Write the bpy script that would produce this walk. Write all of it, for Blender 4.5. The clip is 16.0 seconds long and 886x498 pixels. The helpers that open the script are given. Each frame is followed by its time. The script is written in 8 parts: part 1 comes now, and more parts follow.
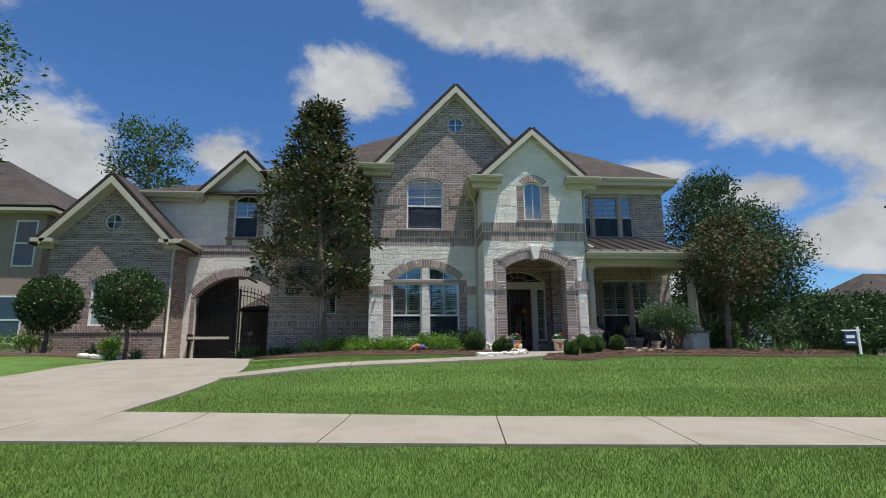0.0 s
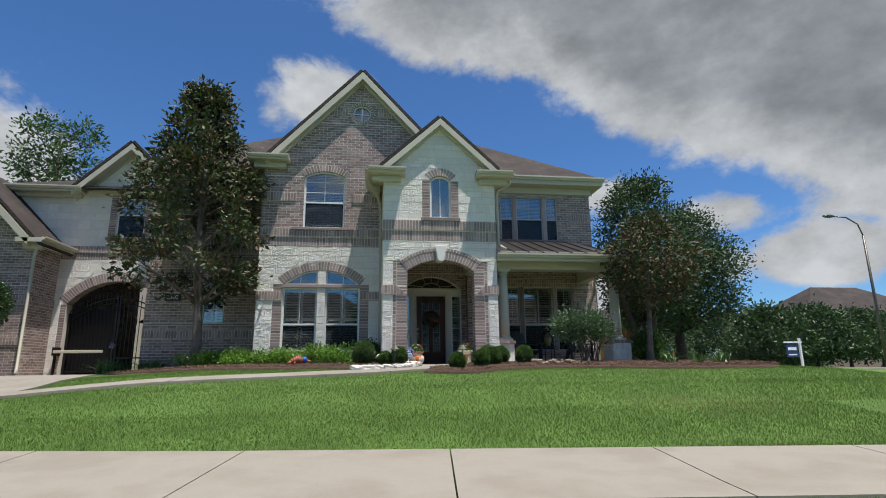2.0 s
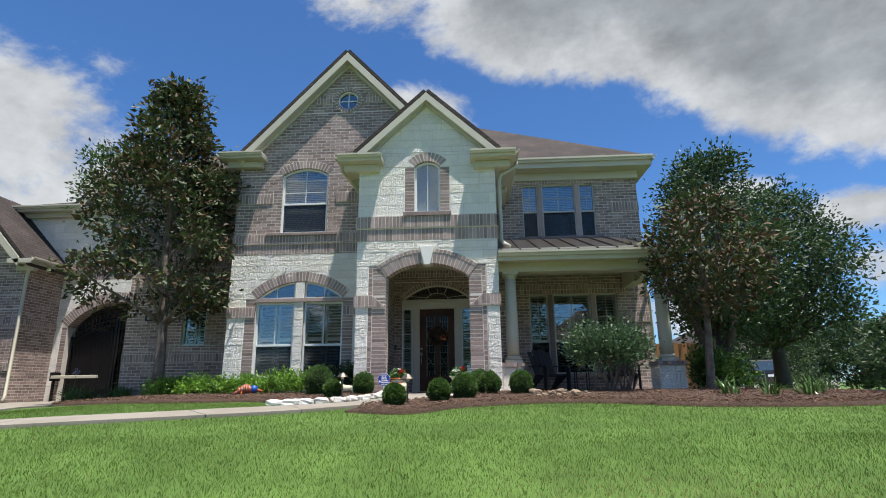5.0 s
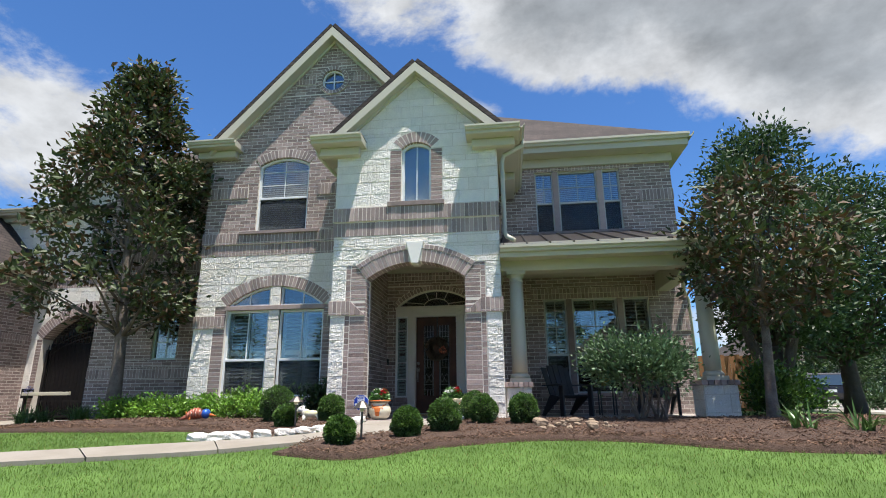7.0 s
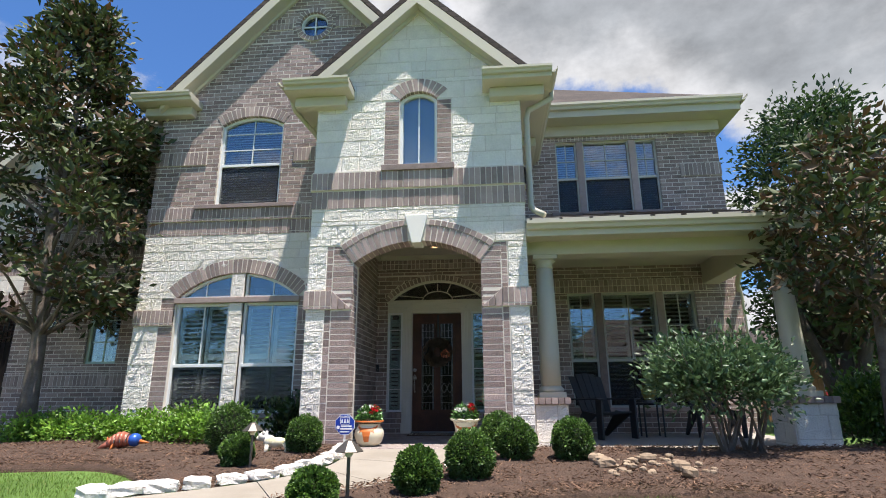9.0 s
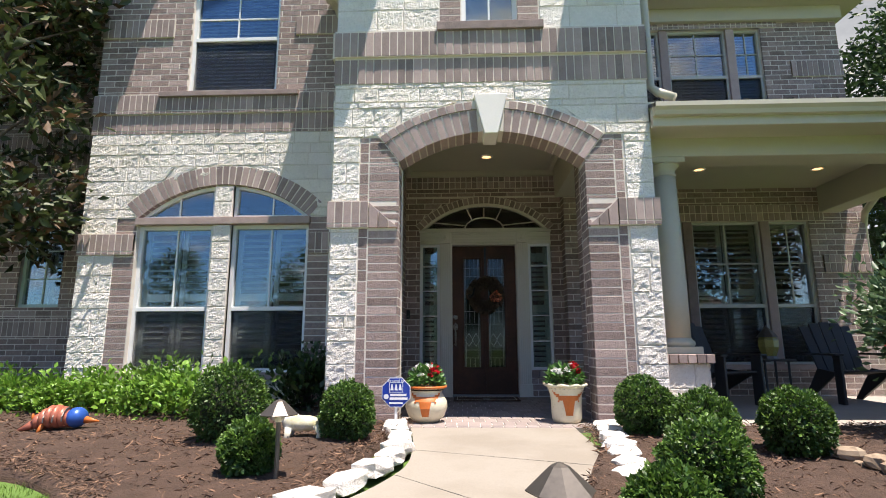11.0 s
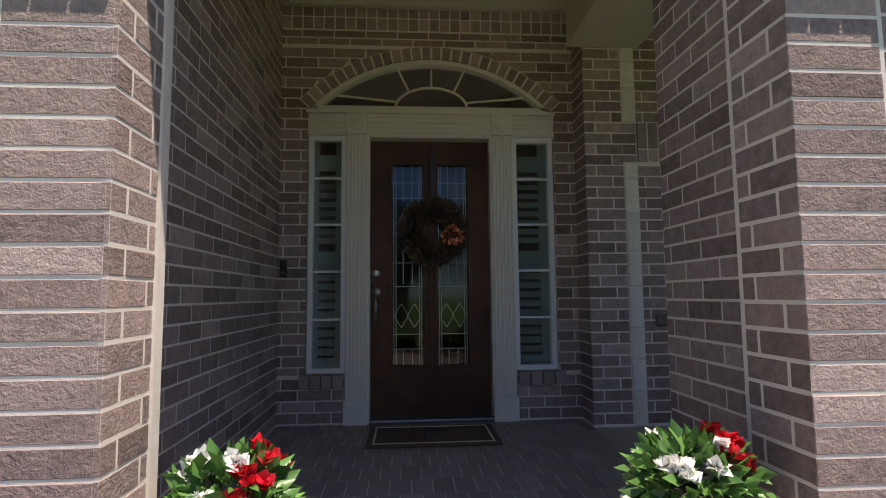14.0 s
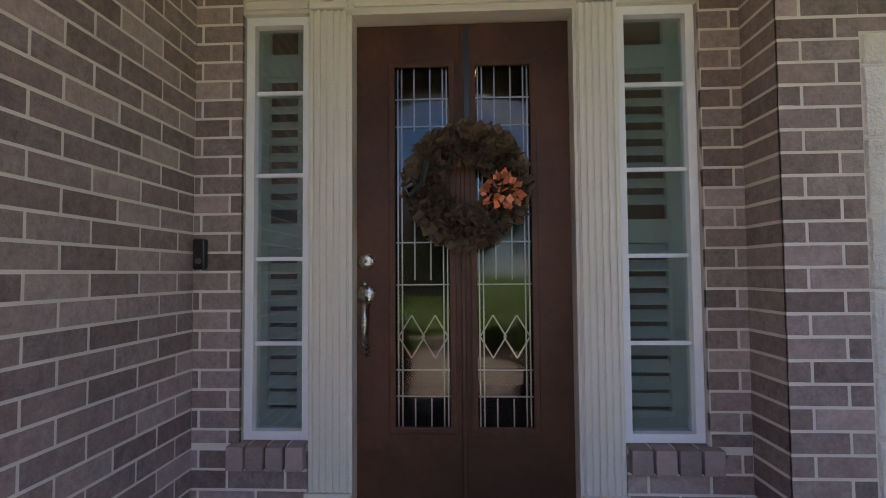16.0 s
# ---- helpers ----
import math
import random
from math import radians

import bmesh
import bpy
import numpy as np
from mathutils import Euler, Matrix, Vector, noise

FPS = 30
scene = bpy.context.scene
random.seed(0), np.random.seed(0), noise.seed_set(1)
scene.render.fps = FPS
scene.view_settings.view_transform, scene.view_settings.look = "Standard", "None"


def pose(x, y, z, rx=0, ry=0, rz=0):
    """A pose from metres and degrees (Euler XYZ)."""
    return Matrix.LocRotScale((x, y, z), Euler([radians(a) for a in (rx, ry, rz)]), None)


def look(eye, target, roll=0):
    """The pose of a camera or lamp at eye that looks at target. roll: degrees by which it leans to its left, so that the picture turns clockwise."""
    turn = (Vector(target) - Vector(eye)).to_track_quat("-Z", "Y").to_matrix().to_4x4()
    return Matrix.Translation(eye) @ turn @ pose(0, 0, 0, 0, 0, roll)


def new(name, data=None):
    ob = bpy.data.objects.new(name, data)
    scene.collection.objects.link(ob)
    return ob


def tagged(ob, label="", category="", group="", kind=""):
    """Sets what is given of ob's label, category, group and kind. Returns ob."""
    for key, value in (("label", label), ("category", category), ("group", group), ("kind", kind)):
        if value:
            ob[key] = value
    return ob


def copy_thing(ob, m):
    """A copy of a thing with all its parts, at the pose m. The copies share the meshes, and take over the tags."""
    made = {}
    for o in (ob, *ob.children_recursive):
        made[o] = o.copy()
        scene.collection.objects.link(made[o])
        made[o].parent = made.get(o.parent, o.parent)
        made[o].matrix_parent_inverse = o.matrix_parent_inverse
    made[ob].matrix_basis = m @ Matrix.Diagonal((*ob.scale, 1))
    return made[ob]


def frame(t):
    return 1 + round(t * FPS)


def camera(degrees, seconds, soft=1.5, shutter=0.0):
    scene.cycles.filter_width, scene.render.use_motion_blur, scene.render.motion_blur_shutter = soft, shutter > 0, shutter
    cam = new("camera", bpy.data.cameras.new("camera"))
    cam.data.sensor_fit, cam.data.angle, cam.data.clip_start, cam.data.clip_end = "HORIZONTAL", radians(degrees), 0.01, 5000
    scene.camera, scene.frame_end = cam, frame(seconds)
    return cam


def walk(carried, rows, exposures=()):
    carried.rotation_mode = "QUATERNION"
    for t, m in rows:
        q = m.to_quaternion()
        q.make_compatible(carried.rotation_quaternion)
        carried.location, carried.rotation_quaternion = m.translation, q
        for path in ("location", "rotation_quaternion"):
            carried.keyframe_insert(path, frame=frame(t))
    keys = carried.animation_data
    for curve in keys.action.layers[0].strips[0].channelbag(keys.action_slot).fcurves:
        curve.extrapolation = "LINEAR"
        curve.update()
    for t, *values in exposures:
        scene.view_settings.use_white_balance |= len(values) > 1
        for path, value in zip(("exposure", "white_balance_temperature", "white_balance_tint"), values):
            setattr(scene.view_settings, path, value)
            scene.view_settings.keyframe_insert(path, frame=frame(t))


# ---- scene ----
cam = camera(79.6, 16.0, soft=1.0)
METRES, EYE, TILT, LEAN, TURN = 19.0, 1.0, 0.0, 0.0, -4.4
ROWS = [
    (0.0, 0.0, 0.0, 0.0, 0.07, 11.07, 0.35),
    (0.5, 0.0208, 0.026, -0.0009, -0.93, 11.85, 0.44),
    (1.0, 0.0488, 0.0488, -0.0014, -2.23, 12.35, 0.56),
    (1.5, 0.0767, 0.0703, -0.0028, -2.98, 12.68, 0.66),
    (2.0, 0.1049, 0.0894, -0.0041, -3.22, 12.68, 0.68),
    (2.5, 0.1346, 0.1084, -0.0029, -2.67, 12.76, 0.68),
    (3.0, 0.1644, 0.1291, -0.0026, -1.62, 13.41, 0.68),
    (3.5, 0.1896, 0.1555, -0.0031, 0.62, 14.06, 0.69),
    (4.0, 0.21, 0.1827, 0.0004, 3.45, 14.2, 0.69),
    (6.5, 0.2659, 0.3218, 0.0191, 10.99, 15.22, 0.54),
    (7.0, 0.2674, 0.3462, 0.0213, 11.41, 15.51, 0.47),
    (7.5, 0.2619, 0.3715, 0.0248, 11.39, 15.61, 0.39),
    (8.0, 0.2531, 0.3986, 0.0291, 10.98, 15.68, 0.32),
    (10.5, 0.1684, 0.5364, 0.037, 7.53, 12.44, 0.28),
    (11.0, 0.149, 0.565, 0.0373, 6.44, 10.4, 0.2),
    (11.5, 0.1357, 0.595, 0.0396, 2.23, 9.07, 0.21),
    (12.0, 0.1255, 0.6252, 0.0419, -1.57, 7.62, 0.23),
    (12.5, 0.1232, 0.657, 0.0436, -6.07, 5.21, 0.3),
    (13.0, 0.1261, 0.6911, 0.0469, -6.4, 5.12, 0.37),
    (13.5, 0.1337, 0.7218, 0.0487, -4.33, 5.12, 0.43),
    (14.0, 0.1415, 0.7524, 0.0498, 0.41, 5.04, 0.54),
    (14.5, 0.1463, 0.7805, 0.0506, 2.73, 4.96, 0.45),
    (15.0, 0.1464, 0.8064, 0.0515, 4.61, 4.33, 0.51),
    (15.5, 0.1458, 0.8291, 0.0537, 6.61, 3.75, 0.43),
    (16.0, 0.1454, 0.848, 0.0563, 7.25, 2.57, 0.43),
]
walk(cam, [(t, pose(0, 0, EYE, TILT, LEAN, TURN) @ pose(METRES * x, METRES * y, METRES * z, 90 + pitch, roll, yaw)) for t, x, y, z, yaw, pitch, roll in ROWS],
     exposures=[(0.0, 0.1, 6500, 10), (2.5, 0.14, 6500, 10), (4.0, 0.29, 6500, 10), (7.0, 0.62, 6500, 11), (10.5, 0.82, 6900, 15), (12.5, 0.84, 7000, 16), (13.0, 0.92, 6950, 15), (13.5, 0.78, 7000, 17),
                (14.0, 0.78, 7300, 18), (14.5, 0.86, 7500, 22), (15.0, 1.5, 7800, 25), (15.5, 2.03, 7850, 26), (16.0, 2.33, 7900, 27)])

# ---- world and sun ----
SUN_DIR = Vector((0.2, -0.19, 1.0)).normalized()


def node(nt, kind, **kw):
    n = nt.nodes.new(kind)
    for k, v in kw.items():
        if k.startswith("i_"):
            n.inputs[k[2:].replace("_", " ")].default_value = v
        else:
            setattr(n, k, v)
    return n


def math_node(nt, op, a, b=None, clamp=False):
    n = nt.nodes.new("ShaderNodeMath")
    n.operation, n.use_clamp = op, clamp
    for i, v in enumerate((a, b)):
        if v is None:
            continue
        if isinstance(v, (int, float)):
            n.inputs[i].default_value = v
        else:
            nt.links.new(v, n.inputs[i])
    return n.outputs[0]


def build_world():
    w = bpy.data.worlds.new("sky")
    scene.world = w
    w.use_nodes = True
    nt = w.node_tree
    nt.nodes.clear()
    ln = nt.links.new
    out = node(nt, "ShaderNodeOutputWorld")
    bg = node(nt, "ShaderNodeBackground", i_Strength=0.1)
    sky = node(nt, "ShaderNodeTexSky", sky_type="NISHITA", sun_disc=False)
    sky.sun_elevation = math.asin(SUN_DIR.z)
    sky.sun_rotation = math.atan2(SUN_DIR.x, SUN_DIR.y)
    sky.altitude, sky.air_density, sky.dust_density, sky.ozone_density = 0, 1.0, 0.1, 5.0
    tc = node(nt, "ShaderNodeTexCoord")
    sep = node(nt, "ShaderNodeSeparateXYZ")
    ln(tc.outputs["Generated"], sep.inputs[0])
    x, y, z = sep.outputs
    # bearing and height of each direction, in degrees
    az = math_node(nt, "MULTIPLY", math_node(nt, "ARCTAN2", x, y), 57.2958)
    el = math_node(nt, "MULTIPLY", math_node(nt, "ARCSINE", z), 57.2958)
    comb = node(nt, "ShaderNodeCombineXYZ")
    ln(math_node(nt, "ADD", math_node(nt, "MULTIPLY", x, 4.2), 2.3), comb.inputs[0])
    ln(math_node(nt, "MULTIPLY", y, 4.2), comb.inputs[1])
    ln(math_node(nt, "ADD", math_node(nt, "MULTIPLY", z, 6.4), 1.1), comb.inputs[2])
    n1 = node(nt, "ShaderNodeTexNoise", i_Scale=1.0, i_Detail=12.0, i_Roughness=0.63, i_Distortion=0.2)
    n2 = node(nt, "ShaderNodeTexNoise", i_Scale=0.55, i_Detail=6.0, i_Roughness=0.55)
    for n in (n1, n2):
        ln(comb.outputs[0], n.inputs["Vector"])

    def span(v, a, b, lo, hi, smooth_step=False):
        r = node(nt, "ShaderNodeMapRange", clamp=True)
        if smooth_step:
            r.interpolation_type = "SMOOTHSTEP"
        for k, q in (("From Min", a), ("From Max", b), ("To Min", lo), ("To Max", hi)):
            r.inputs[k].default_value = q
        ln(v, r.inputs[0])
        return r.outputs[0]

    def line(c, k):
        return math_node(nt, "ADD", math_node(nt, "MULTIPLY", az, k), c)

    def heap(a0, e0, ra, re, gain):
        u = math_node(nt, "DIVIDE", math_node(nt, "SUBTRACT", az, a0), ra)
        v = math_node(nt, "DIVIDE", math_node(nt, "SUBTRACT", el, e0), re)
        q = math_node(nt, "SQRT", math_node(nt, "ADD", math_node(nt, "MULTIPLY", u, u), math_node(nt, "MULTIPLY", v, v)))
        return math_node(nt, "MAXIMUM", math_node(nt, "MULTIPLY", math_node(nt, "SUBTRACT", 1.0, q), gain), -0.6)

    # the broad cloud has a lower edge that falls away to the east
    edge = math_node(nt, "MINIMUM", line(33.6, -0.25), math_node(nt, "MAXIMUM", line(42.8, -0.785), line(30.5, -0.38)))
    mass = math_node(nt, "DIVIDE", math_node(nt, "SUBTRACT", el, edge), 9.0)
    mass = math_node(nt, "MINIMUM", math_node(nt, "MAXIMUM", mass, -0.6), 1.0)
    side = span(math_node(nt, "ABSOLUTE", az), 62.0, 88.0, 0.0, 1.0, True)
    base = math_node(nt, "SUBTRACT", math_node(nt, "MULTIPLY", side, 0.5), 0.55)
    mass = math_node(nt, "SUBTRACT", mass, math_node(nt, "MULTIPLY", side, 1.2))
    d = math_node(nt, "MAXIMUM", base, mass)
    for h in ((-46, 24, 10, 8, 0.7), (-34, 16, 9, 6, 0.7), (-6, 27.5, 6.0, 3.8, 0.5), (-18.5, 19.5, 5.0, 3.0, 0.5), (27, 17.8, 6.0, 2.4, 0.7), (36, 14.5, 6.0, 2.4, 0.75), (43, 9.0, 8.0, 3.4, 0.8), (26, 7.0, 9.0, 2.6, 0.5)):
        d = math_node(nt, "MAXIMUM", d, heap(*h))
    d = math_node(nt, "ADD", d, math_node(nt, "MULTIPLY", math_node(nt, "SUBTRACT", n1.outputs["Fac"], 0.5), 1.9))
    d = math_node(nt, "ADD", d, math_node(nt, "MULTIPLY", math_node(nt, "SUBTRACT", n2.outputs["Fac"], 0.5), 0.7))
    cover = span(d, -0.05, 0.30, 0.0, 1.0, True)
    # thick parts are grey below, thin rims bright
    tone = math_node(nt, "ADD", mass, math_node(nt, "MULTIPLY", math_node(nt, "SUBTRACT", n2.outputs["Fac"], 0.5), 2.4))
    tone = math_node(nt, "ADD", tone, math_node(nt, "MULTIPLY", math_node(nt, "SUBTRACT", n1.outputs["Fac"], 0.5), 1.5))
    thick = span(tone, 0.15, 1.0, 0.0, 1.0, True)
    ramp = node(nt, "ShaderNodeMix", data_type="RGBA")
    ramp.inputs[6].default_value = (5.0, 5.2, 5.4, 1)
    ramp.inputs[7].default_value = (2.6, 2.85, 3.1, 1)
    ln(thick, ramp.inputs[0])
    puffs = node(nt, "ShaderNodeVectorMath", operation="SCALE")
    ln(ramp.outputs[2], puffs.inputs[0])
    n3 = node(nt, "ShaderNodeTexNoise", i_Scale=2.1, i_Detail=8.0, i_Roughness=0.6)
    ln(comb.outputs[0], n3.inputs["Vector"])
    ln(span(n3.outputs["Fac"], 0.3, 0.66, 0.70, 1.12), puffs.inputs["Scale"])
    mix = node(nt, "ShaderNodeMix", data_type="RGBA")
    ln(cover, mix.inputs[0])
    deep = node(nt, "ShaderNodeMix", data_type="RGBA", blend_type="MULTIPLY")
    deep.inputs[0].default_value = 1.0
    deep.inputs[7].default_value = (0.60, 0.89, 1.17, 1)
    ln(sky.outputs[0], deep.inputs[6])
    ln(deep.outputs[2], mix.inputs[6])
    ln(puffs.outputs[0], mix.inputs[7])
    ln(mix.outputs[2], bg.inputs["Color"])
    ln(bg.outputs[0], out.inputs[0])


build_world()
sun = new("sun", bpy.data.lights.new("sun", "SUN"))
sun.data.energy, sun.data.angle, sun.data.color = 5.3, radians(0.53), (1.0, 0.96, 0.9)
sun.matrix_world = look((0, 0, 60), Vector((0, 0, 60)) - SUN_DIR)

# ---- materials ----
MATS = {}


def material(name, color, rough=0.7, metal=0.0, var=0.12, scale=6.0, fine=60.0, bump=0.15, bump_dist=0.004, island=0.0, color2=None, spec=0.5, translucent=0.0, hue=0.0):
    """Base colour with two scales of variation, fine relief, and a tone of its own for each piece."""
    m = bpy.data.materials.new(name)
    MATS[name] = m
    m.use_nodes = True
    nt = m.node_tree
    ln = nt.links.new
    b = nt.nodes["Principled BSDF"]
    b.inputs["Metallic"].default_value = metal
    b.inputs["Specular IOR Level"].default_value = spec
    geo = node(nt, "ShaderNodeNewGeometry")
    big = node(nt, "ShaderNodeTexNoise", i_Scale=scale, i_Detail=5.0, i_Roughness=0.6)
    small = node(nt, "ShaderNodeTexNoise", i_Scale=fine, i_Detail=4.0, i_Roughness=0.7)
    for n in (big, small):
        ln(geo.outputs["Position"], n.inputs["Vector"])
    # value factor around one
    f = math_node(nt, "ADD", math_node(nt, "MULTIPLY", math_node(nt, "SUBTRACT", big.outputs["Fac"], 0.5), 2.6 * var), 1.0)
    f = math_node(nt, "ADD", f, math_node(nt, "MULTIPLY", math_node(nt, "SUBTRACT", small.outputs["Fac"], 0.5), 2.6 * var))
    mixc = node(nt, "ShaderNodeMix", data_type="RGBA")
    mixc.inputs[6].default_value = (*color, 1)
    mixc.inputs[7].default_value = (*(color2 or color), 1)
    oi = node(nt, "ShaderNodeObjectInfo")
    rnd = math_node(nt, "FRACT", math_node(nt, "ADD", geo.outputs["Random Per Island"], oi.outputs["Random"]))
    if island or color2:
        if island:
            f = math_node(nt, "ADD", f, math_node(nt, "MULTIPLY", math_node(nt, "SUBTRACT", rnd, 0.5), 2 * island))
        if color2:
            second = math_node(nt, "FRACT", math_node(nt, "MULTIPLY", rnd, 7.31))
            if island:
                ln(second, mixc.inputs[0])
            else:
                mr = node(nt, "ShaderNodeMapRange", clamp=True)
                mr.inputs["From Min"].default_value, mr.inputs["From Max"].default_value = 0.42, 0.62
                ln(big.outputs["Fac"], mr.inputs[0])
                ln(mr.outputs[0], mixc.inputs[0])
    sc = node(nt, "ShaderNodeVectorMath", operation="SCALE")
    ln(mixc.outputs[2], sc.inputs[0])
    ln(f, sc.inputs["Scale"])
    ln(sc.outputs[0], b.inputs["Base Color"])
    r = math_node(nt, "ADD", math_node(nt, "MULTIPLY", math_node(nt, "SUBTRACT", small.outputs["Fac"], 0.5), 0.25), rough, clamp=True)
    ln(r, b.inputs["Roughness"])
    if bump:
        bp = node(nt, "ShaderNodeBump", i_Strength=bump, i_Distance=bump_dist)
        ln(small.outputs["Fac"], bp.inputs["Height"])
        ln(bp.outputs[0], b.inputs["Normal"])
    if translucent:
        tr = node(nt, "ShaderNodeBsdfTranslucent")
        ln(sc.outputs[0], tr.inputs["Color"])
        mx = node(nt, "ShaderNodeMixShader", i_Fac=translucent)
        ln(b.outputs[0], mx.inputs[1])
        ln(tr.outputs[0], mx.inputs[2])
        ln(mx.outputs[0], nt.nodes["Material Output"].inputs[0])
    return m


def glass_material(name, tint, gloss, rough=0.0):
    m = bpy.data.materials.new(name)
    m.use_nodes = True
    nt = m.node_tree
    nt.nodes.clear()
    out = node(nt, "ShaderNodeOutputMaterial")
    t = node(nt, "ShaderNodeBsdfTransparent")
    t.inputs[0].default_value = (*tint, 1)
    g = node(nt, "ShaderNodeBsdfGlossy", i_Roughness=rough)
    fr = node(nt, "ShaderNodeFresnel", i_IOR=1.5)
    mx = node(nt, "ShaderNodeMixShader")
    wav = node(nt, "ShaderNodeTexNoise", i_Scale=1.3, i_Detail=1.0)
    tc = node(nt, "ShaderNodeTexCoord")
    nt.links.new(tc.outputs["Object"], wav.inputs["Vector"])
    bp = node(nt, "ShaderNodeBump", i_Strength=0.25, i_Distance=0.004)
    nt.links.new(wav.outputs["Fac"], bp.inputs["Height"])
    nt.links.new(bp.outputs[0], g.inputs["Normal"])
    nt.links.new(math_node(nt, "ADD", math_node(nt, "MULTIPLY", fr.outputs[0], 1.6), gloss, clamp=True), mx.inputs[0])
    nt.links.new(t.outputs[0], mx.inputs[1])
    nt.links.new(g.outputs[0], mx.inputs[2])
    nt.links.new(mx.outputs[0], out.inputs[0])
    return m


def lamp_material(name, color, strength):
    m = bpy.data.materials.new(name)
    m.use_nodes = True
    b = m.node_tree.nodes["Principled BSDF"]
    b.inputs["Emission Color"].default_value = (*color, 1)
    b.inputs["Emission Strength"].default_value = strength
    return m


def shingle_material():
    m = material("roof_shingle", (0.043, 0.032, 0.028), 0.9, var=0.22, scale=0.8, fine=25, bump=0.3, bump_dist=0.01, color2=(0.064, 0.048, 0.042))
    nt = m.node_tree
    tc = node(nt, "ShaderNodeTexCoord")
    sep = node(nt, "ShaderNodeSeparateXYZ")
    nt.links.new(tc.outputs["Object"], sep.inputs[0])
    # courses follow the height, tabs the length of the slope
    comb = node(nt, "ShaderNodeCombineXYZ")
    nt.links.new(math_node(nt, "ADD", sep.outputs[0], sep.outputs[1]), comb.inputs[0])
    nt.links.new(sep.outputs[2], comb.inputs[1])
    br = node(nt, "ShaderNodeTexBrick", i_Scale=1.0)
    br.inputs["Brick Width"].default_value, br.inputs["Row Height"].default_value = 0.3, 0.1
    br.inputs["Mortar Size"].default_value = 0.012
    br.inputs["Color1"].default_value, br.inputs["Color2"].default_value, br.inputs["Mortar"].default_value = (1.15, 1.12, 1.1, 1), (0.8, 0.8, 0.8, 1), (0.45, 0.45, 0.45, 1)
    nt.links.new(comb.outputs[0], br.inputs["Vector"])
    b = nt.nodes["Principled BSDF"]
    src = b.inputs["Base Color"].links[0].from_socket
    mul = node(nt, "ShaderNodeMix", data_type="RGBA", blend_type="MULTIPLY")
    mul.inputs[0].default_value = 1.0
    nt.links.new(src, mul.inputs[6])
    nt.links.new(br.outputs["Color"], mul.inputs[7])
    nt.links.new(mul.outputs[2], b.inputs["Base Color"])
    return m


BRICK = material("brick", (0.35, 0.266, 0.238), 0.88, var=0.36, scale=22, fine=60, bump=1.0, bump_dist=0.009, island=0.26, color2=(0.235, 0.167, 0.147))
BAND = material("band_brick", (0.365, 0.28, 0.252), 0.88, var=0.22, scale=11, fine=90, bump=0.6, bump_dist=0.006, island=0.28, color2=(0.275, 0.21, 0.192))
MORTAR = material("mortar", (0.71, 0.645, 0.565), 0.95, var=0.1, fine=120, bump=0.4)
STONE = material("limestone", (0.87, 0.825, 0.76), 0.92, var=0.10, scale=7, fine=42, bump=1.0, bump_dist=0.026, island=0.06, color2=(0.82, 0.765, 0.68))
CASTSTONE = material("cast_stone", (0.80, 0.765, 0.70), 0.85, var=0.05, scale=5, fine=60, bump=0.12)
CREAM = material("cream_trim", (0.53, 0.495, 0.39), 0.55, var=0.04, scale=2, fine=40, bump=0.06)
TRIMW = material("door_trim", (0.70, 0.67, 0.58), 0.45, var=0.05, scale=3, fine=50, bump=0.08)
WINDOWW = material("window_white", (0.78, 0.79, 0.78), 0.4, var=0.03, bump=0.03)
SASH = material("sash_green", (0.54, 0.68, 0.62), 0.45, var=0.04, bump=0.03)
BLIND = material("blind_slat", (0.58, 0.62, 0.66), 0.6, var=0.04, bump=0.0)
# near-black base colour: the dimness of unlit interiors is painted in
ROOM = material("room_painted_dim", (0.06, 0.057, 0.054), 0.9, var=0.1, bump=0.0)
SHINGLE = shingle_material()
METALROOF = material("metal_roof", (0.075, 0.065, 0.06), 0.35, metal=0.5, var=0.12, scale=2, bump=0.03)
CONCRETE = material("concrete", (0.305, 0.272, 0.225), 0.9, var=0.13, scale=1.6, fine=70, bump=0.35, color2=(0.245, 0.214, 0.172))
GRASSM = material("turf", (0.072, 0.140, 0.019), 0.95, var=0.25, scale=1.2, fine=60, bump=0.6, bump_dist=0.02, color2=(0.095, 0.175, 0.03))
MULCH = material("mulch", (0.096, 0.056, 0.036), 0.95, var=0.4, scale=8, fine=70, bump=1.0, bump_dist=0.03, color2=(0.105, 0.062, 0.042))
ASPHALT = material("road_concrete", (0.42, 0.39, 0.34), 0.9, var=0.12, scale=0.8, bump=0.2)
IRON = material("black_iron", (0.018, 0.016, 0.017), 0.42, metal=0.4, var=0.2, bump=0.1)
GLASS = glass_material("window_glass", (0.80, 0.86, 0.86), 0.11)
DOORGLASS = glass_material("door_glass", (0.6, 0.62, 0.6), -0.035, 0.04)
PAINTGREY = material("porch_floor", (0.36, 0.32, 0.28), 0.8, var=0.12, scale=2, bump=0.2)

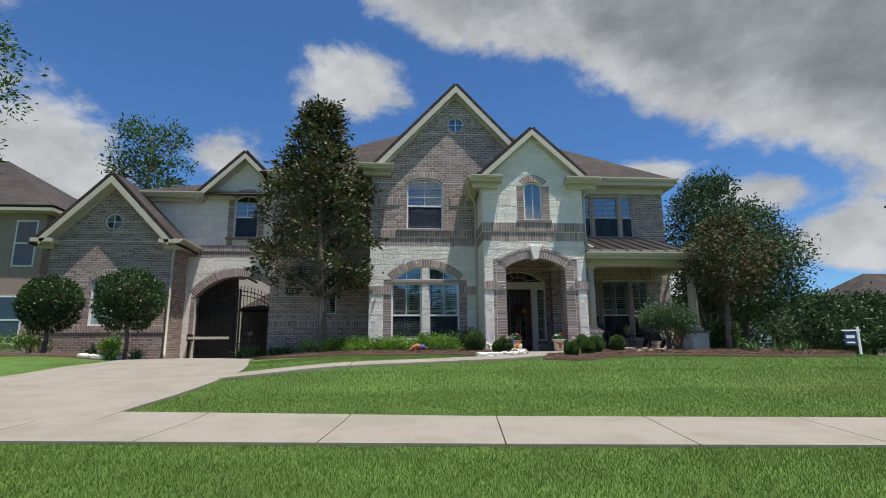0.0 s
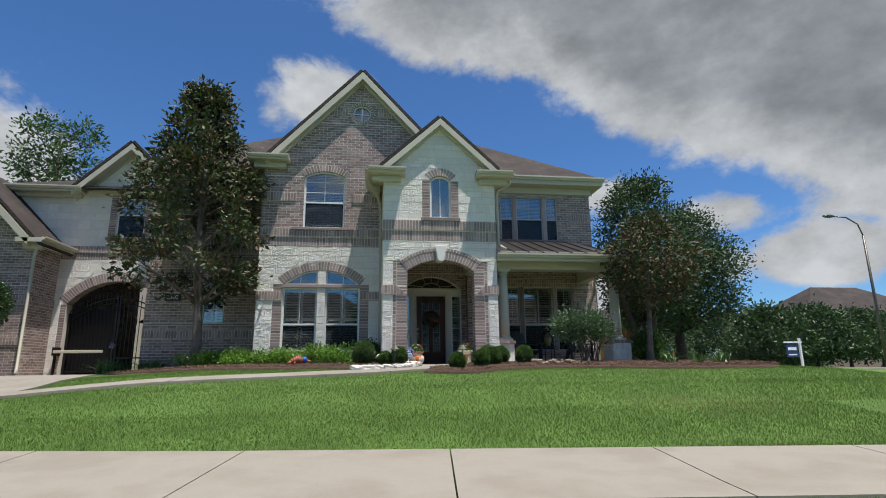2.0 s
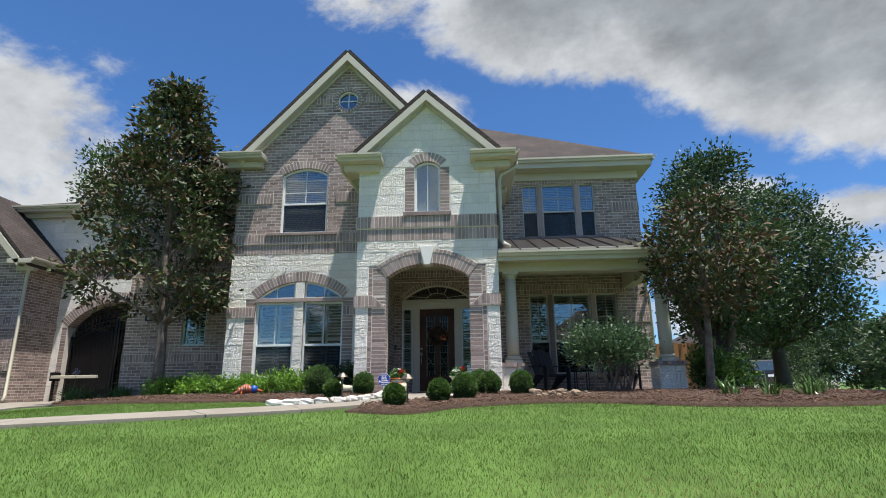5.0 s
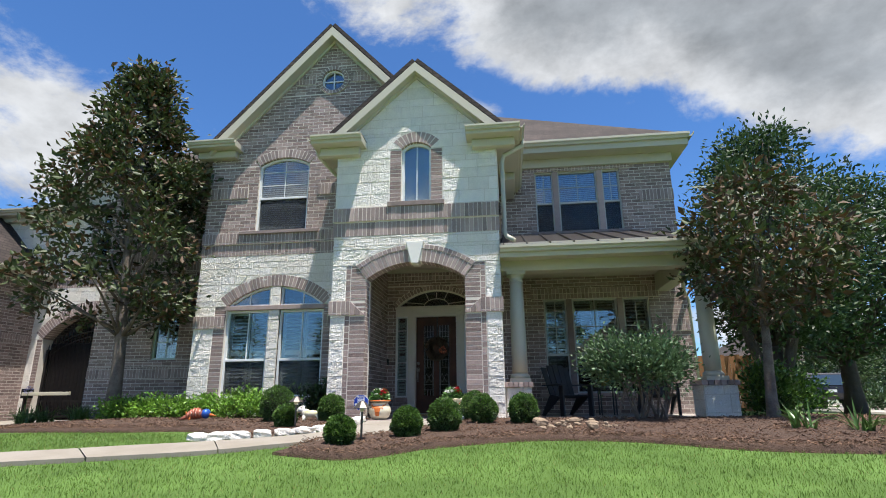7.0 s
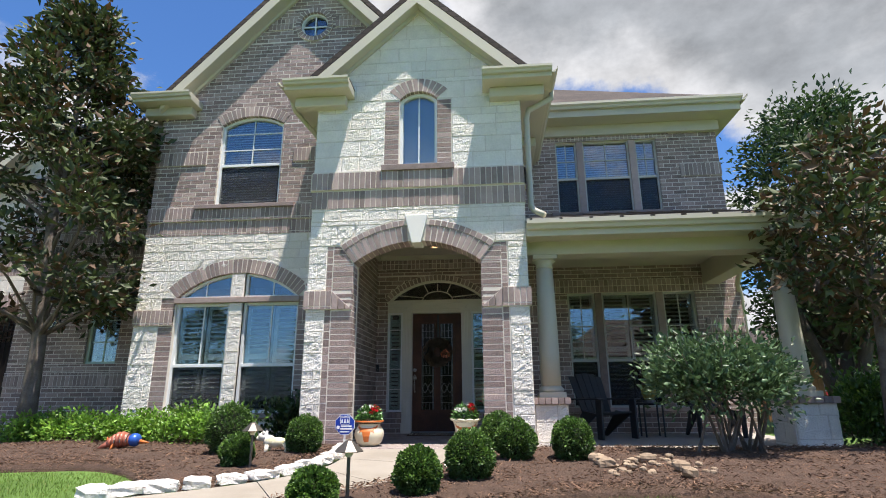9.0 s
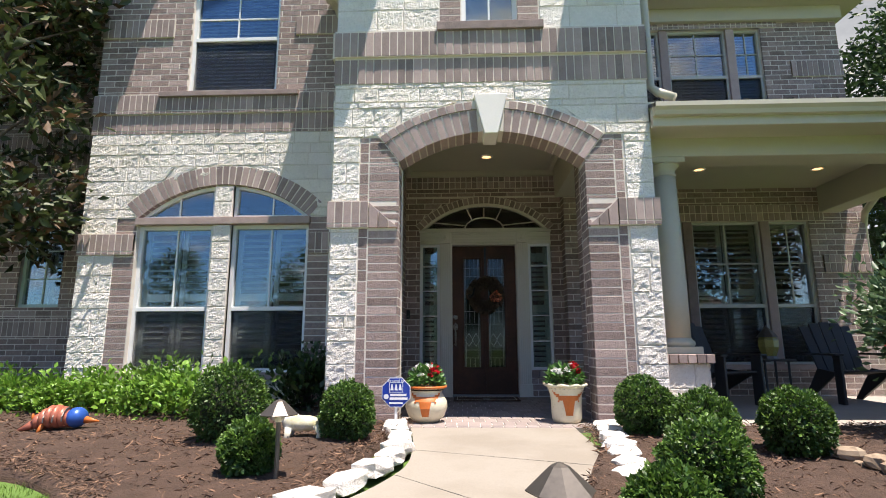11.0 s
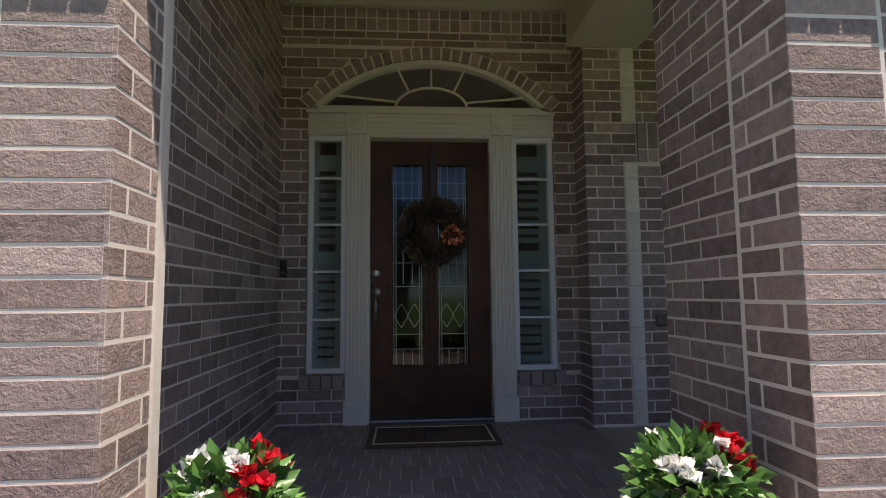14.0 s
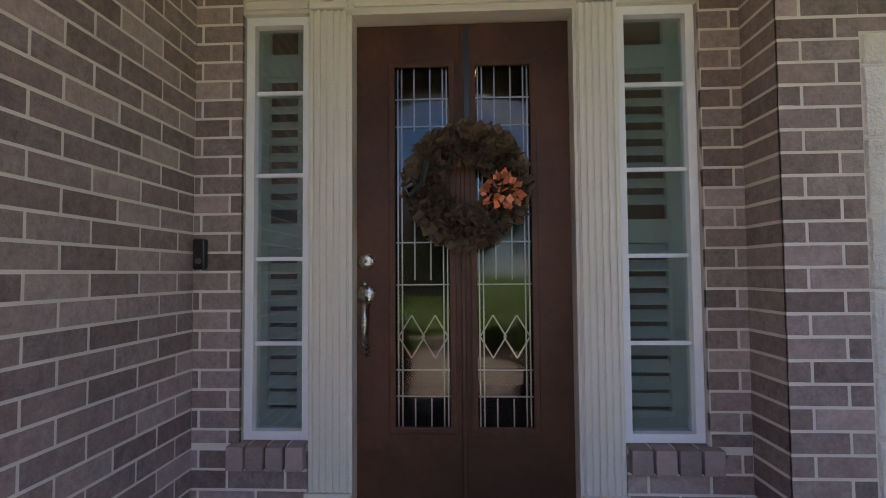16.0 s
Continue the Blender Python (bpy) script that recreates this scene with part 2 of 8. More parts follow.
# ---- mesh tools ----
class Mesh:
    """Collects corners and faces; becomes one mesh object."""

    def __init__(self):
        self.v, self.f = [], []

    def add(self, verts, faces):
        n = len(self.v)
        self.v.extend(verts)
        self.f.extend(tuple(i + n for i in q) for q in faces)
        return self

    def box(self, x0, x1, y0, y1, z0, z1):
        v = [(x, y, z) for z in (z0, z1) for y in (y0, y1) for x in (x0, x1)]
        return self.add(v, [(0, 2, 3, 1), (4, 5, 7, 6), (0, 1, 5, 4), (2, 6, 7, 3), (0, 4, 6, 2), (1, 3, 7, 5)])

    def prism(self, poly, y0, y1):
        """A polygon in x and z, counter-clockwise as seen from the front, drawn out from y0 to y1."""
        n = len(poly)
        v = [(x, y0, z) for x, z in poly] + [(x, y1, z) for x, z in poly]
        f = [tuple(range(n)), tuple(range(2 * n - 1, n - 1, -1))]
        f += [(i, i + n, (i + 1) % n + n, (i + 1) % n) for i in range(n)]
        return self.add(v, f)

    def plate(self, poly, z0, z1):
        """A polygon in x and y, counter-clockwise from above, from z0 up to z1."""
        n = len(poly)
        v = [(x, y, z0) for x, y in poly] + [(x, y, z1) for x, y in poly]
        f = [tuple(range(n - 1, -1, -1)), tuple(range(n, 2 * n))]
        f += [(i, (i + 1) % n, (i + 1) % n + n, i + n) for i in range(n)]
        return self.add(v, f)

    def tube(self, pts, radii, seg=8, cap=True):
        pts = [Vector(p) for p in pts]
        if isinstance(radii, (int, float)):
            radii = [radii] * len(pts)
        rings, n0 = [], len(self.v)
        ref = None
        for i, p in enumerate(pts):
            d = (pts[min(i + 1, len(pts) - 1)] - pts[max(i - 1, 0)]).normalized()
            if ref is None:
                ref = d.orthogonal().normalized()
            a = (ref - d * ref.dot(d)).normalized()
            ref = a
            b = d.cross(a)
            for k in range(seg):
                t = 2 * math.pi * k / seg
                self.v.append(tuple(p + (a * math.cos(t) + b * math.sin(t)) * radii[i]))
        for i in range(len(pts) - 1):
            for k in range(seg):
                a0, a1 = n0 + i * seg + k, n0 + i * seg + (k + 1) % seg
                self.f.append((a0, a1, a1 + seg, a0 + seg))
        if cap:
            self.f.append(tuple(n0 + k for k in range(seg - 1, -1, -1)))
            self.f.append(tuple(n0 + (len(pts) - 1) * seg + k for k in range(seg)))
        return self

    def lathe(self, cx, cy, profile, seg=24):
        """profile: (radius, z) from below upwards."""
        n0 = len(self.v)
        for r, z in profile:
            for k in range(seg):
                t = 2 * math.pi * k / seg
                self.v.append((cx + r * math.cos(t), cy + r * math.sin(t), z))
        for i in range(len(profile) - 1):
            for k in range(seg):
                a0, a1 = n0 + i * seg + k, n0 + i * seg + (k + 1) % seg
                self.f.append((a0, a1, a1 + seg, a0 + seg))
        self.f.append(tuple(n0 + k for k in range(seg - 1, -1, -1)))
        self.f.append(tuple(n0 + (len(profile) - 1) * seg + k for k in range(seg)))
        return self

    def data(self, name, mat, bevel=0.0, smooth=False):
        me = bpy.data.meshes.new(name)
        me.from_pydata(self.v, [], self.f)
        me.validate()
        if bevel:
            bm = bmesh.new()
            bm.from_mesh(me)
            bmesh.ops.remove_doubles(bm, verts=bm.verts, dist=1e-5)
            edges = [e for e in bm.edges if len(e.link_faces) == 2 and e.calc_face_angle(0) > 0.5]
            bmesh.ops.bevel(bm, geom=edges, offset=bevel, segments=2, profile=0.5, affect="EDGES")
            bm.to_mesh(me)
            bm.free()
        me.materials.append(mat)
        if smooth:
            me.polygons.foreach_set("use_smooth", [True] * len(me.polygons))
        return me


def part(name, mesh, mat, parent=None, label="", bevel=0.0, smooth=False):
    ob = new(name, mesh.data(name, mat, bevel, smooth) if isinstance(mesh, Mesh) else mesh)
    if parent is not None:
        ob.parent = parent
        ob.matrix_parent_inverse = parent.matrix_basis.inverted()
    if label:
        tagged(ob, label)
    return ob


def thing(name, x, y, z, label, category, group="", kind=""):
    e = new(name)
    e.empty_display_size = 0.1
    e.matrix_basis = pose(x, y, z)
    return tagged(e, label, category, group, kind)


def structure(name, mesh, mat, label="", bevel=0.0, smooth=False, category=""):
    ob = part(name, mesh, mat, None, "", bevel, smooth)
    return tagged(ob, label, category, "", "structure")


# ---- masonry: regions are given as spans of u at each height v ----
rng = random.Random(7)


def arc(u0, u1, spring, rise, extra=0.0):
    """Half width at height v of a round-headed opening, grown by extra: a function v -> (a, b) or None."""
    c, h = (u0 + u1) / 2, (u1 - u0) / 2
    r = (h * h + rise * rise) / (2 * rise)
    zc = spring + rise - r

    def at(v, base):
        if v < base or v > zc + r + extra:
            return None
        if v <= spring:
            return (u0 - extra, u1 + extra)
        z_end = zc + (r + extra) * (spring - zc) / r
        if v < z_end:
            w = h + (v - spring) / (z_end - spring) * (h / r * extra)
        else:
            w = math.sqrt(max((r + extra) ** 2 - (v - zc) ** 2, 0))
        return (c - w, c + w)
    return at, zc + r + extra, (c, zc, r)


def region(left, right, holes=()):
    """left, right: numbers or functions of v; holes: functions v -> span or None."""
    lf = left if callable(left) else (lambda v: left)
    rf = right if callable(right) else (lambda v: right)

    def at(v):
        spans = [(lf(v), rf(v))]
        for h in holes:
            s = h(v)
            if s is None:
                continue
            nxt = []
            for a, b in spans:
                if s[1] <= a or s[0] >= b:
                    nxt.append((a, b))
                else:
                    if s[0] > a:
                        nxt.append((a, s[0]))
                    if s[1] < b:
                        nxt.append((s[1], b))
            spans = nxt
        return [s for s in spans if s[1] - s[0] > 0.002]
    return at


def rect_hole(u0, u1, v0, v1):
    return lambda v: (u0, u1) if v0 <= v <= v1 else None


def levels(vb, vt, h, breaks):
    ls = {round(vb, 4), round(vt, 4)}
    k = math.floor(vb / h) + 1
    while k * h < vt - 0.004:
        ls.add(round(k * h, 4))
        k += 1
    for b in breaks:
        if vb < b < vt:
            ls = {x for x in ls if abs(x - b) > 0.018 or x in (round(vb, 4), round(vt, 4))}
            ls.add(round(b, 4))
    return sorted(ls)


def strips(f, vs):
    """Trapezoids (v0, v1, left below, left above, right below, right above)."""
    for v0, v1 in zip(vs, vs[1:]):
        lo, hi = f(v0 + 1e-4), f(v1 - 1e-4)
        if len(lo) != len(hi):
            lo = hi = f((v0 + v1) / 2)
        for (a, b), (c, d) in zip(lo, hi):
            if max(b, d) - min(a, c) > 0.003:
                yield v0, v1, a, c, b, d


def core(name, f, vb, vt, depth, m, breaks=(), h=0.08, label="", inset=0.001, mat=None):
    """The solid of a wall; its face lies inset behind the face of the bricks."""
    me = Mesh()
    for v0, v1, a, c, b, d in strips(f, levels(vb, vt, h, breaks)):
        me.prism([(a, v0), (b, v0), (d, v1), (c, v1)], inset, depth)
    ob = structure(name, me, mat or MORTAR, label, category="wall")
    ob.matrix_basis = m
    return ob


def chamfered(me, a, b, c, d, v0, v1, y, back=0.02, ch=0.0018):
    """A brick: bottom from a to b, top from c to d, face at y."""
    i = ch
    vs = [(a, back, v0), (b, back, v0), (d, back, v1), (c, back, v1), (a, y + ch, v0), (b, y + ch, v0), (d, y + ch, v1), (c, y + ch, v1),
          (a + i, y, v0 + i), (b - i, y, v0 + i), (d - i, y, v1 - i), (c + i, y, v1 - i)]
    fs = [(8, 9, 10, 11)]
    for k in range(4):
        n = (k + 1) % 4
        fs += [(k, n, n + 4, k + 4), (k + 4, n + 4, n + 8, k + 8)]
    me.add(vs, fs)


SHARED = {}


def bricks(wall, f, vb, vt, m, h=0.08, length=0.24, bond=0.5, joint=0.0105, proud=0.0, breaks=(), mat=None, near=None, name="brick", jitter=0.002):
    """Bricks on a wall. near: up to this many whole ones become objects of their own."""
    mat = mat or BRICK
    rest, single = Mesh(), 0
    vs = levels(vb, vt, h, breaks)
    for v0, v1, a, c, b, d in strips(f, vs):
        lo, hi = min(a, c), max(b, d)
        k = math.floor(v0 / h + 0.5)
        u = lo - joint / 2 if bond == 0.0 else math.floor(lo / length) * length - ((k % 2) * bond) * length
        while u < hi:
            u0, u1 = u + joint / 2, u + length - joint / 2
            u += length
            q = [max(u0, a), min(u1, b), max(u0, c), min(u1, d)]
            if q[1] - q[0] < 0.012 and q[3] - q[2] < 0.012:
                continue
            q[1], q[3] = max(q[1], q[0] + 0.011), max(q[3], q[2] + 0.011)
            y = -proud - rng.random() * jitter
            z0, z1 = v0 + joint / 2, v1 - joint / 2
            if z1 - z0 < 0.012:
                continue
            whole = abs(q[1] - q[0] - (length - joint)) < 1e-4 and abs(q[3] - q[2] - (length - joint)) < 1e-4 and abs(v1 - v0 - h) < 1e-3
            if near and whole and single < near:
                key = (length, h, joint, proud, mat.name)
                if key not in SHARED:
                    t = Mesh()
                    chamfered(t, 0, length - joint, 0, length - joint, 0, h - joint, -proud)
                    SHARED[key] = t.data(name, mat)
                ob = new(name, SHARED[key])
                ob.parent = wall
                ob.matrix_basis = Matrix.Translation((q[0], y + proud, z0))
                single += 1
            else:
                chamfered(rest, q[0], q[1], q[2], q[3], z0, z1, y)
    if proud > 0.006:
        bed = Mesh()
        for v0, v1, a, c, b, d in strips(f, vs):
            bed.prism([(a, v0), (b, v0), (d, v1), (c, v1)], -proud + 0.003, 0.02)
        if bed.v:
            ob = new("mortar_bed", bed.data("mortar_bed", MORTAR))
            ob.parent = wall
    if rest.v:
        ob = new(name + "work", rest.data(name + "work", mat))
        ob.parent = wall
        tagged(ob, kind="stuff")


def soldiers(wall, f, vb, vt, m=None, proud=0.015, width=0.08, mat=None, near=None):
    bricks(wall, f, vb, vt, m, h=vt - vb + 1e-6, length=width, bond=0.0, proud=proud, mat=mat or BAND, breaks=(vb,), near=near, name="soldier_brick", jitter=0.003)


def stones(wall, f, vb, vt, rough=0.03, hmin=0.16, hmax=0.30, lmin=0.22, lmax=0.6, breaks=(), singles=True, seed=1, proud=0.02):
    """Rough-faced limestone in uneven courses; each stone is its own piece."""
    r = random.Random(seed)
    vs, v = [vb], vb
    while vt - v > hmax * 1.15:
        v += r.uniform(hmin, hmax)
        vs.append(v)
    vs.append(vt)
    for b in breaks:
        if vb < b < vt:
            vs = [x for x in vs if abs(x - b) > 0.05 or x in (vb, vt)] + [b]
    vs = sorted(set(vs))
    joined = Mesh()
    for v0, v1, a, c, b, d in strips(f, vs):
        u, end = min(a, c), max(b, d)
        while u < end - 0.01:
            w = r.uniform(lmin, lmax)
            if end - (u + w) < lmin * 0.6:
                w = end - u
            j = 0.004
            q = [max(u + j, a), min(u + w - j, b), max(u + j, c), min(u + w - j, d)]
            u += w
            if q[1] - q[0] < 0.02 and q[3] - q[2] < 0.02:
                continue
            q[1], q[3] = max(q[1], q[0] + 0.01), max(q[3], q[2] + 0.01)
            me = Mesh() if singles else joined
            nx = max(3, min(18, int(max(q[1] - q[0], q[3] - q[2]) / 0.027)))
            nz = max(3, min(11, int((v1 - v0) / 0.027)))
            nx, nz = nx + 2, nz + 2
            ex, ez = min(0.006 / max(q[1] - q[0], q[3] - q[2], 0.03), 0.3), min(0.006 / (v1 - v0), 0.3)
            n0, base = len(me.v), -0.6 * proud - r.random() * 0.010
            off = Vector((r.uniform(0, 90), r.uniform(0, 90), r.uniform(0, 90)))
            for iz in range(nz + 1):
                t = 0.0 if iz == 0 else 1.0 if iz == nz else ez + (1 - 2 * ez) * (iz - 1) / (nz - 2)
                zl = v0 + j + (v1 - v0 - 2 * j) * t
                ua, ub = q[0] + (q[2] - q[0]) * t, q[1] + (q[3] - q[1]) * t
                for ix in range(nx + 1):
                    s = 0.0 if ix == 0 else 1.0 if ix == nx else ex + (1 - 2 * ex) * (ix - 1) / (nx - 2)
                    uu = ua + (ub - ua) * s
                    edge = min(ix, nx - ix, iz, nz - iz)
                    p = Vector((uu, 0, zl))
                    dis = noise.fractal(p * 24 + off, 0.7, 2.1, 3) * rough * 0.19 + noise.noise(p * 9 + off) * rough * 0.12
                    y = 0.002 if edge == 0 else min(base * 0.6 + dis, -0.001)
                    if edge:
                        uu += r.uniform(-0.004, 0.004)
                        zl2 = zl + r.uniform(-0.004, 0.004)
                    else:
                        zl2 = zl
                    me.v.append((uu, y, zl2))
            for iz in range(nz):
                for ix in range(nx):
                    i = n0 + iz * (nx + 1) + ix
                    me.f.append((i, i + 1, i + nx + 2, i + nx + 1))
            if singles:
                ob = new("stone", me.data("stone", STONE))
                ob.parent = wall
    if not singles and joined.v:
        ob = new("stonework", joined.data("stonework", STONE))
        ob.parent = wall
        tagged(ob, kind="stuff")


def arch_ring(wall, c, zc, r, ring, half_angle, depth, front=-0.012, piece=0.08, name="arch_brick", mat=None, joint=0.016, skip=None, singles=True):
    """Bricks standing round an arch, with their mortar."""
    mat = mat or BAND
    n = max(3, int(2 * half_angle * (r + ring / 2) / piece))
    mort = Mesh()
    joined = Mesh()
    for k in range(n):
        a0, a1 = -half_angle + 2 * half_angle * k / n, -half_angle + 2 * half_angle * (k + 1) / n
        P = lambda rr, a: (c + rr * math.sin(a), zc + rr * math.cos(a))
        mort.prism([P(r + 0.006, a0), P(r + 0.006, a1), P(r + ring, a1), P(r + ring, a0)], front + 0.004, depth)
        if skip and skip[0] < c + r * math.sin((a0 + a1) / 2) < skip[1]:
            continue
        j = joint / 2 / r
        me = Mesh() if singles else joined
        me.prism([P(r, a0 + j), P(r, a1 - j), P(r + ring - 0.006, a1 - j), P(r + ring - 0.006, a0 + j)], front - rng.random() * 0.003, depth - 0.01)
        if singles:
            ob = new(name, me.data(name, mat))
            ob.parent = wall
    if not singles:
        ob = new(name, joined.data(name, mat))
        ob.parent = wall
    ob = new("arch_mortar", mort.data("arch_mortar", MORTAR))
    ob.parent = wall


def front_at(y):
    return pose(0, y, 0)

# ---- ground ----
def lerp_table(t, table):
    if t <= table[0][0]:
        return table[0][1]
    for (a, va), (b, vb) in zip(table, table[1:]):
        if t <= b:
            s = (t - a) / (b - a)
            return va + (vb - va) * s
    return table[-1][1]


def smooth(t):
    t = min(max(t, 0.0), 1.0)
    return t * t * (3 - 2 * t)


def ground_z(x, y):
    z = lerp_table(y, [(-3.0, 0.0), (4.8, 0.17), (6.4, 0.25), (9.5, 0.64), (12.0, 0.865), (14.5, 0.98), (40, 0.98)])
    up = smooth((y - 6.4) / 4)
    z -= 0.14 * smooth((-1.0 - x) / 3.5) * up * smooth((x + 9.5) / 1.5)
    z -= (z - 0.55) * smooth((x - 9.5) / 12.0) * smooth((y - 5.0) / 6.0)
    return z


def build_ground():
    xs = sorted(set([-400, -150, -80, -50, -35, -26] + [-20 + 0.5 * i for i in range(92)] + [30, 40, 55, 80, 150, 400]))
    ys = sorted(set([-400, -150, -60, -30, -15, -9.5] + [-3 + 0.5 * i for i in range(70)] + [35, 40, 50, 70, 110, 200, 600]))
    me = Mesh()
    for y in ys:
        for x in xs:
            me.v.append((x, y, ground_z(x, y) if y > -3.1 else -0.02))
    n = len(xs)
    for j in range(len(ys) - 1):
        for i in range(n - 1):
            me.f.append((j * n + i, j * n + i + 1, (j + 1) * n + i + 1, (j + 1) * n + i))
    structure("ground", me, GRASSM, "mown green lawn rising gently to the house", smooth=True, category="lawn")


build_ground()


def curve_pts(pts, n):
    """n + 1 points along a smooth line through pts."""
    P = [Vector((*p, 0)) for p in pts]
    P = [P[0] * 2 - P[1]] + P + [P[-1] * 2 - P[-2]]
    seg = len(pts) - 1
    out = []
    for k in range(n + 1):
        t = k / n * seg
        i = min(int(t), seg - 1)
        t -= i
        a, b, c, d = P[i:i + 4]
        q = 0.5 * (2 * b + (c - a) * t + (2 * a - 5 * b + 4 * c - d) * t * t + (3 * b - a - 3 * c + d) * t ** 3)
        out.append((q.x, q.y))
    return out


def patch(name, lower, upper, n, m, off, mat, label, category, bumps=0.0, crown=0.0, skirt=0.12):
    """A sheet between two lines on the ground, with a rim that reaches into the soil."""
    A, B = curve_pts(lower, n), curve_pts(upper, n)
    me = Mesh()
    for i in range(n + 1):
        for j in range(m + 1):
            t = j / m
            x, y = A[i][0] + (B[i][0] - A[i][0]) * t, A[i][1] + (B[i][1] - A[i][1]) * t
            edge = min(i, n - i, 3) / 3 * min(j, m - j, 3) / 3
            z = ground_z(x, y) + off + crown * edge + bumps * edge * noise.noise(Vector((x * 2.1, y * 2.1, 0))) + bumps * 0.6 * edge * noise.noise(Vector((x * 9, y * 9, 4)))
            me.v.append((x, y, z))
    for i in range(n):
        for j in range(m):
            a = i * (m + 1) + j
            me.f.append((a, a + m + 1, a + m + 2, a + 1))
    rim = [i * (m + 1) for i in range(n + 1)] + [n * (m + 1) + j for j in range(1, m + 1)] + [i * (m + 1) + m for i in range(n - 1, -1, -1)] + list(range(m - 1, 0, -1))
    k0 = len(me.v)
    me.v += [(me.v[i][0], me.v[i][1], me.v[i][2] - skirt) for i in rim]
    for k in range(len(rim)):
        l = (k + 1) % len(rim)
        me.f.append((rim[k], k0 + k, k0 + l, rim[l]))
    return structure(name, me, mat, label, smooth=True, category=category)


patch("mulch_bed_left", [(-4.5, 16.3), (-3.6, 14.9), (-1.8, 13.8), (-0.2, 13.6), (0.9, 13.7), (1.75, 13.15), (2.1, 12.55), (2.9, 13.1)],
      [(-4.3, 17.95), (-3.0, 17.9), (-1.1, 17.7), (-0.6, 16.72), (0.4, 16.72), (1.6, 16.72), (2.4, 16.6), (3.15, 15.35)], 60, 26, 0.03, MULCH, "brown shredded bark mulch in the planting bed", "mulch", 0.016, 0.06)
patch("mulch_bed_right", [(3.12, 11.72), (4.0, 11.5), (4.84, 12.2), (5.9, 12.75), (7.0, 12.6), (8.2, 11.95), (10.6, 12.1), (12.2, 14.0)],
      [(3.3, 12.35), (4.05, 12.95), (4.6, 14.4), (5.3, 15.36), (7.0, 15.36), (9.1, 15.36), (10.2, 16.5), (11.8, 17.0)], 70, 26, 0.03, MULCH, "brown shredded bark mulch in the planting bed", "mulch", 0.016, 0.06)
patch("mulch_bed_garage", [(-15.5, 15.5), (-12.5, 15.2), (-10.5, 15.0), (-8.6, 15.6), (-7.85, 17.2)], [(-15.5, 18.3), (-12.5, 18.35), (-10.5, 18.38), (-9.0, 18.38), (-7.9, 18.38)], 40, 14, 0.03, MULCH, "brown bark mulch bed in front of the garage wing", "mulch", 0.03, 0.05)


def slabs(name, left, right, cuts, off, label, n=10, gap=0.012, mat=None):
    """Concrete in slabs, each its own piece, between two edges given as lines."""
    N = len(cuts) - 1
    A, B = curve_pts(left, 240), curve_pts(right, 240)
    owner = tagged(new(name), label, "paving", "", "structure")
    total = sum((Vector(A[i + 1]) - Vector(A[i])).length for i in range(240))
    gt = gap / 2 / total
    for k in range(N):
        me, m = Mesh(), 4
        for i in range(n + 1):
            t = cuts[k] + (cuts[k + 1] - cuts[k]) * i / n
            t = min(max(t, cuts[k] + (gt if i == 0 else 0)), cuts[k + 1] - (gt if i == n else 0))
            q = t * 240
            i0 = min(int(q), 239)
            s = q - i0
            a = Vector(A[i0]).lerp(Vector(A[i0 + 1]), s)
            b = Vector(B[i0]).lerp(Vector(B[i0 + 1]), s)
            for j in range(m + 1):
                p = a.lerp(b, j / m)
                me.v.append((p.x, p.y, ground_z(p.x, p.y) + off))
            for j in (0, m):
                p = a if j == 0 else b
                me.v.append((p.x, p.y, ground_z(p.x, p.y) + off - 0.12))
        w = m + 3
        for i in range(n):
            for j in range(m):
                p = i * w + j
                me.f.append((p, p + w, p + w + 1, p + 1)[::-1])
            p = i * w
            me.f.append((p, p + m + 1, p + w + m + 1, p + w)[::-1])
            me.f.append((p + m, p + w + m, p + w + m + 2, p + m + 2)[::-1])
        for i in (0, n):
            p = i * w
            me.f.append((p, p + 1, p + 2, p + 3, p + 4, p + 6, p + 5))
        part("slab", me, mat or CONCRETE, owner)


WALK_TILT = -0.113
SW0 = -37.77
slabs("sidewalk", [(SW0, 6.50 - WALK_TILT * -SW0), (1.1, 6.50 + WALK_TILT * 1.1), (39.97, 6.50 + WALK_TILT * 39.97)], [(SW0 - 0.17, 5.04 - WALK_TILT * -SW0), (0.93, 5.04 + WALK_TILT * 1.1), (39.8, 5.04 + WALK_TILT * 39.97)], [i / 46 for i in range(47)], 0.03, "pale concrete sidewalk in jointed slabs")
slabs("driveway", [(-7.8, 19.9), (-7.75, 17.4), (-7.2, 14), (-7.2, 11), (-7.9, 8.5), (-9.2, 6.42)], [(-4.4, 19.9), (-4.45, 17.6), (-3.8, 14), (-3.1, 11), (-3.1, 8.6), (-3.4, 6.45)], [i / 4 for i in range(5)], 0.035, "stained pale concrete driveway")
slabs("front_walk", [(-3.2, 10.2), (-1.0, 11.2), (0.85, 11.83), (2.09, 12.41), (2.9, 13.05), (3.25, 13.7), (3.3, 14.3), (3.2, 15.25)], [(-3.1, 9.5), (-1.0, 10.55), (1.35, 11.34), (2.5, 11.77), (3.3, 12.4), (4.0, 13.0), (4.5, 13.9), (4.6, 15.25)], [i / 7 for i in range(8)], 0.045, "curved pale concrete front walk")
structure("road", Mesh().plate([(-400, -12), (400, -12), (400, -3.3), (-400, -3.3)], -0.3, -0.1), ASPHALT, "pale concrete street", category="road")
structure("kerb", Mesh().box(-400, 400, -3.3, -3.12, -0.3, 0.04), CONCRETE, "concrete kerb along the street", 0.02, category="kerb")

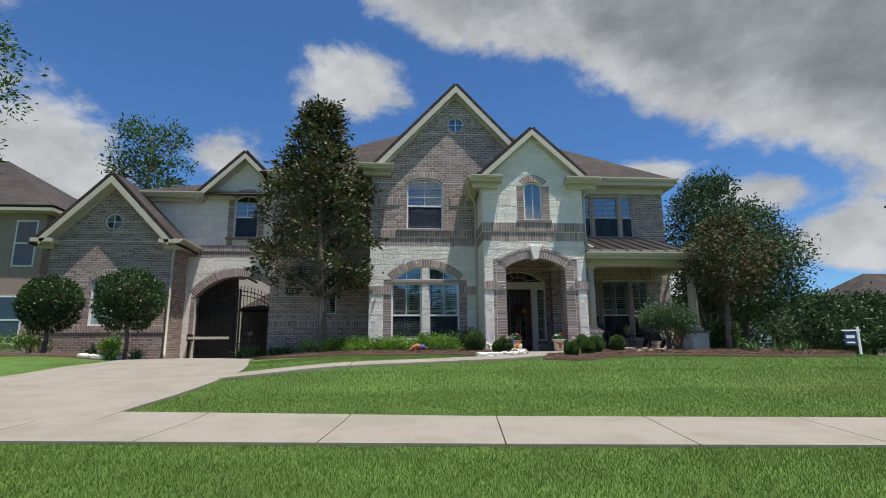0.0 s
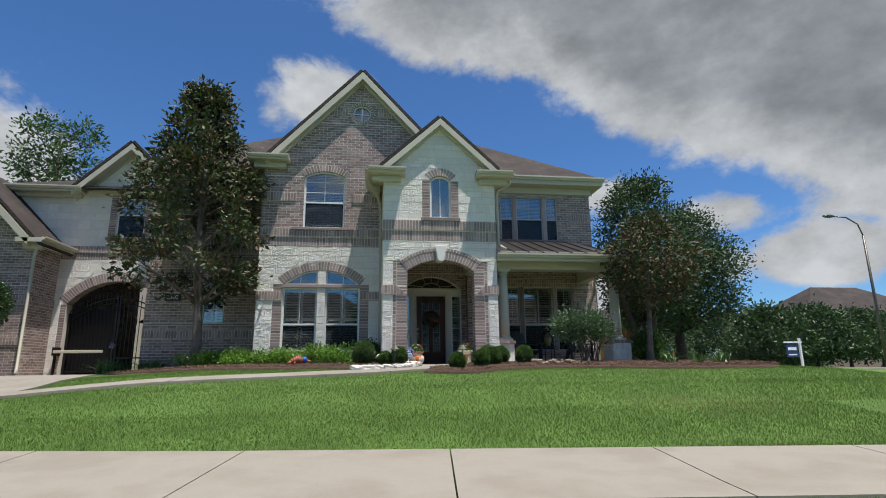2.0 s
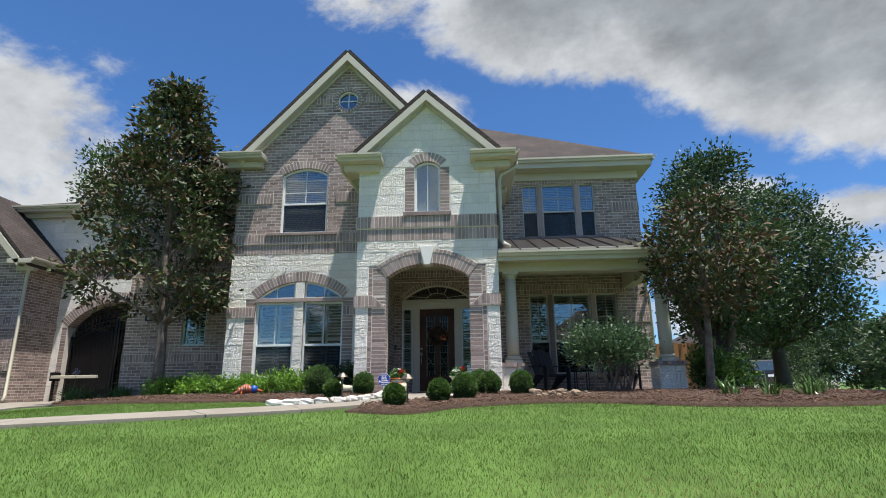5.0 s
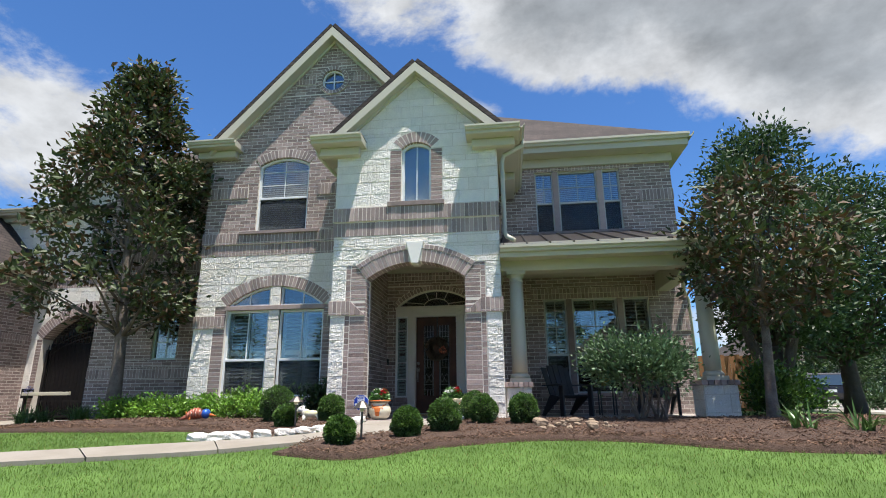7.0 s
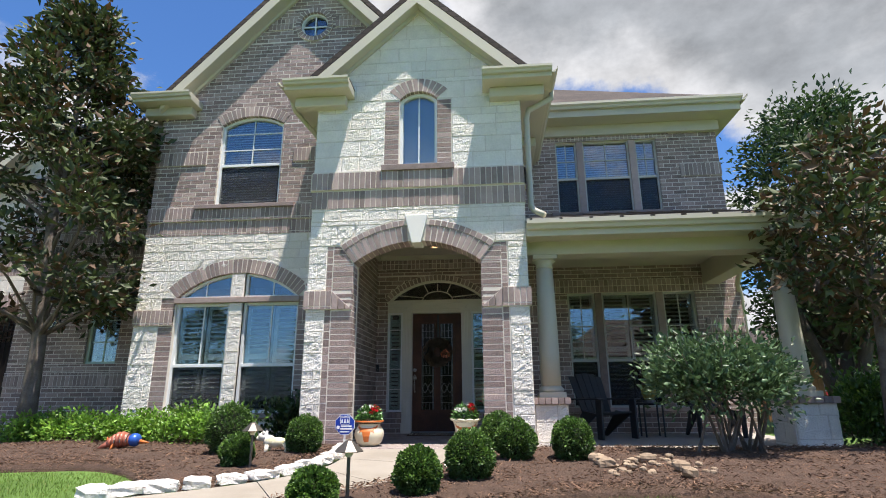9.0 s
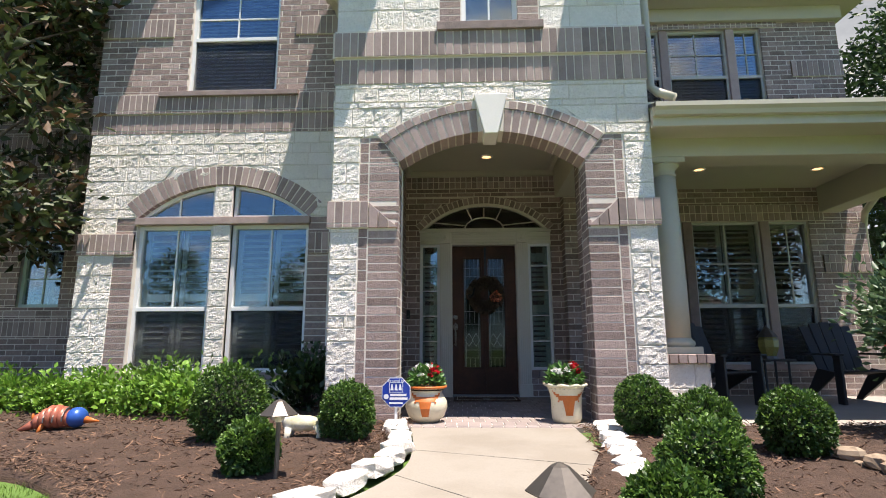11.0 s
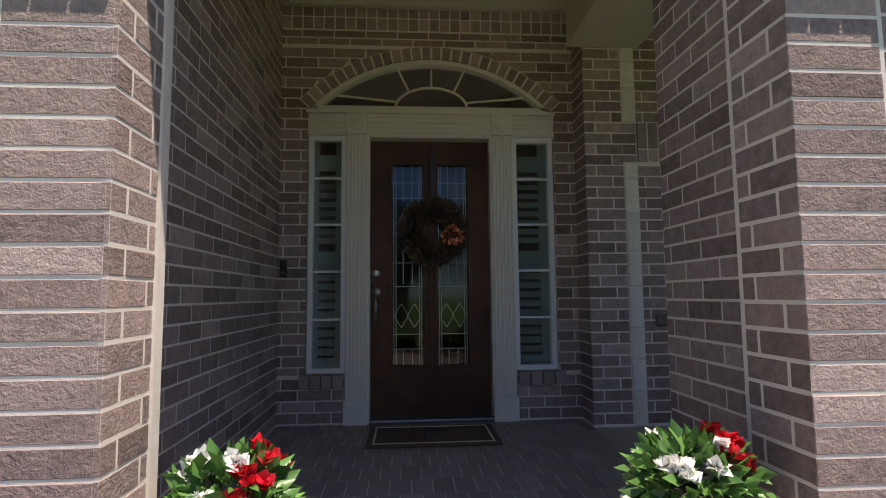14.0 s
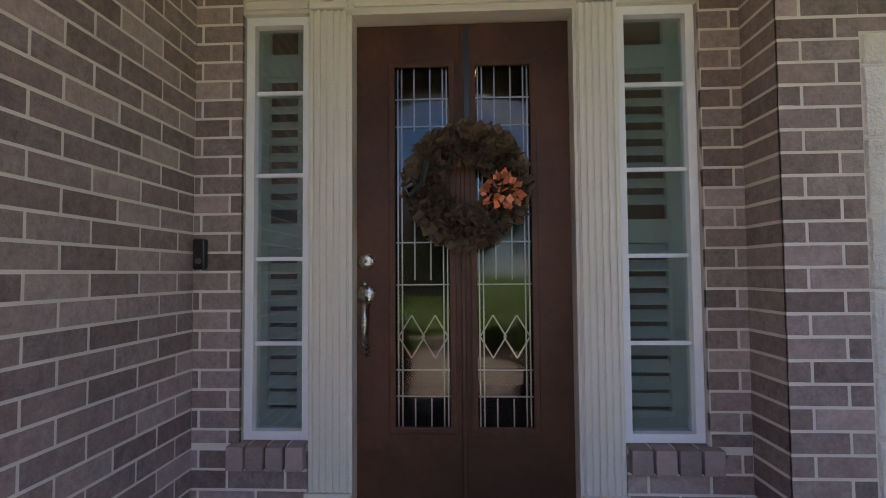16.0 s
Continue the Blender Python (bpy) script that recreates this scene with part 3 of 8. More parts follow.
# ---- front walls ----
FLOOR = 1.03
BASE = 0.85


def two_bands(wall, f, z0, z1):
    soldiers(wall, f, z0, (z0 + z1) / 2, proud=0.012)
    soldiers(wall, f, (z0 + z1) / 2, z1, proud=0.04)


def gable_side(apex_x, apex_z, slope, side, limit, eave):
    """Edge of a gable wall as a function of height."""
    def at(v):
        if v <= eave:
            return limit
        u = apex_x + side * max((apex_z - v) / slope, 0.0)
        return max(u, limit) if side < 0 else min(u, limit)
    return at


# entrance tower
TX0, TX1, TY = 2.40, 5.48, 15.40
m = front_at(TY)
JI0, JI1, JS = 3.05, 4.84, 3.47
a_at, a_top, (ac, azc, ar) = arc(JI0, JI1, JS, 0.30, 0.325)
entry_hole = lambda v: (JI0, JI1) if v < JS else ((2.668, 5.216) if v < azc + (ar + 0.325) * (JS - azc) / ar else a_at(v, 0))
w_at, w_top, (wc, wzc, wr) = arc(3.67, 4.24, 6.02, 0.13, 0.22)
tw_core = lambda v: None if v < 4.93 else ((3.67, 4.24) if v < 6.02 else w_at(v, 0))
tw_stone = lambda v: None if v < 4.86 else w_at(v, 0)
tl, tr = gable_side(3.95, 7.72, 0.93, -1, TX0, 6.3), gable_side(3.95, 7.72, 0.93, 1, TX1, 6.3)
tower = core("wall_entrance_tower", region(tl, tr, (entry_hole, tw_core)), BASE, 7.72, 0.28, m, (JS, azc + (ar + 0.325) * (JS - azc) / ar, a_top, 4.93, 6.02, w_top), label="two-storey entrance tower of rough white limestone and brick")
for x0, x1, sd in ((TX0, 2.67, 3), (5.215, TX1, 4)):
    stones(tower, region(x0, x1), BASE, 2.82, 0.04, 0.11, 0.26, 0.13, 0.34, seed=sd)
    stones(tower, region(x0, x1), 3.08, JS, 0.04, 0.12, 0.24, 0.13, 0.34, seed=sd + 9)
spring_end = azc + (ar + 0.325) * (JS - azc) / ar
skew = lambda v: (JI1 - JI0) / 2 * (v - azc) / (JS - azc)
stones(tower, region(TX0, TX1, (lambda v: (2.668, 5.216) if v < spring_end else a_at(v, 0),)), JS, 4.29, 0.035, 0.10, 0.22, 0.16, 0.55, (spring_end, a_top), seed=5)
springer = core("wall_arch_springer", region(2.668, lambda v: ac - skew(v)), JS, spring_end, 0.1, m, label="brick springer of the entrance arch")
springer_b = core("wall_arch_springer_right", region(lambda v: ac + skew(v), 5.216), JS, spring_end, 0.1, m, label="brick springer of the entrance arch")
bricks(springer, region(2.765, lambda v: ac - skew(v)), JS, spring_end, m, length=0.285, bond=0.0)
bricks(springer_b, region(lambda v: ac + skew(v), 5.122), JS, spring_end, m, length=0.285, bond=0.0)
bricks(springer, region(2.672, 2.762), JS, spring_end, m, h=0.105, length=0.09, bond=0.0, name="header_brick")
bricks(springer_b, region(5.125, 5.212), JS, spring_end, m, h=0.105, length=0.087, bond=0.0, name="header_brick")
stones(tower, region(tl, tr, (tw_stone,)), 4.86, 7.70, 0.03, 0.12, 0.28, 0.2, 0.7, (6.02, w_top, 6.3), seed=6, proud=0.012)
# brick jambs: stretchers, an outer strip of headers, and a mitred soldier band
for x0, x1, o0, o1, inner in ((2.765, JI0, 2.672, 2.762, 1), (JI1, 5.122, 5.125, 5.212, -1)):
    for za, zb in ((BASE, 2.82), (3.08, JS)):
        bricks(tower, region(x0, x1), za, zb, m, length=x1 - x0, bond=0.0, near=60)
        bricks(tower, region(o0, o1), za, zb, m, h=0.105, length=o1 - o0, bond=0.0, near=60, name="header_brick")

    def mitre(v, a=x0, b=x1, k=inner):
        t = (3.08 - v) / 0.26
        return a + (b - a) * t if k > 0 else b - (b - a) * t
    bricks(tower, region(mitre, x1) if inner > 0 else region(x0, mitre), 2.82, 3.08, m, length=x1 - x0, bond=0.0, breaks=(2.82, 2.9, 2.98, 3.06))
    for k in range(3):
        u0, u1 = x0 + (x1 - x0) * k / 3, x0 + (x1 - x0) * (k + 1) / 3
        top = [max(2.825, (3.065 - 0.26 * (u - x0) / (x1 - x0)) if inner > 0 else (3.065 - 0.26 * (x1 - u) / (x1 - x0))) for u in (u0, u1)]
        part("mitred_brick", Mesh().prism([(u0 + 0.005, 2.822), (u1 - 0.005, 2.822), (u1 - 0.005, top[1]), (u0 + 0.005, top[0])], TY - 0.03, TY + 0.02), BAND, tower)
for x0, x1 in ((TX0 - 0.03, 2.762), (5.125, TX1 + 0.03)):
    soldiers(tower, region(x0, x1), 2.82, 3.08, proud=0.035, near=20)
for x0, x1 in ((3.45, 3.67), (4.24, 4.46)):
    bricks(tower, region(x0, x1), 4.86, 6.02, m, length=0.22, bond=0.0)
arch_ring(tower, ac, azc, ar, 0.235, math.asin((JI1 - JI0) / 2 / ar), 0.28, skip=(3.84, 4.05))
arch_ring(tower, ac, azc, ar + 0.237, 0.085, math.asin((JI1 - JI0) / 2 / ar), 0.2, front=-0.02, piece=0.085, name="header_brick", skip=(3.80, 4.09))
arch_ring(tower, wc, wzc, wr, 0.22, math.asin(0.285 / wr), 0.1)
two_bands(tower, region(TX0 - 0.01, TX1 + 0.01), 4.29, 4.86)
part("sill", Mesh().box(3.42, 4.49, TY - 0.07, TY + 0.05, 4.84, 4.93), BAND, tower, bevel=0.006)
part("keystone", Mesh().prism([(3.88, 3.73), (4.01, 3.73), (4.11, 4.14), (3.78, 4.14)], TY - 0.07, TY + 0.25), CASTSTONE, tower, "smooth white keystone", bevel=0.008)
# tower sides
tside_l = core("wall_tower_side", region(-16.75, -15.40), BASE, 6.3, 0.28, pose(TX0, 0, 0, 0, 0, -90), label="side of the entrance tower")
stones(tside_l, region(-16.75, -15.42), BASE, 4.29, 0.03, 0.11, 0.26, 0.15, 0.5, singles=False, seed=21)
two_bands(tside_l, region(-16.75, -15.39), 4.29, 4.86)
stones(tside_l, region(-16.75, -15.42), 4.86, 6.3, 0.02, singles=False, seed=22, proud=0.012)
tside_r = core("wall_tower_side_right", region(15.7, 18.15), 3.8, 6.3, 0.28, pose(TX1, 0, 0, 0, 0, 90), label="side of the entrance tower")
stones(tside_r, region(15.42, 18.15), 4.86, 6.3, 0.02, singles=False, seed=23, proud=0.012)
two_bands(tside_r, region(15.42, 18.15), 4.29, 4.86)

# living-room bay with the tall gable
AX0, AY = -1.05, 16.75
m = front_at(AY)
b_at, b_top, (bc, bzc, br) = arc(-0.34, 1.79, 3.28, 0.42, 0.24)
big_hole = lambda v: None if v < 1.42 else ((-0.34, 1.79) if v < 3.28 else b_at(v, 0))
u_at, u_top, (uc, uzc, ur) = arc(0.12, 1.29, 6.50, 0.17, 0.2)
up_hole = lambda v: None if v < 4.93 else ((0.12, 1.29) if v < 6.50 else u_at(v, 0))
RW = (1.74, 8.58, 0.36)
round_hole = lambda v: None if abs(v - RW[1]) >= RW[2] else (RW[0] - math.sqrt(RW[2] ** 2 - (v - RW[1]) ** 2), RW[0] + math.sqrt(RW[2] ** 2 - (v - RW[1]) ** 2))
al, ag = gable_side(1.74, 9.72, 1.07, -1, AX0, 6.95), gable_side(1.74, 9.72, 1.07, 1, 4.5, 6.95)
arr = lambda v: 2.75 if v < 4.34 else ag(v)
AB = (1.42, 3.28, b_top, 4.93, 6.5, u_top, 6.95, 4.34, RW[1] - RW[2], RW[1] + RW[2], RW[1])
bay = core("wall_gabled_bay", region(al, arr, (big_hole, up_hole, round_hole)), BASE, 9.72, 0.28, m, AB, label="brick and limestone front of the tall gabled bay")
stones(bay, region(AX0, -0.6), BASE, 2.82, 0.04, 0.11, 0.26, 0.16, 0.42, seed=11)
stones(bay, region(AX0, -0.6), 3.08, 3.28, 0.04, 0.1, 0.2, 0.2, 0.42, seed=12)
stones(bay, region(2.04, 2.42), BASE, 2.82, 0.03, 0.2, 0.3, 0.3, 0.5, seed=13)
stones(bay, region(2.04, 2.42), 3.08, 3.28, 0.03, 0.2, 0.3, 0.3, 0.5, seed=13)
stones(bay, region(AX0, 2.42, (lambda v: b_at(v, 0),)), 3.28, 4.38, 0.035, 0.10, 0.22, 0.16, 0.55, (b_top,), seed=14)
for x0, x1 in ((-0.6, -0.34), (1.79, 2.04)):
    bricks(bay, region(x0, x1), BASE, 3.28, m, length=0.26, bond=0.0)
soldiers(bay, region(AX0 - 0.01, -0.36), 2.82, 3.08, proud=0.03)
soldiers(bay, region(1.81, 2.42), 2.82, 3.08, proud=0.03)
stones(bay, region(-0.34, 1.79), BASE, 1.36, 0.015, 0.2, 0.3, 0.3, 0.6, seed=15)
two_bands(bay, region(AX0 - 0.01, 2.42), 4.38, 4.90)
bricks(bay, region(al, arr, (up_hole, round_hole)), 4.90, 9.68, m, breaks=AB)
for x0, x1 in ((AX0 - 0.01, -0.1), (1.52, 2.42)):
    soldiers(bay, region(x0, x1), 5.72, 5.98, proud=0.025)
arch_ring(bay, bc, bzc, br, 0.24, math.asin(1.065 / br), 0.2)
arch_ring(bay, uc, uzc, ur, 0.2, math.asin(0.585 / ur), 0.1)
arch_ring(bay, RW[0], RW[1], 0.27, 0.1, math.pi, 0.1, front=-0.03, singles=False)
for s in (-1, 1):
    soldiers(bay, region(RW[0] + (0.42 if s > 0 else -0.9), RW[0] + (0.9 if s > 0 else -0.42)), 8.5, 8.74, proud=0.02)
part("sill", Mesh().box(-0.2, 1.6, AY - 0.08, AY + 0.05, 4.86, 4.93), BAND, bay, bevel=0.006)
part("sill", Mesh().box(-0.4, 1.85, AY - 0.06, AY + 0.05, 1.34, 1.42), BAND, bay, bevel=0.006)
part("lintel", Mesh().box(-0.36, 1.81, AY - 0.04, AY + 0.1, 3.19, 3.28), BAND, bay, "brown brick lintel over the windows", bevel=0.006)
part("stone_mullion", Mesh().box(0.60, 0.83, AY + 0.02, AY + 0.16, 1.42, 3.70), MORTAR, bay)
pm = core("wall_window_mullion", region(0.60, 0.83), 1.42, 3.68, 0.1, front_at(AY), label="rough limestone mullion between tall windows", inset=0.006)
stones(pm, region(0.60, 0.83), 1.42, 3.19, 0.03, 0.14, 0.26, 0.3, 0.5, seed=16)
stones(pm, region(0.60, 0.83), 3.28, 3.67, 0.03, 0.14, 0.26, 0.3, 0.5, seed=17)
aside = core("wall_bay_side", region(-18.0, -16.75), BASE, 6.95, 0.25, pose(AX0, 0, 0, 0, 0, -90), label="side of the gabled bay")
bricks(aside, region(-18.0, -16.75), BASE, 6.95, None)

# recessed wall with the house number
NY = 18.0
m = front_at(NY)
s_at, s_top, (sc_, szc, sr) = arc(-2.84, -2.20, 3.40, 0.15, 0.2)
s_hole = lambda v: None if v < 2.29 else ((-2.84, -2.20) if v < 3.40 else s_at(v, 0))
R2 = (-2.42, 6.12, 0.36)
r2_hole = lambda v: None if abs(v - R2[1]) >= R2[2] else (R2[0] - math.sqrt(R2[2] ** 2 - (v - R2[1]) ** 2), R2[0] + math.sqrt(R2[2] ** 2 - (v - R2[1]) ** 2))
NB = (2.29, 3.4, s_top, R2[1] - R2[2], R2[1], R2[1] + R2[2], 2.13, 1.87)
nwall = core("wall_recessed", region(-4.4, AX0, (s_hole, r2_hole)), BASE - 0.1, 7.0, 0.28, m, NB, label="brown brick wall with a small arched window")
bricks(nwall, region(-4.4, AX0, (s_hole, r2_hole)), BASE - 0.1, 7.0, m, breaks=NB)
soldiers(nwall, region(-4.4, AX0), 1.87, 2.13, proud=0.025)
soldiers(nwall, region(-4.4, AX0), 4.38, 4.64, proud=0.025)
soldiers(nwall, region(-4.4, AX0), 4.64, 4.90, proud=0.045)
arch_ring(nwall, sc_, szc, sr, 0.2, math.asin(0.32 / sr), 0.1)
arch_ring(nwall, R2[0], R2[1], 0.27, 0.1, math.pi, 0.1, front=-0.03, singles=False)

# gate wall and the gable above it
DY = 19.8
m = front_at(DY)
g_at, g_top, (gc, gzc, gr) = arc(-7.45, -4.50, 3.05, 0.75, 0.30)
gate_hole = lambda v: (-7.45, -4.50) if v < 3.05 else g_at(v, 0)
d_at, d_top, (dc, dzc, dr) = arc(-6.29, -5.41, 6.72, 0.18, 0.22)
dw_core = lambda v: None if v < 5.25 else ((-6.29, -5.41) if v < 6.72 else d_at(v, 0))
dw_stone = lambda v: None if v < 4.95 else d_at(v, 0)
dl, drr = gable_side(-5.92, 8.2, 1.0, -1, -9.6, 6.65), gable_side(-5.92, 8.2, 1.0, 1, -4.4, 6.65)
dl2 = lambda v: -9.6 if v < 6.65 else -5.92 - (8.2 - v)
dwall = core("wall_gate", region(lambda v: -7.9 if v < 4.4 else dl2(v), drr, (gate_hole, dw_core)), BASE - 0.1, 8.2, 0.35, m, (3.05, g_top, 4.4, 5.25, 6.72, d_top, 6.65), label="limestone wall with a wide arched gateway")
stones(dwall, region(-7.9, -7.62), BASE - 0.1, 3.05, 0.03, seed=31, lmin=0.2, lmax=0.4, singles=False)
bricks(dwall, region(-7.62, -7.45), BASE - 0.1, 3.05, m, length=0.17, bond=0.0)
stones(dwall, region(-7.9, -4.4, (lambda v: g_at(v, 0),)), 3.05, 4.5, 0.03, breaks=(g_top,), seed=32, singles=False)
two_bands(dwall, region(-7.9, -4.4), 4.5, 4.95)
stones(dwall, region(dl2, drr, (dw_stone,)), 4.95, 8.18, 0.018, 0.2, 0.34, 0.3, 0.9, (6.72, d_top, 6.65), seed=33, proud=0.01, singles=False)
for x0, x1 in ((-6.51, -6.29), (-5.41, -5.19)):
    bricks(dwall, region(x0, x1), 4.95, 6.72, m, length=0.22, bond=0.0)
arch_ring(dwall, gc, gzc, gr, 0.30, math.asin(1.475 / gr), 0.35)
arch_ring(dwall, dc, dzc, dr, 0.22, math.asin(0.44 / dr), 0.1)
part("sill", Mesh().box(-6.55, -5.15, DY - 0.06, DY + 0.05, 5.17, 5.25), BAND, dwall, bevel=0.006)
jog = core("wall_gate_jog", region(18.0, 19.8), BASE - 0.1, 7.0, 0.2, pose(-4.4, 0, 0, 0, 0, -90), label="brick return beside the gate")
jog.matrix_basis = pose(-4.4, 37.8, 0, 0, 0, -90)
bricks(jog, region(18.0, 19.8), BASE - 0.1, 7.0, None)

# garage wing
GY = 18.4
m = front_at(GY)
k_at, k_top, (kc, kzc, kr) = arc(-10.30, -9.20, 3.42, 0.17, 0.22)
k_hole = lambda v: None if v < 1.95 else ((-10.30, -9.20) if v < 3.42 else k_at(v, 0))
R3 = (-9.84, 5.47, 0.38)
r3_hole = lambda v: None if abs(v - R3[1]) >= R3[2] else (R3[0] - math.sqrt(R3[2] ** 2 - (v - R3[1]) ** 2), R3[0] + math.sqrt(R3[2] ** 2 - (v - R3[1]) ** 2))
gl, grr = gable_side(-9.86, 6.75, 1.05, -1, -11.75, 4.78), gable_side(-9.86, 6.75, 1.05, 1, -7.83, 4.78)
GB = (1.95, 3.42, k_top, 4.78, R3[1] - R3[2], R3[1], R3[1] + R3[2])
garage = core("wall_garage", region(gl, grr, (k_hole, r3_hole)), BASE - 0.1, 6.75, 0.28, m, GB, label="brown brick gable front of the garage wing")
bricks(garage, region(gl, grr, (k_hole, r3_hole)), BASE - 0.1, 6.72, m, breaks=GB)
soldiers(garage, region(-11.76, -7.82), 1.72, 1.95, proud=0.03)
for x0, x1 in ((-11.76, -10.6), (-8.9, -7.82)):
    soldiers(garage, region(x0, x1), 2.9, 3.15, proud=0.02)
arch_ring(garage, kc, kzc, kr, 0.22, math.asin(0.55 / kr), 0.1)
arch_ring(garage, R3[0], R3[1], 0.28, 0.1, math.pi, 0.1, front=-0.03, singles=False)
gside = core("wall_garage_side", region(18.68, 26.0), BASE - 0.1, 4.78, 0.28, pose(-7.83, 0, 0, 0, 0, 90), label="brick side of the garage wing")
bricks(gside, region(18.41, 26.0), BASE - 0.1, 4.78, None)
soldiers(gside, region(18.41, 26.0), 2.9, 3.15, proud=0.02)

# wing over the porch
RY = 18.15
m = front_at(RY)
h3, h2 = rect_hole(6.34, 8.30, 5.05, 6.55), rect_hole(6.38, 8.66, 1.45, 3.48)
rwall = core("wall_porch_wing", region(5.5, 9.45, (h3, h2)), BASE, 6.9, 0.28, m, (5.05, 6.55, 1.45, 3.48), label="brown brick wing above the front porch")
bricks(rwall, region(5.5, 9.45, (h3, h2)), BASE, 6.66, m, breaks=(5.05, 6.55, 1.45, 3.48))
for x0, x1, z0, z1 in ((6.1, 8.55, 6.55, 6.75), (6.1, 8.86, 3.48, 3.72), (8.7, 9.46, 5.72, 5.98), (8.8, 9.46, 2.72, 2.98)):
    soldiers(rwall, region(x0, x1), z0, z1, proud=0.02)
for x in (6.82, 7.84):
    part("brick_mullion", Mesh().box(x - 0.06, x + 0.06, RY + 0.01, RY + 0.14, 5.05, 6.55), BAND, rwall)
for x in (6.94, 8.04):
    part("brick_mullion", Mesh().box(x - 0.06, x + 0.06, RY + 0.01, RY + 0.14, 1.45, 3.48), BAND, rwall)
part("sill", Mesh().box(6.2, 8.45, RY - 0.07, RY + 0.05, 4.98, 5.05), BAND, rwall, bevel=0.006)
part("sill", Mesh().box(6.2, 8.75, RY - 0.07, RY + 0.05, 1.38, 1.45), BAND, rwall, bevel=0.006)
rside = core("wall_wing_side", region(18.43, 30.0), BASE, 6.9, 0.28, pose(9.45, 0, 0, 0, 0, 90), label="brick end wall of the house")
bricks(rside, region(18.16, 24.0), BASE, 6.9, None)
structure("wall_back", Mesh().box(-12, 9.45, 30, 30.3, 0.8, 6.9), MORTAR, "back wall of the house", category="wall")

# entrance recess
EX0, EY = 2.85, 18.0
m = front_at(EY)
f_at, f_top, (fc, fzc, fr_) = arc(3.06, 4.90, 3.36, 0.40, 0.10)
unit_hole = lambda v: (3.33, 4.60) if v < 1.38 else ((3.05, 4.92) if v < 3.36 else f_at(v, 0))
dwl = core("wall_front_door", region(EX0, 5.08, (unit_hole,)), FLOOR - 0.05, 4.25, 0.28, m, (1.38, 3.36, f_top), label="brown brick wall round the front door")
bricks(dwl, region(EX0, 5.08, (unit_hole,)), FLOOR, 3.98, m, breaks=(1.38, 3.36, f_top), near=290)
soldiers(dwl, region(EX0, 5.08), 3.98, 4.22, proud=0.012, near=60)
arch_ring(dwl, fc, fzc, fr_, 0.10, math.asin(0.92 / fr_), 0.1, piece=0.075)
for x0, x1 in ((3.01, 3.33), (4.60, 4.96)):
    sl = Mesh()
    k = 4
    for i in range(k):
        sl.box(x0 + (x1 - x0) * i / k + 0.005, x0 + (x1 - x0) * (i + 1) / k - 0.005, EY - 0.05, EY + 0.1, 1.29, 1.385)
    part("brick_sill", sl, BAND, dwl, bevel=0.004)
ml = pose(EX0, 0, 0, 0, 0, 90)
ewl = core("wall_entry_left", region(15.66, 18.0), FLOOR - 0.05, 4.25, 0.2, ml, label="brown brick side wall of the entrance recess")
bricks(ewl, region(15.66, 18.0), FLOOR, 4.23, ml, near=295)
jl = core("wall_entry_jamb", region(15.412, 15.66), FLOOR - 0.1, 3.45, 0.2, pose(JI0, 0, 0, 0, 0, 90), label="brick jamb of the entrance arch")
bricks(jl, region(15.40, 15.66), FLOOR - 0.1, 3.44, None)
jb = core("wall_entry_jamb_back", region(EX0, 3.06), FLOOR, 4.25, 0.05, pose(0, 15.70, 0), label="back of the entrance jamb")
jb.matrix_basis = pose(5.91, 15.69, 0, 0, 0, 180)
jr = core("wall_entry_jamb_right", region(-15.66, -15.412), FLOOR - 0.1, 3.45, 0.15, pose(JI1, 0, 0, 0, 0, -90), label="brick jamb of the entrance arch")
bricks(jr, region(-15.66, -15.40), FLOOR - 0.1, 3.44, None)
ewr = core("wall_entry_right", region(-16.38, -15.66), FLOOR - 0.05, 4.25, 0.5, pose(4.95, 0, 0, 0, 0, -90), label="brown brick pier between entrance and porch")
bricks(ewr, region(-16.38, -15.66), FLOOR, 4.23, None, near=200)
PY = 17.75
ew2 = core("wall_entry_corner", region(5.08, 5.9), FLOOR - 0.05, 4.25, 0.28, front_at(PY), label="brick corner with a strip of limestone")
bricks(ew2, region(5.08, 5.36), FLOOR, 4.23, None, near=80)
stones(ew2, region(5.36, 5.47), FLOOR, 2.9, 0.012, 0.2, 0.3, 0.3, 0.4, seed=41)
stones(ew2, region(5.36, 5.47), 3.2, 4.23, 0.012, 0.2, 0.3, 0.3, 0.4, seed=42)
bricks(ew2, region(5.36, 5.47), 2.9, 3.2, None, length=0.11, bond=0)
bricks(ew2, region(5.47, 5.9), FLOOR, 2.9, None, near=60)
soldiers(ew2, region(5.47, 5.9), 2.9, 3.2, proud=0.012)
bricks(ew2, region(5.47, 5.9), 3.2, 4.23, None)
ew3 = core("wall_entry_return", region(-18.0, -17.75), FLOOR - 0.05, 4.25, 0.05, pose(5.08, 0, 0, 0, 0, -90), label="brick return beside the door wall", inset=0.002)
bricks(ew3, region(-18.0, -17.75), FLOOR, 4.23, None, length=0.25, bond=0)
structure("ceiling_entry", Mesh().box(2.7, 5.5, 15.68, 18.28, 4.23, 4.33), CREAM, "cream painted entry ceiling", category="ceiling")
structure("ceiling_porch", Mesh().box(5.48, 9.16, 15.4, 18.14, 3.97, 4.05), CREAM, "cream painted porch ceiling", category="ceiling")
structure("beam_entry", Mesh().box(4.96, 5.50, 16.39, 17.74, 3.76, 4.228), CREAM, "cream beam between entry and porch", 0.01, category="beam")
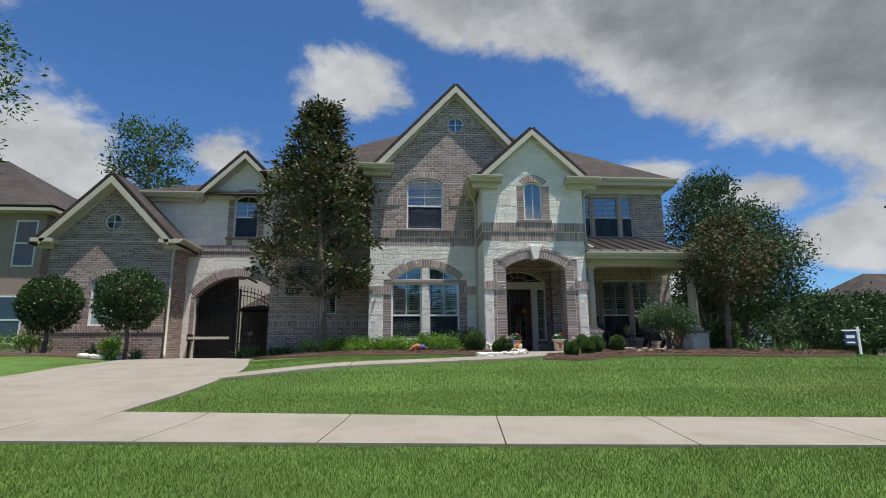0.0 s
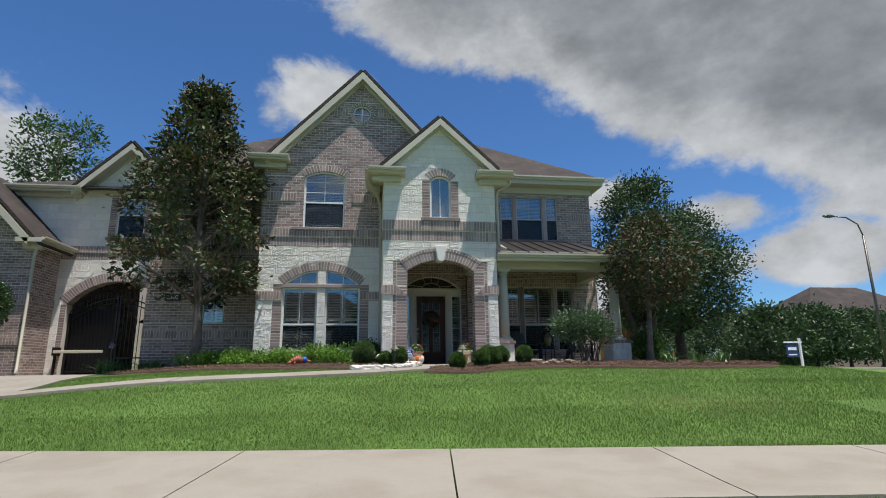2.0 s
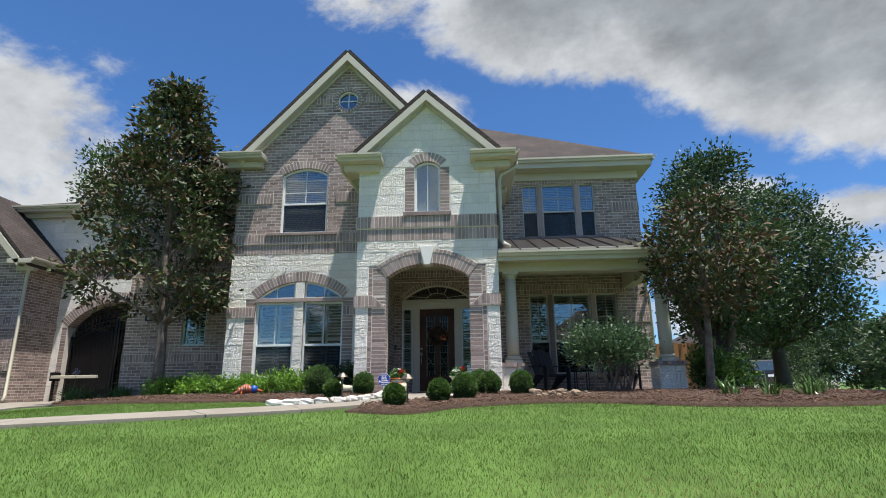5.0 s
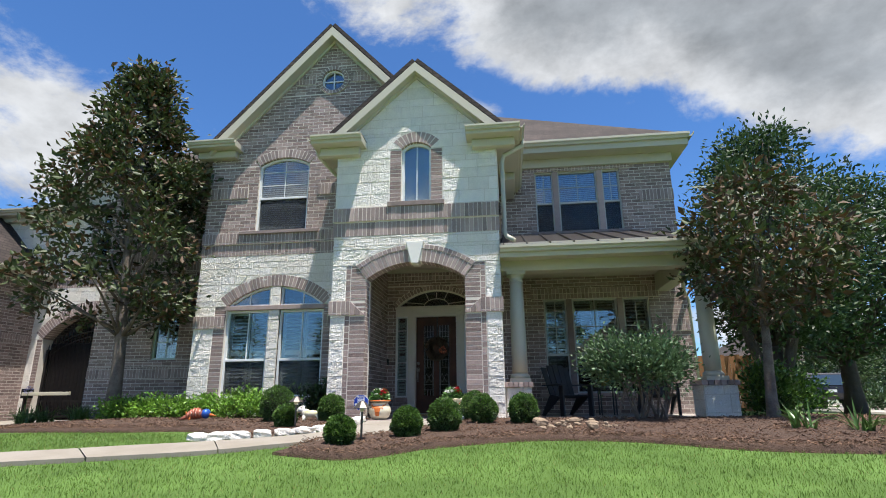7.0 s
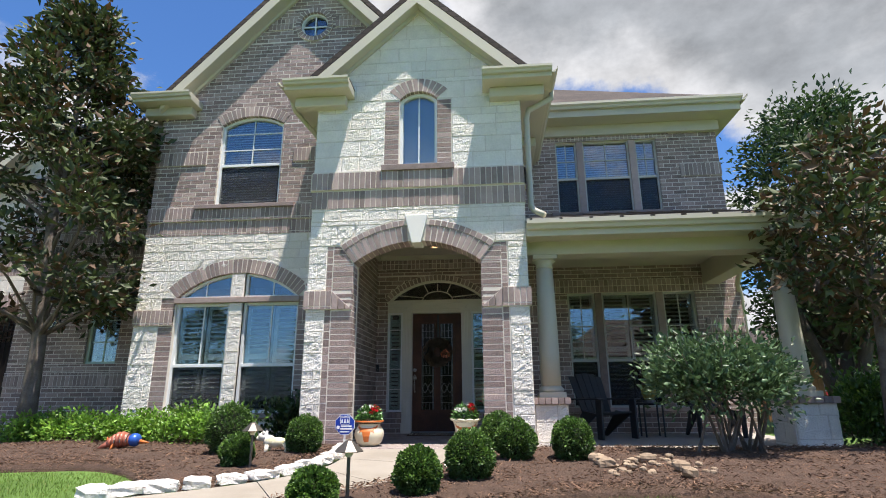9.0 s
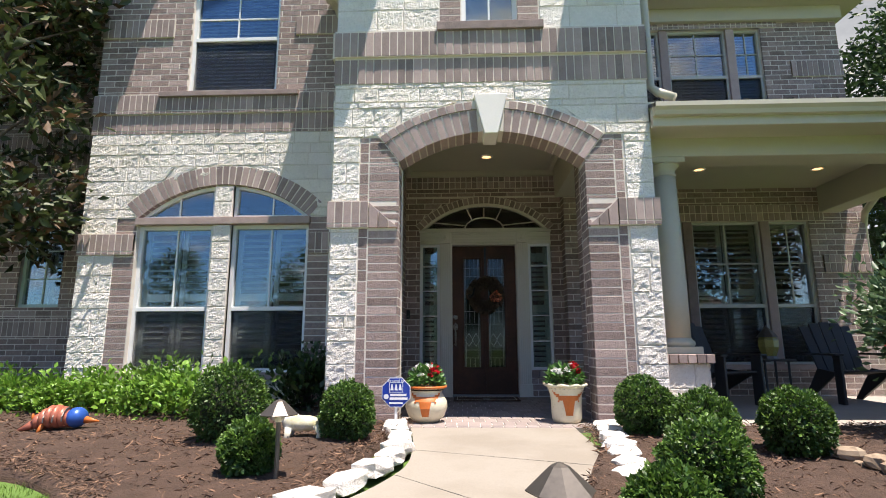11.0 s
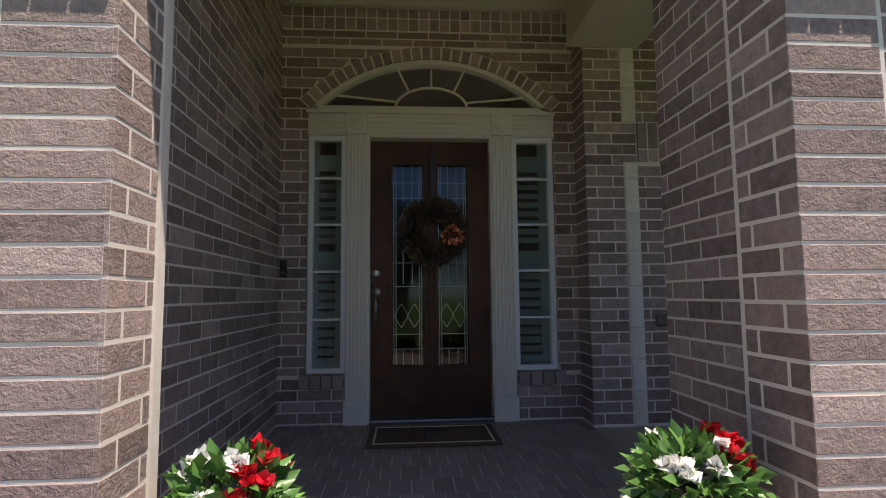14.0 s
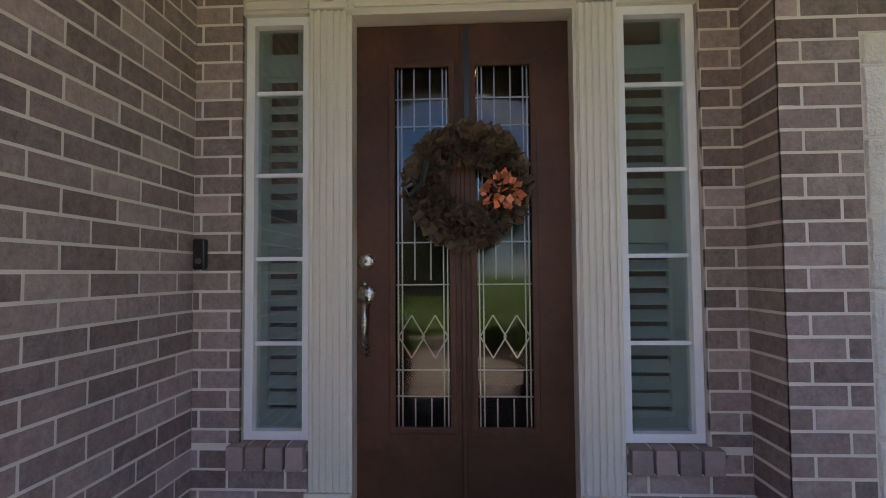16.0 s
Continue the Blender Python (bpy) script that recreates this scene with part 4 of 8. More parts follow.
for i, (x0, x1, y0, y1) in enumerate(((EX0, 5.08, 17.93, 17.99), (EX0 + 0.012, EX0 + 0.07, 15.7, 17.93), (4.88, 4.94, 15.7, 17.74))):
    structure("trim_ceiling_%d" % (i + 1), Mesh().box(x0, x1, y0, y1, 4.15, 4.235), CREAM, "cream crown moulding", 0.008, category="trim")

# ---- roofs ----
def slab3(me, poly, thick=0.08):
    """A flat polygon in space, counter-clockwise from above, given thickness downwards."""
    P = [Vector(p) for p in poly]
    n = (P[1] - P[0]).cross(P[2] - P[0]).normalized()
    k = len(P)
    v = [tuple(p) for p in P] + [tuple(p - n * thick) for p in P]
    f = [tuple(range(k)), tuple(range(2 * k - 1, k - 1, -1))] + [(i, i + k, (i + 1) % k + k, (i + 1) % k) for i in range(k)]
    me.add(v, f)


def roof(name, polys, label):
    ob = tagged(new(name), label, "roof", "", "structure")
    for p in polys:
        me = Mesh()
        slab3(me, p)
        part("roof_slope", me, SHINGLE, ob)
    return ob


def gable_roof(name, cx, za, slope, half, y0, y1, label):
    zl = za - slope * half
    return roof(name, [[(cx - half, y0, zl), (cx, y0, za), (cx, y1, za), (cx - half, y1, zl)][::-1], [(cx + half, y0, zl), (cx + half, y1, zl), (cx, y1, za), (cx, y0, za)][::-1]], label)


def rake(owner, cx, za, slope, half, y, width=0.2, soffit=0.3):
    """Cream boards along both slopes of a gable, with the soffit behind them."""
    for s in (-1, 1):
        e = (cx + s * half, za - slope * half)
        poly = [(cx, za), (cx, za - width * 1.3), (e[0], e[1] - width * 1.3), e]
        if s > 0:
            poly = [(cx, za), e, (e[0], e[1] - width * 1.3), (cx, za - width * 1.3)]
            poly = poly[::-1]
        part("rake_board", Mesh().prism(poly, y, y + 0.04), CREAM, owner, "cream rake board")
        inner = [(a, b - 0.05) for a, b in poly]
        low = [(cx, za - width * 1.15), (cx, za - width * 1.3), (e[0], e[1] - width * 1.3), (e[0], e[1] - width * 1.15)]
        if s > 0:
            low = low[::-1]
        part("soffit", Mesh().prism(low, y + 0.04, y + soffit), CREAM, owner)
        fz = [(cx, za - width * 1.3), (cx, za - width * 1.75), (e[0], e[1] - width * 1.75), (e[0], e[1] - width * 1.3)]
        if s > 0:
            fz = fz[::-1]
        part("frieze_board", Mesh().prism(fz, y + soffit - 0.05, y + soffit + 0.005), CREAM, owner)


def eave_box(owner, x0, x1, y0, y1, z0, z1, gutter="", cap=True):
    """A boxed eave with a moulded step and a gutter."""
    h = z1 - z0
    part("eave_soffit", Mesh().box(x0, x1, y0, y1, z0 + h * 0.55, z1), CREAM, owner, bevel=0.01)
    dx, dy = min(0.1, (x1 - x0) * 0.2), (y1 - y0) * 0.55
    part("eave_moulding", Mesh().box(x0 + dx, x1 - dx, y0 + dy, y1, z0, z0 + h * 0.55), CREAM, owner, bevel=0.02)


def gutter_run(owner, a, b, out, size=0.12):
    """A K-style gutter along a line, opening upwards; out is the direction away from the wall."""
    a, b, o = Vector(a), Vector(b), Vector(out)
    s = size
    prof = [(0, 0), (s * 0.55, 0), (s * 0.7, s * 0.35), (s, s * 0.6), (s, s), (s * 0.9, s), (s * 0.9, s * 0.65), (s * 0.08, s * 0.1), (0.08 * s, s), (0, s)]
    me = Mesh()
    n = len(prof)
    for p in (a, b):
        me.v += [tuple(p + o * q + Vector((0, 0, r - s))) for q, r in prof]
    me.f += [(i, (i + 1) % n, (i + 1) % n + n, i + n) for i in range(n)] + [tuple(range(n)), tuple(range(2 * n - 1, n - 1, -1))]
    part("gutter", me, CREAM, owner, "cream metal gutter")


t_roof = gable_roof("roof_entrance_tower", 3.95, 7.82, 0.93, 1.62, 15.20, 19.5, "brown shingle roof over the entrance tower")
rake(t_roof, 3.95, 7.79, 0.93, 1.6, 15.185, 0.15, 0.215)
for x0, x1 in ((1.98, 2.97), (4.93, 5.93)):
    eave_box(t_roof, x0, x1, 15.03, 15.42, 5.90, 6.20)
    part("roof_edge", Mesh().box(x0, x1, 15.035, 15.41, 6.203, 6.22), SHINGLE, t_roof)
    gutter_run(t_roof, (x0, 15.03, 6.215), (x1, 15.03, 6.215), (0, -1, 0), 0.085)
eave_box(t_roof, 1.98, 2.40, 15.42, 16.74, 5.90, 6.20)
eave_box(t_roof, 5.48, 5.93, 15.42, 18.14, 5.90, 6.20)
for x0, o in ((1.98, -1), (5.93, 1)):
    gutter_run(t_roof, (x0, 15.03, 6.215), (x0, 16.7 if o < 0 else 18.1, 6.215), (o, 0, 0), 0.09)
    xe = 3.95 + o * 1.62
    lean = Mesh()
    q = [(xe - o * 0.35, 15.42, 6.64), (x0 + o * 0.02, 15.42, 6.225), (x0 + o * 0.02, 18.1, 6.225), (xe - o * 0.35, 18.1, 6.64)]
    slab3(lean, q if o < 0 else q[::-1], 0.02)
    part("roof_slope", lean, SHINGLE, t_roof)

a_roof = gable_roof("roof_gabled_bay", 1.74, 9.90, 1.07, 2.85, 16.50, 24.0, "brown shingle roof of the tall gable")
rake(a_roof, 1.74, 9.86, 1.07, 2.72, 16.485, 0.18, 0.265)
eave_box(a_roof, -1.42, -0.31, 16.34, 16.77, 6.68, 6.98)
eave_box(a_roof, -1.42, -1.05, 16.77, 18.0, 6.68, 6.98)
gutter_run(a_roof, (-1.42, 16.34, 6.99), (-0.31, 16.34, 6.99), (0, -1, 0), 0.085)
gutter_run(a_roof, (-1.42, 16.34, 6.99), (-1.42, 18.0, 6.99), (-1, 0, 0), 0.1)

d_roof = gable_roof("roof_gate_gable", -5.92, 8.48, 1.0, 1.75, 19.40, 26.0, "brown shingle roof over the gate")
rake(d_roof, -5.92, 8.42, 1.0, 1.66, 19.38, 0.17, 0.40)
eave_box(d_roof, -9.7, -7.30, 19.4, 19.8, 6.55, 6.80)
eave_box(d_roof, -4.55, -4.25, 19.4, 19.8, 6.55, 6.80)
gutter_run(d_roof, (-9.7, 19.4, 6.86), (-7.3, 19.4, 6.86), (0, -1, 0), 0.1)

g_roof = gable_roof("roof_garage", -9.86, 7.05, 1.05, 2.35, 18.02, 28.0, "brown shingle roof of the garage wing")
rake(g_roof, -9.86, 6.99, 1.05, 2.05, 18.0, 0.2, 0.40)
for x0, x1 in ((-12.2, -11.5), (-8.15, -7.42)):
    eave_box(g_roof, x0, x1, 18.0, 18.42, 4.50, 4.80)
eave_box(g_roof, -7.83, -7.42, 18.42, 26.0, 4.50, 4.80)
gutter_run(g_roof, (-7.42, 18.0, 4.83), (-7.42, 26.0, 4.83), (1, 0, 0), 0.1)

# main hipped roof
P_ = 0.73
E0, E1, EF, EZ = -4.9, 9.80, 17.68, 7.12
W_ = 6.2
rz = EZ + P_ * W_
roof("roof_main", [[(E0, EF, EZ), (E1, EF, EZ), (E1 - W_, EF + W_, rz), (E0 + W_, EF + W_, rz)],
                   [(E1, EF, EZ), (E1, EF + 2 * W_, EZ), (E1 - W_, EF + W_, rz)],
                   [(E0, EF + 2 * W_, EZ), (E0, EF, EZ), (E0 + W_, EF + W_, rz)],
                   [(E1, EF + 2 * W_, EZ), (E0, EF + 2 * W_, EZ), (E0 + W_, EF + W_, rz), (E1 - W_, EF + W_, rz)]], "brown shingle hipped main roof")
m_eave = tagged(new("trim_main_eave"), "cream boxed eave with gutter", "eave", "", "structure")
part("eave_soffit", Mesh().box(5.5, 9.78, 17.7, 18.14, 6.86, 7.02), CREAM, m_eave)
part("eave_soffit", Mesh().box(9.46, 9.78, 18.14, 30, 6.86, 7.02), CREAM, m_eave)
part("frieze_board", Mesh().box(5.5, 9.5, 18.06, 18.15, 6.64, 6.86), CREAM, m_eave, bevel=0.01)
part("eave_soffit", Mesh().box(-4.6, -1.05, 17.6, 18.0, 6.84, 7.0), CREAM, m_eave)
gutter_run(m_eave, (5.6, 17.7, 7.12), (9.8, 17.7, 7.12), (0, -1, 0), 0.12)
gutter_run(m_eave, (9.78, 17.6, 7.12), (9.78, 30, 7.12), (1, 0, 0), 0.12)
gutter_run(m_eave, (-4.6, 17.6, 7.1), (-1.4, 17.6, 7.1), (0, -1, 0), 0.12)
roof("roof_gate_wing", [[(-10.4, 19.38, 6.82), (-4.3, 19.38, 6.82), (-4.3, 23.2, 8.55), (-6.9, 23.2, 8.55)],
                        [(-10.4, 27, 6.82), (-10.4, 19.38, 6.82), (-6.9, 23.2, 8.55)]], "brown shingle roof behind the gate gable")


# ---- windows ----
def outline(x0, x1, z0, z1, rise=0.0, n=12):
    """Frame outline, counter-clockwise; z1 is the springing of a round head."""
    pts = [(x0, z0), (x1, z0)]
    if rise <= 0:
        return pts + [(x1, z1), (x0, z1)]
    c, h = (x0 + x1) / 2, (x1 - x0) / 2
    r = (h * h + rise * rise) / (2 * rise)
    zc = z1 + rise - r
    a = math.asin(min(h / r, 1))
    return pts + [(c + r * math.sin(a - 2 * a * i / n), zc + r * math.cos(a - 2 * a * i / n)) for i in range(n + 1)]


def frame_ring(me, poly, w, y0, y1):
    """A border of width w inside a convex outline."""
    n = len(poly)
    inner = []
    for i in range(n):
        p, q, s = Vector(poly[i - 1]), Vector(poly[i]), Vector(poly[(i + 1) % n])
        d0, d1 = (q - p).normalized(), (s - q).normalized()
        n0, n1 = Vector((-d0.y, d0.x)), Vector((-d1.y, d1.x))
        b = (n0 + n1).normalized()
        inner.append(tuple(q + b * (w / max(b.dot(n0), 0.4))))
    for i in range(n):
        j = (i + 1) % n
        me.prism([poly[i], poly[j], inner[j], inner[i]], y0, y1)
    return inner


def screen_material():
    """Woven mesh too fine to resolve: partly open, partly dark wire."""
    m = bpy.data.materials.new("insect_screen")
    m.use_nodes = True
    nt = m.node_tree
    nt.nodes.clear()
    out, mx = node(nt, "ShaderNodeOutputMaterial"), node(nt, "ShaderNodeMixShader", i_Fac=0.45)
    t, w = node(nt, "ShaderNodeBsdfTransparent"), node(nt, "ShaderNodeBsdfDiffuse")
    w.inputs[0].default_value = (0.04, 0.044, 0.052, 1)
    nt.links.new(t.outputs[0], mx.inputs[1])
    nt.links.new(w.outputs[0], mx.inputs[2])
    nt.links.new(mx.outputs[0], out.inputs[0])
    return m


SCREEN = screen_material()
SASHGREY = material("sash_grey", (0.50, 0.50, 0.46), 0.45, var=0.04, bump=0.03)


def window(name, x0, x1, z0, z1, y, rise=0.0, rail=0.5, cols=2, rows=2, covering="blind", frame_mat=None, lower_rows=0, label="", room=True, w=0.045, lower_cols=None, screen=True):
    """A sash window: frame, meeting rail, glazing bars, panes, and the blind or shutters behind it."""
    fm = frame_mat or WINDOWW
    top = z1 + rise
    me = Mesh()
    frame_ring(me, outline(x0, x1, z0, z1, rise), w, y + 0.06, y + 0.13)
    win = structure(name, me, fm, label or "white framed sash window", category="window")
    zr = z0 + (top - z0) * rail if rail else z0
    if rail:
        part("meeting_rail", Mesh().box(x0 + w, x1 - w, y + 0.05, y + 0.12, zr - 0.025, zr + 0.025), fm, win, bevel=0.005)
    bars = Mesh()
    for zb, zt, nc, nr in ((zr, top, cols, rows), (z0, zr, lower_cols if lower_cols else cols, lower_rows)):
        if zt - zb < 0.05 or not nr:
            continue
        for i in range(1, nc):
            x = x0 + (x1 - x0) * i / nc
            bars.box(x - 0.009, x + 0.009, y + 0.088, y + 0.1, zb, zt - 0.03)
        for i in range(1, nr):
            z = zb + (zt - zb) * i / nr
            bars.box(x0 + w, x1 - w, y + 0.088, y + 0.1, z - 0.009, z + 0.009)
    if bars.v:
        part("glazing_bars", bars, fm, win)
    if rail and screen:
        part("insect_screen", Mesh().box(x0 + w * 0.8, x1 - w * 0.8, y + 0.076, y + 0.079, z0 + w * 0.8, zr - 0.02), SCREEN, win, "fine dark insect screen over the lower sash").visible_shadow = False
    g = Mesh().prism(outline(x0 + w * 0.6, x1 - w * 0.6, z0 + w * 0.6, z1 - (0.0 if rise else w * 0.6), max(rise - w * 0.6, 0.0) if rise else 0), y + 0.102, y + 0.106)
    pane = part("pane", g, GLASS, win, "reflecting clear glass")
    pane.visible_shadow = False
    if covering == "blind":
        sl = Mesh()
        n = int((top - z0) / 0.05)
        for i in range(n):
            z = z0 + 0.02 + i * (top - z0 - 0.04) / n
            sl.add([(x0 + 0.03, y + 0.16, z), (x1 - 0.03, y + 0.16, z), (x1 - 0.03, y + 0.185, z + 0.036), (x0 + 0.03, y + 0.185, z + 0.036)], [(0, 1, 2, 3)])
        part("blind", sl, BLIND, win, "pale horizontal slatted blind")
    elif covering == "shade":
        part("shade", Mesh().box(x0 + 0.02, x1 - 0.02, y + 0.2, y + 0.21, z0, top), BLIND, win, "pale drawn shade")
    elif covering == "shutter":
        halves = 2 if x1 - x0 > 0.6 else 1
        sm = WINDOWW
        for k in range(halves):
            a, b = x0 + (x1 - x0) * k / halves + 0.02, x0 + (x1 - x0) * (k + 1) / halves - 0.01
            st = Mesh()
            zm = z0 + (top - z0) * 0.48
            for u0, u1 in ((a, a + 0.06), (b - 0.06, b)):
                st.box(u0, u1, y + 0.2, y + 0.23, z0, top)
            for zz in (z0, zm, top - 0.08):
                st.box(a + 0.06, b - 0.06, y + 0.2, y + 0.23, zz, zz + 0.09)
            sh = part("shutter", st, sm, win, "white plantation shutter")
            sl = Mesh()
            n = int((top - z0) / 0.075)
            for i in range(n):
                z = z0 + 0.09 + i * 0.075
                if z > top - 0.12 or abs(z - zm - 0.04) < 0.07:
                    continue
                sl.add(
                    [(a + 0.06, y + 0.19, z), (b - 0.06, y + 0.19, z), (b - 0.06, y + 0.24, z + 0.03), (a + 0.06, y + 0.24, z + 0.03), (a + 0.06, y + 0.19, z + 0.008), (b - 0.06, y + 0.19, z + 0.008), (b - 0.06, y + 0.24, z + 0.038), (a + 0.06, y + 0.24, z + 0.038)],
                    [(0, 3, 2, 1), (4, 5, 6, 7), (0, 1, 5, 4), (3, 7, 6, 2)])
            part("louvre_slats", sl, sm, sh)
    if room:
        # added box behind the glass; its near-black walls stand for indoor shade
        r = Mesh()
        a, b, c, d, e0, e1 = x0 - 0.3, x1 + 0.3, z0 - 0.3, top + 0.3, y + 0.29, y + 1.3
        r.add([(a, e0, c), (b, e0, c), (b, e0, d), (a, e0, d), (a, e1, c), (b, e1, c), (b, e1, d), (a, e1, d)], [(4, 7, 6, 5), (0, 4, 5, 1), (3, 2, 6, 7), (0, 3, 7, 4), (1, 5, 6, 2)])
        structure("room_" + name, r, ROOM, "room box behind the window, coloured near black for its shade", category="room")
    return win


window("window_tower", 3.67, 4.24, 4.93, 6.02, TY, 0.13, rail=0, cols=2, rows=1, covering="shade", label="narrow arched window with a pale shade")
window("window_bay_upper", 0.12, 1.29, 4.93, 6.50, AY, 0.17, rail=0.45, cols=2, rows=3, label="arched sash window with pale blinds")
window("window_tall_left", -0.34, 0.60, 1.42, 3.19, AY, covering="shutter", cols=2, rows=1, rail=0.42, label="tall white sash window with plantation shutters")
window("window_tall_right", 0.83, 1.79, 1.42, 3.19, AY, covering="shutter", cols=2, rows=1, rail=0.42, label="tall white sash window with plantation shutters")


def half_fan(name, x0, x1, c, zc, r, base, y):
    """One half of the arched light over the tall windows."""
    pts = [(x0, base), (x1, base)]
    n = 8
    for i in range(n + 1):
        x = x1 + (x0 - x1) * i / n
        pts.append((x, zc + math.sqrt(max(r * r - (x - c) ** 2, 0))))
    pts = [p for i, p in enumerate(pts) if i < 2 or p[1] > base + 0.015]
    me = Mesh()
    frame_ring(me, pts, 0.04, y + 0.06, y + 0.13)
    win = structure(name, me, WINDOWW, "white arched transom light", category="window")
    p = part("pane", Mesh().prism(pts, y + 0.10, y + 0.104), GLASS, win, "glass reflecting the sky")
    p.visible_shadow = False
    xm = (x0 + x1) / 2
    part("glazing_bars", Mesh().box(xm - 0.009, xm + 0.009, y + 0.085, y + 0.098, base + 0.03, zc + math.sqrt(r * r - (xm - c) ** 2) - 0.03), WINDOWW, win)


half_fan("window_fan_left", -0.34, 0.60, bc, bzc, br, 3.28, AY)
half_fan("window_fan_right", 0.83, 1.79, bc, bzc, br, 3.28, AY)
# added box, its indoor shade put into the near-black colour
structure("room_fan_lights", Mesh().add([(-0.6, AY + 0.29, 3.3), (2, AY + 0.29, 3.3), (2, AY + 1, 3.3), (-0.6, AY + 1, 3.3), (-0.6, AY + 0.29, 4.2), (2, AY + 0.29, 4.2), (2, AY + 1, 4.2), (-0.6, AY + 1, 4.2)], [(3, 2, 6, 7), (4, 7, 6, 5), (0, 4, 7, 3), (1, 2, 6, 5)]), ROOM, "room box behind the arched lights, coloured near black for its shade", category="room")
window("window_recess", -2.84, -2.20, 2.29, 3.40, NY, 0.15, rail=0.0, cols=2, rows=3, covering="shutter", frame_mat=SASH, label="small arched window with shutters")
window("window_gate_gable", -6.29, -5.41, 5.25, 6.72, DY, 0.18, rail=0.48, cols=2, rows=3, label="arched sash window above the gate")
window("window_garage", -10.30, -9.20, 1.95, 3.42, GY, 0.17, rail=0.0, cols=2, rows=1, covering="shade", label="arched window with a pale shade")
for i, (a, b) in enumerate(((6.34, 6.76), (6.88, 7.78), (7.90, 8.30))):
    window("window_wing_%d" % (i + 1), a, b, 5.05, 6.55, RY, rail=0.48, cols=2, rows=2, w=0.032, frame_mat=SASHGREY, label="sash window with pale blinds")
for i, (a, b) in enumerate(((6.38, 6.88), (7.00, 7.98), (8.10, 8.66))):
    window("window_porch_%d" % (i + 1), a, b, 1.45, 3.48, RY, rail=0.40, cols=2, rows=2, covering="shutter", w=0.034, frame_mat=SASHGREY, label="tall porch window with plantation shutters")


def round_window(name, cx, cz, r, y):
    n = 24
    poly = [(cx + r * math.cos(2 * math.pi * i / n), cz + r * math.sin(2 * math.pi * i / n)) for i in range(n)]
    me = Mesh()
    frame_ring(me, poly, 0.045, y + 0.03, y + 0.12)
    win = structure(name, me, WINDOWW, "small round window with crossed bars", category="window")
    p = part("pane", Mesh().prism(poly, y + 0.09, y + 0.094), GLASS, win, "dark reflecting glass")
    p.visible_shadow = False
    part("glazing_bars", Mesh().box(cx - 0.012, cx + 0.012, y + 0.06, y + 0.08, cz - r + 0.03, cz + r - 0.03).box(cx - r + 0.03, cx + r - 0.03, y + 0.062, y + 0.078, cz - 0.012, cz + 0.012), WINDOWW, win)
    # only a near-black board, painted to read as an unlit loft
    structure("room_" + name, Mesh().box(cx - 0.5, cx + 0.5, y + 0.3, y + 0.35, cz - 0.5, cz + 0.5), ROOM, "near-black board standing for the shade of the loft behind the round window", category="room")


round_window("window_round_gable", RW[0], RW[1], 0.285, AY)
round_window("window_round_recess", R2[0], R2[1], 0.285, NY)
round_window("window_round_garage", R3[0], R3[1], 0.295, GY)

# ---- porch ----
GROUT = material("floor_grout", (0.62, 0.56, 0.49), 0.95, var=0.1, fine=120, bump=0.3)
PAVER = material("paver_brick", (0.27, 0.222, 0.202), 0.85, var=0.15, scale=8, fine=80, bump=0.4, island=0.12, color2=(0.30, 0.25, 0.228))
pf = structure("floor_entry", Mesh().box(2.86, 5.5, 15.27, 18.3, 0.7, FLOOR - 0.006), GROUT, "brick-paved entrance floor", category="floor")


def pavers(owner, x0, x1, y0, y1, z, lx, ly, joint=0.007, cap=300):
    """Paving bricks laid flat; whole ones share a mesh."""
    key = ("paver", lx, ly)
    if key not in SHARED:
        me = Mesh()
        chamfered(me, 0, lx - joint, 0, lx - joint, 0, ly - joint, 0, 0.03, 0.004)
        me.v = [(x, yz, -y) for x, y, yz in me.v]
        SHARED[key] = me.data("paving_brick", PAVER)
    n, row = 0, 0
    y = y0
    while y < y1 - 0.02 and n < cap:
        x = x0 - (row % 2) * lx / 2
        while x < x1 - 0.02:
            if x >= x0 - 1e-6 and x + lx <= x1 + 0.02:
                ob = new("paving_brick", SHARED[key])
            else:
                a, b = max(x, x0), min(x + lx, x1)
                if b - a < 0.03:
                    x += lx
                    continue
                k2 = ("paver", round(b - a, 3), ly)
                if k2 not in SHARED:
                    me = Mesh()
                    chamfered(me, 0, b - a - joint, 0, b - a - joint, 0, ly - joint, 0, 0.03, 0.004)
                    me.v = [(p, r, -q) for p, q, r in me.v]
                    SHARED[k2] = me.data("paving_brick", PAVER)
                ob = new("paving_brick", SHARED[k2])
            ob.parent = owner
            ob.matrix_basis = Matrix.Translation((max(x, x0), y, z + rng.random() * 0.002))
            n += 1
            x += lx
        y += ly
        row += 1


# a rowlock edge at the step, then long bricks running away from it
pavers(pf, 2.9, 5.05, 15.27, 15.36, FLOOR, 0.1, 0.09, cap=40)
pavers(pf, 2.86, 5.08, 15.36, 18.0, FLOOR, 0.105, 0.21, cap=330)
edge = Mesh()
x = 2.9
while x < 5.02:
    chamfered(edge, x + 0.005, x + 0.095, x + 0.005, x + 0.095, FLOOR - 0.14, FLOOR - 0.004, 0, 0.03, 0.004)
    x += 0.1
edge.v = [(a, b + 15.262, c) for a, b, c in edge.v]
part("step_edge", edge, PAVER, pf, "rowlock brick step edge")

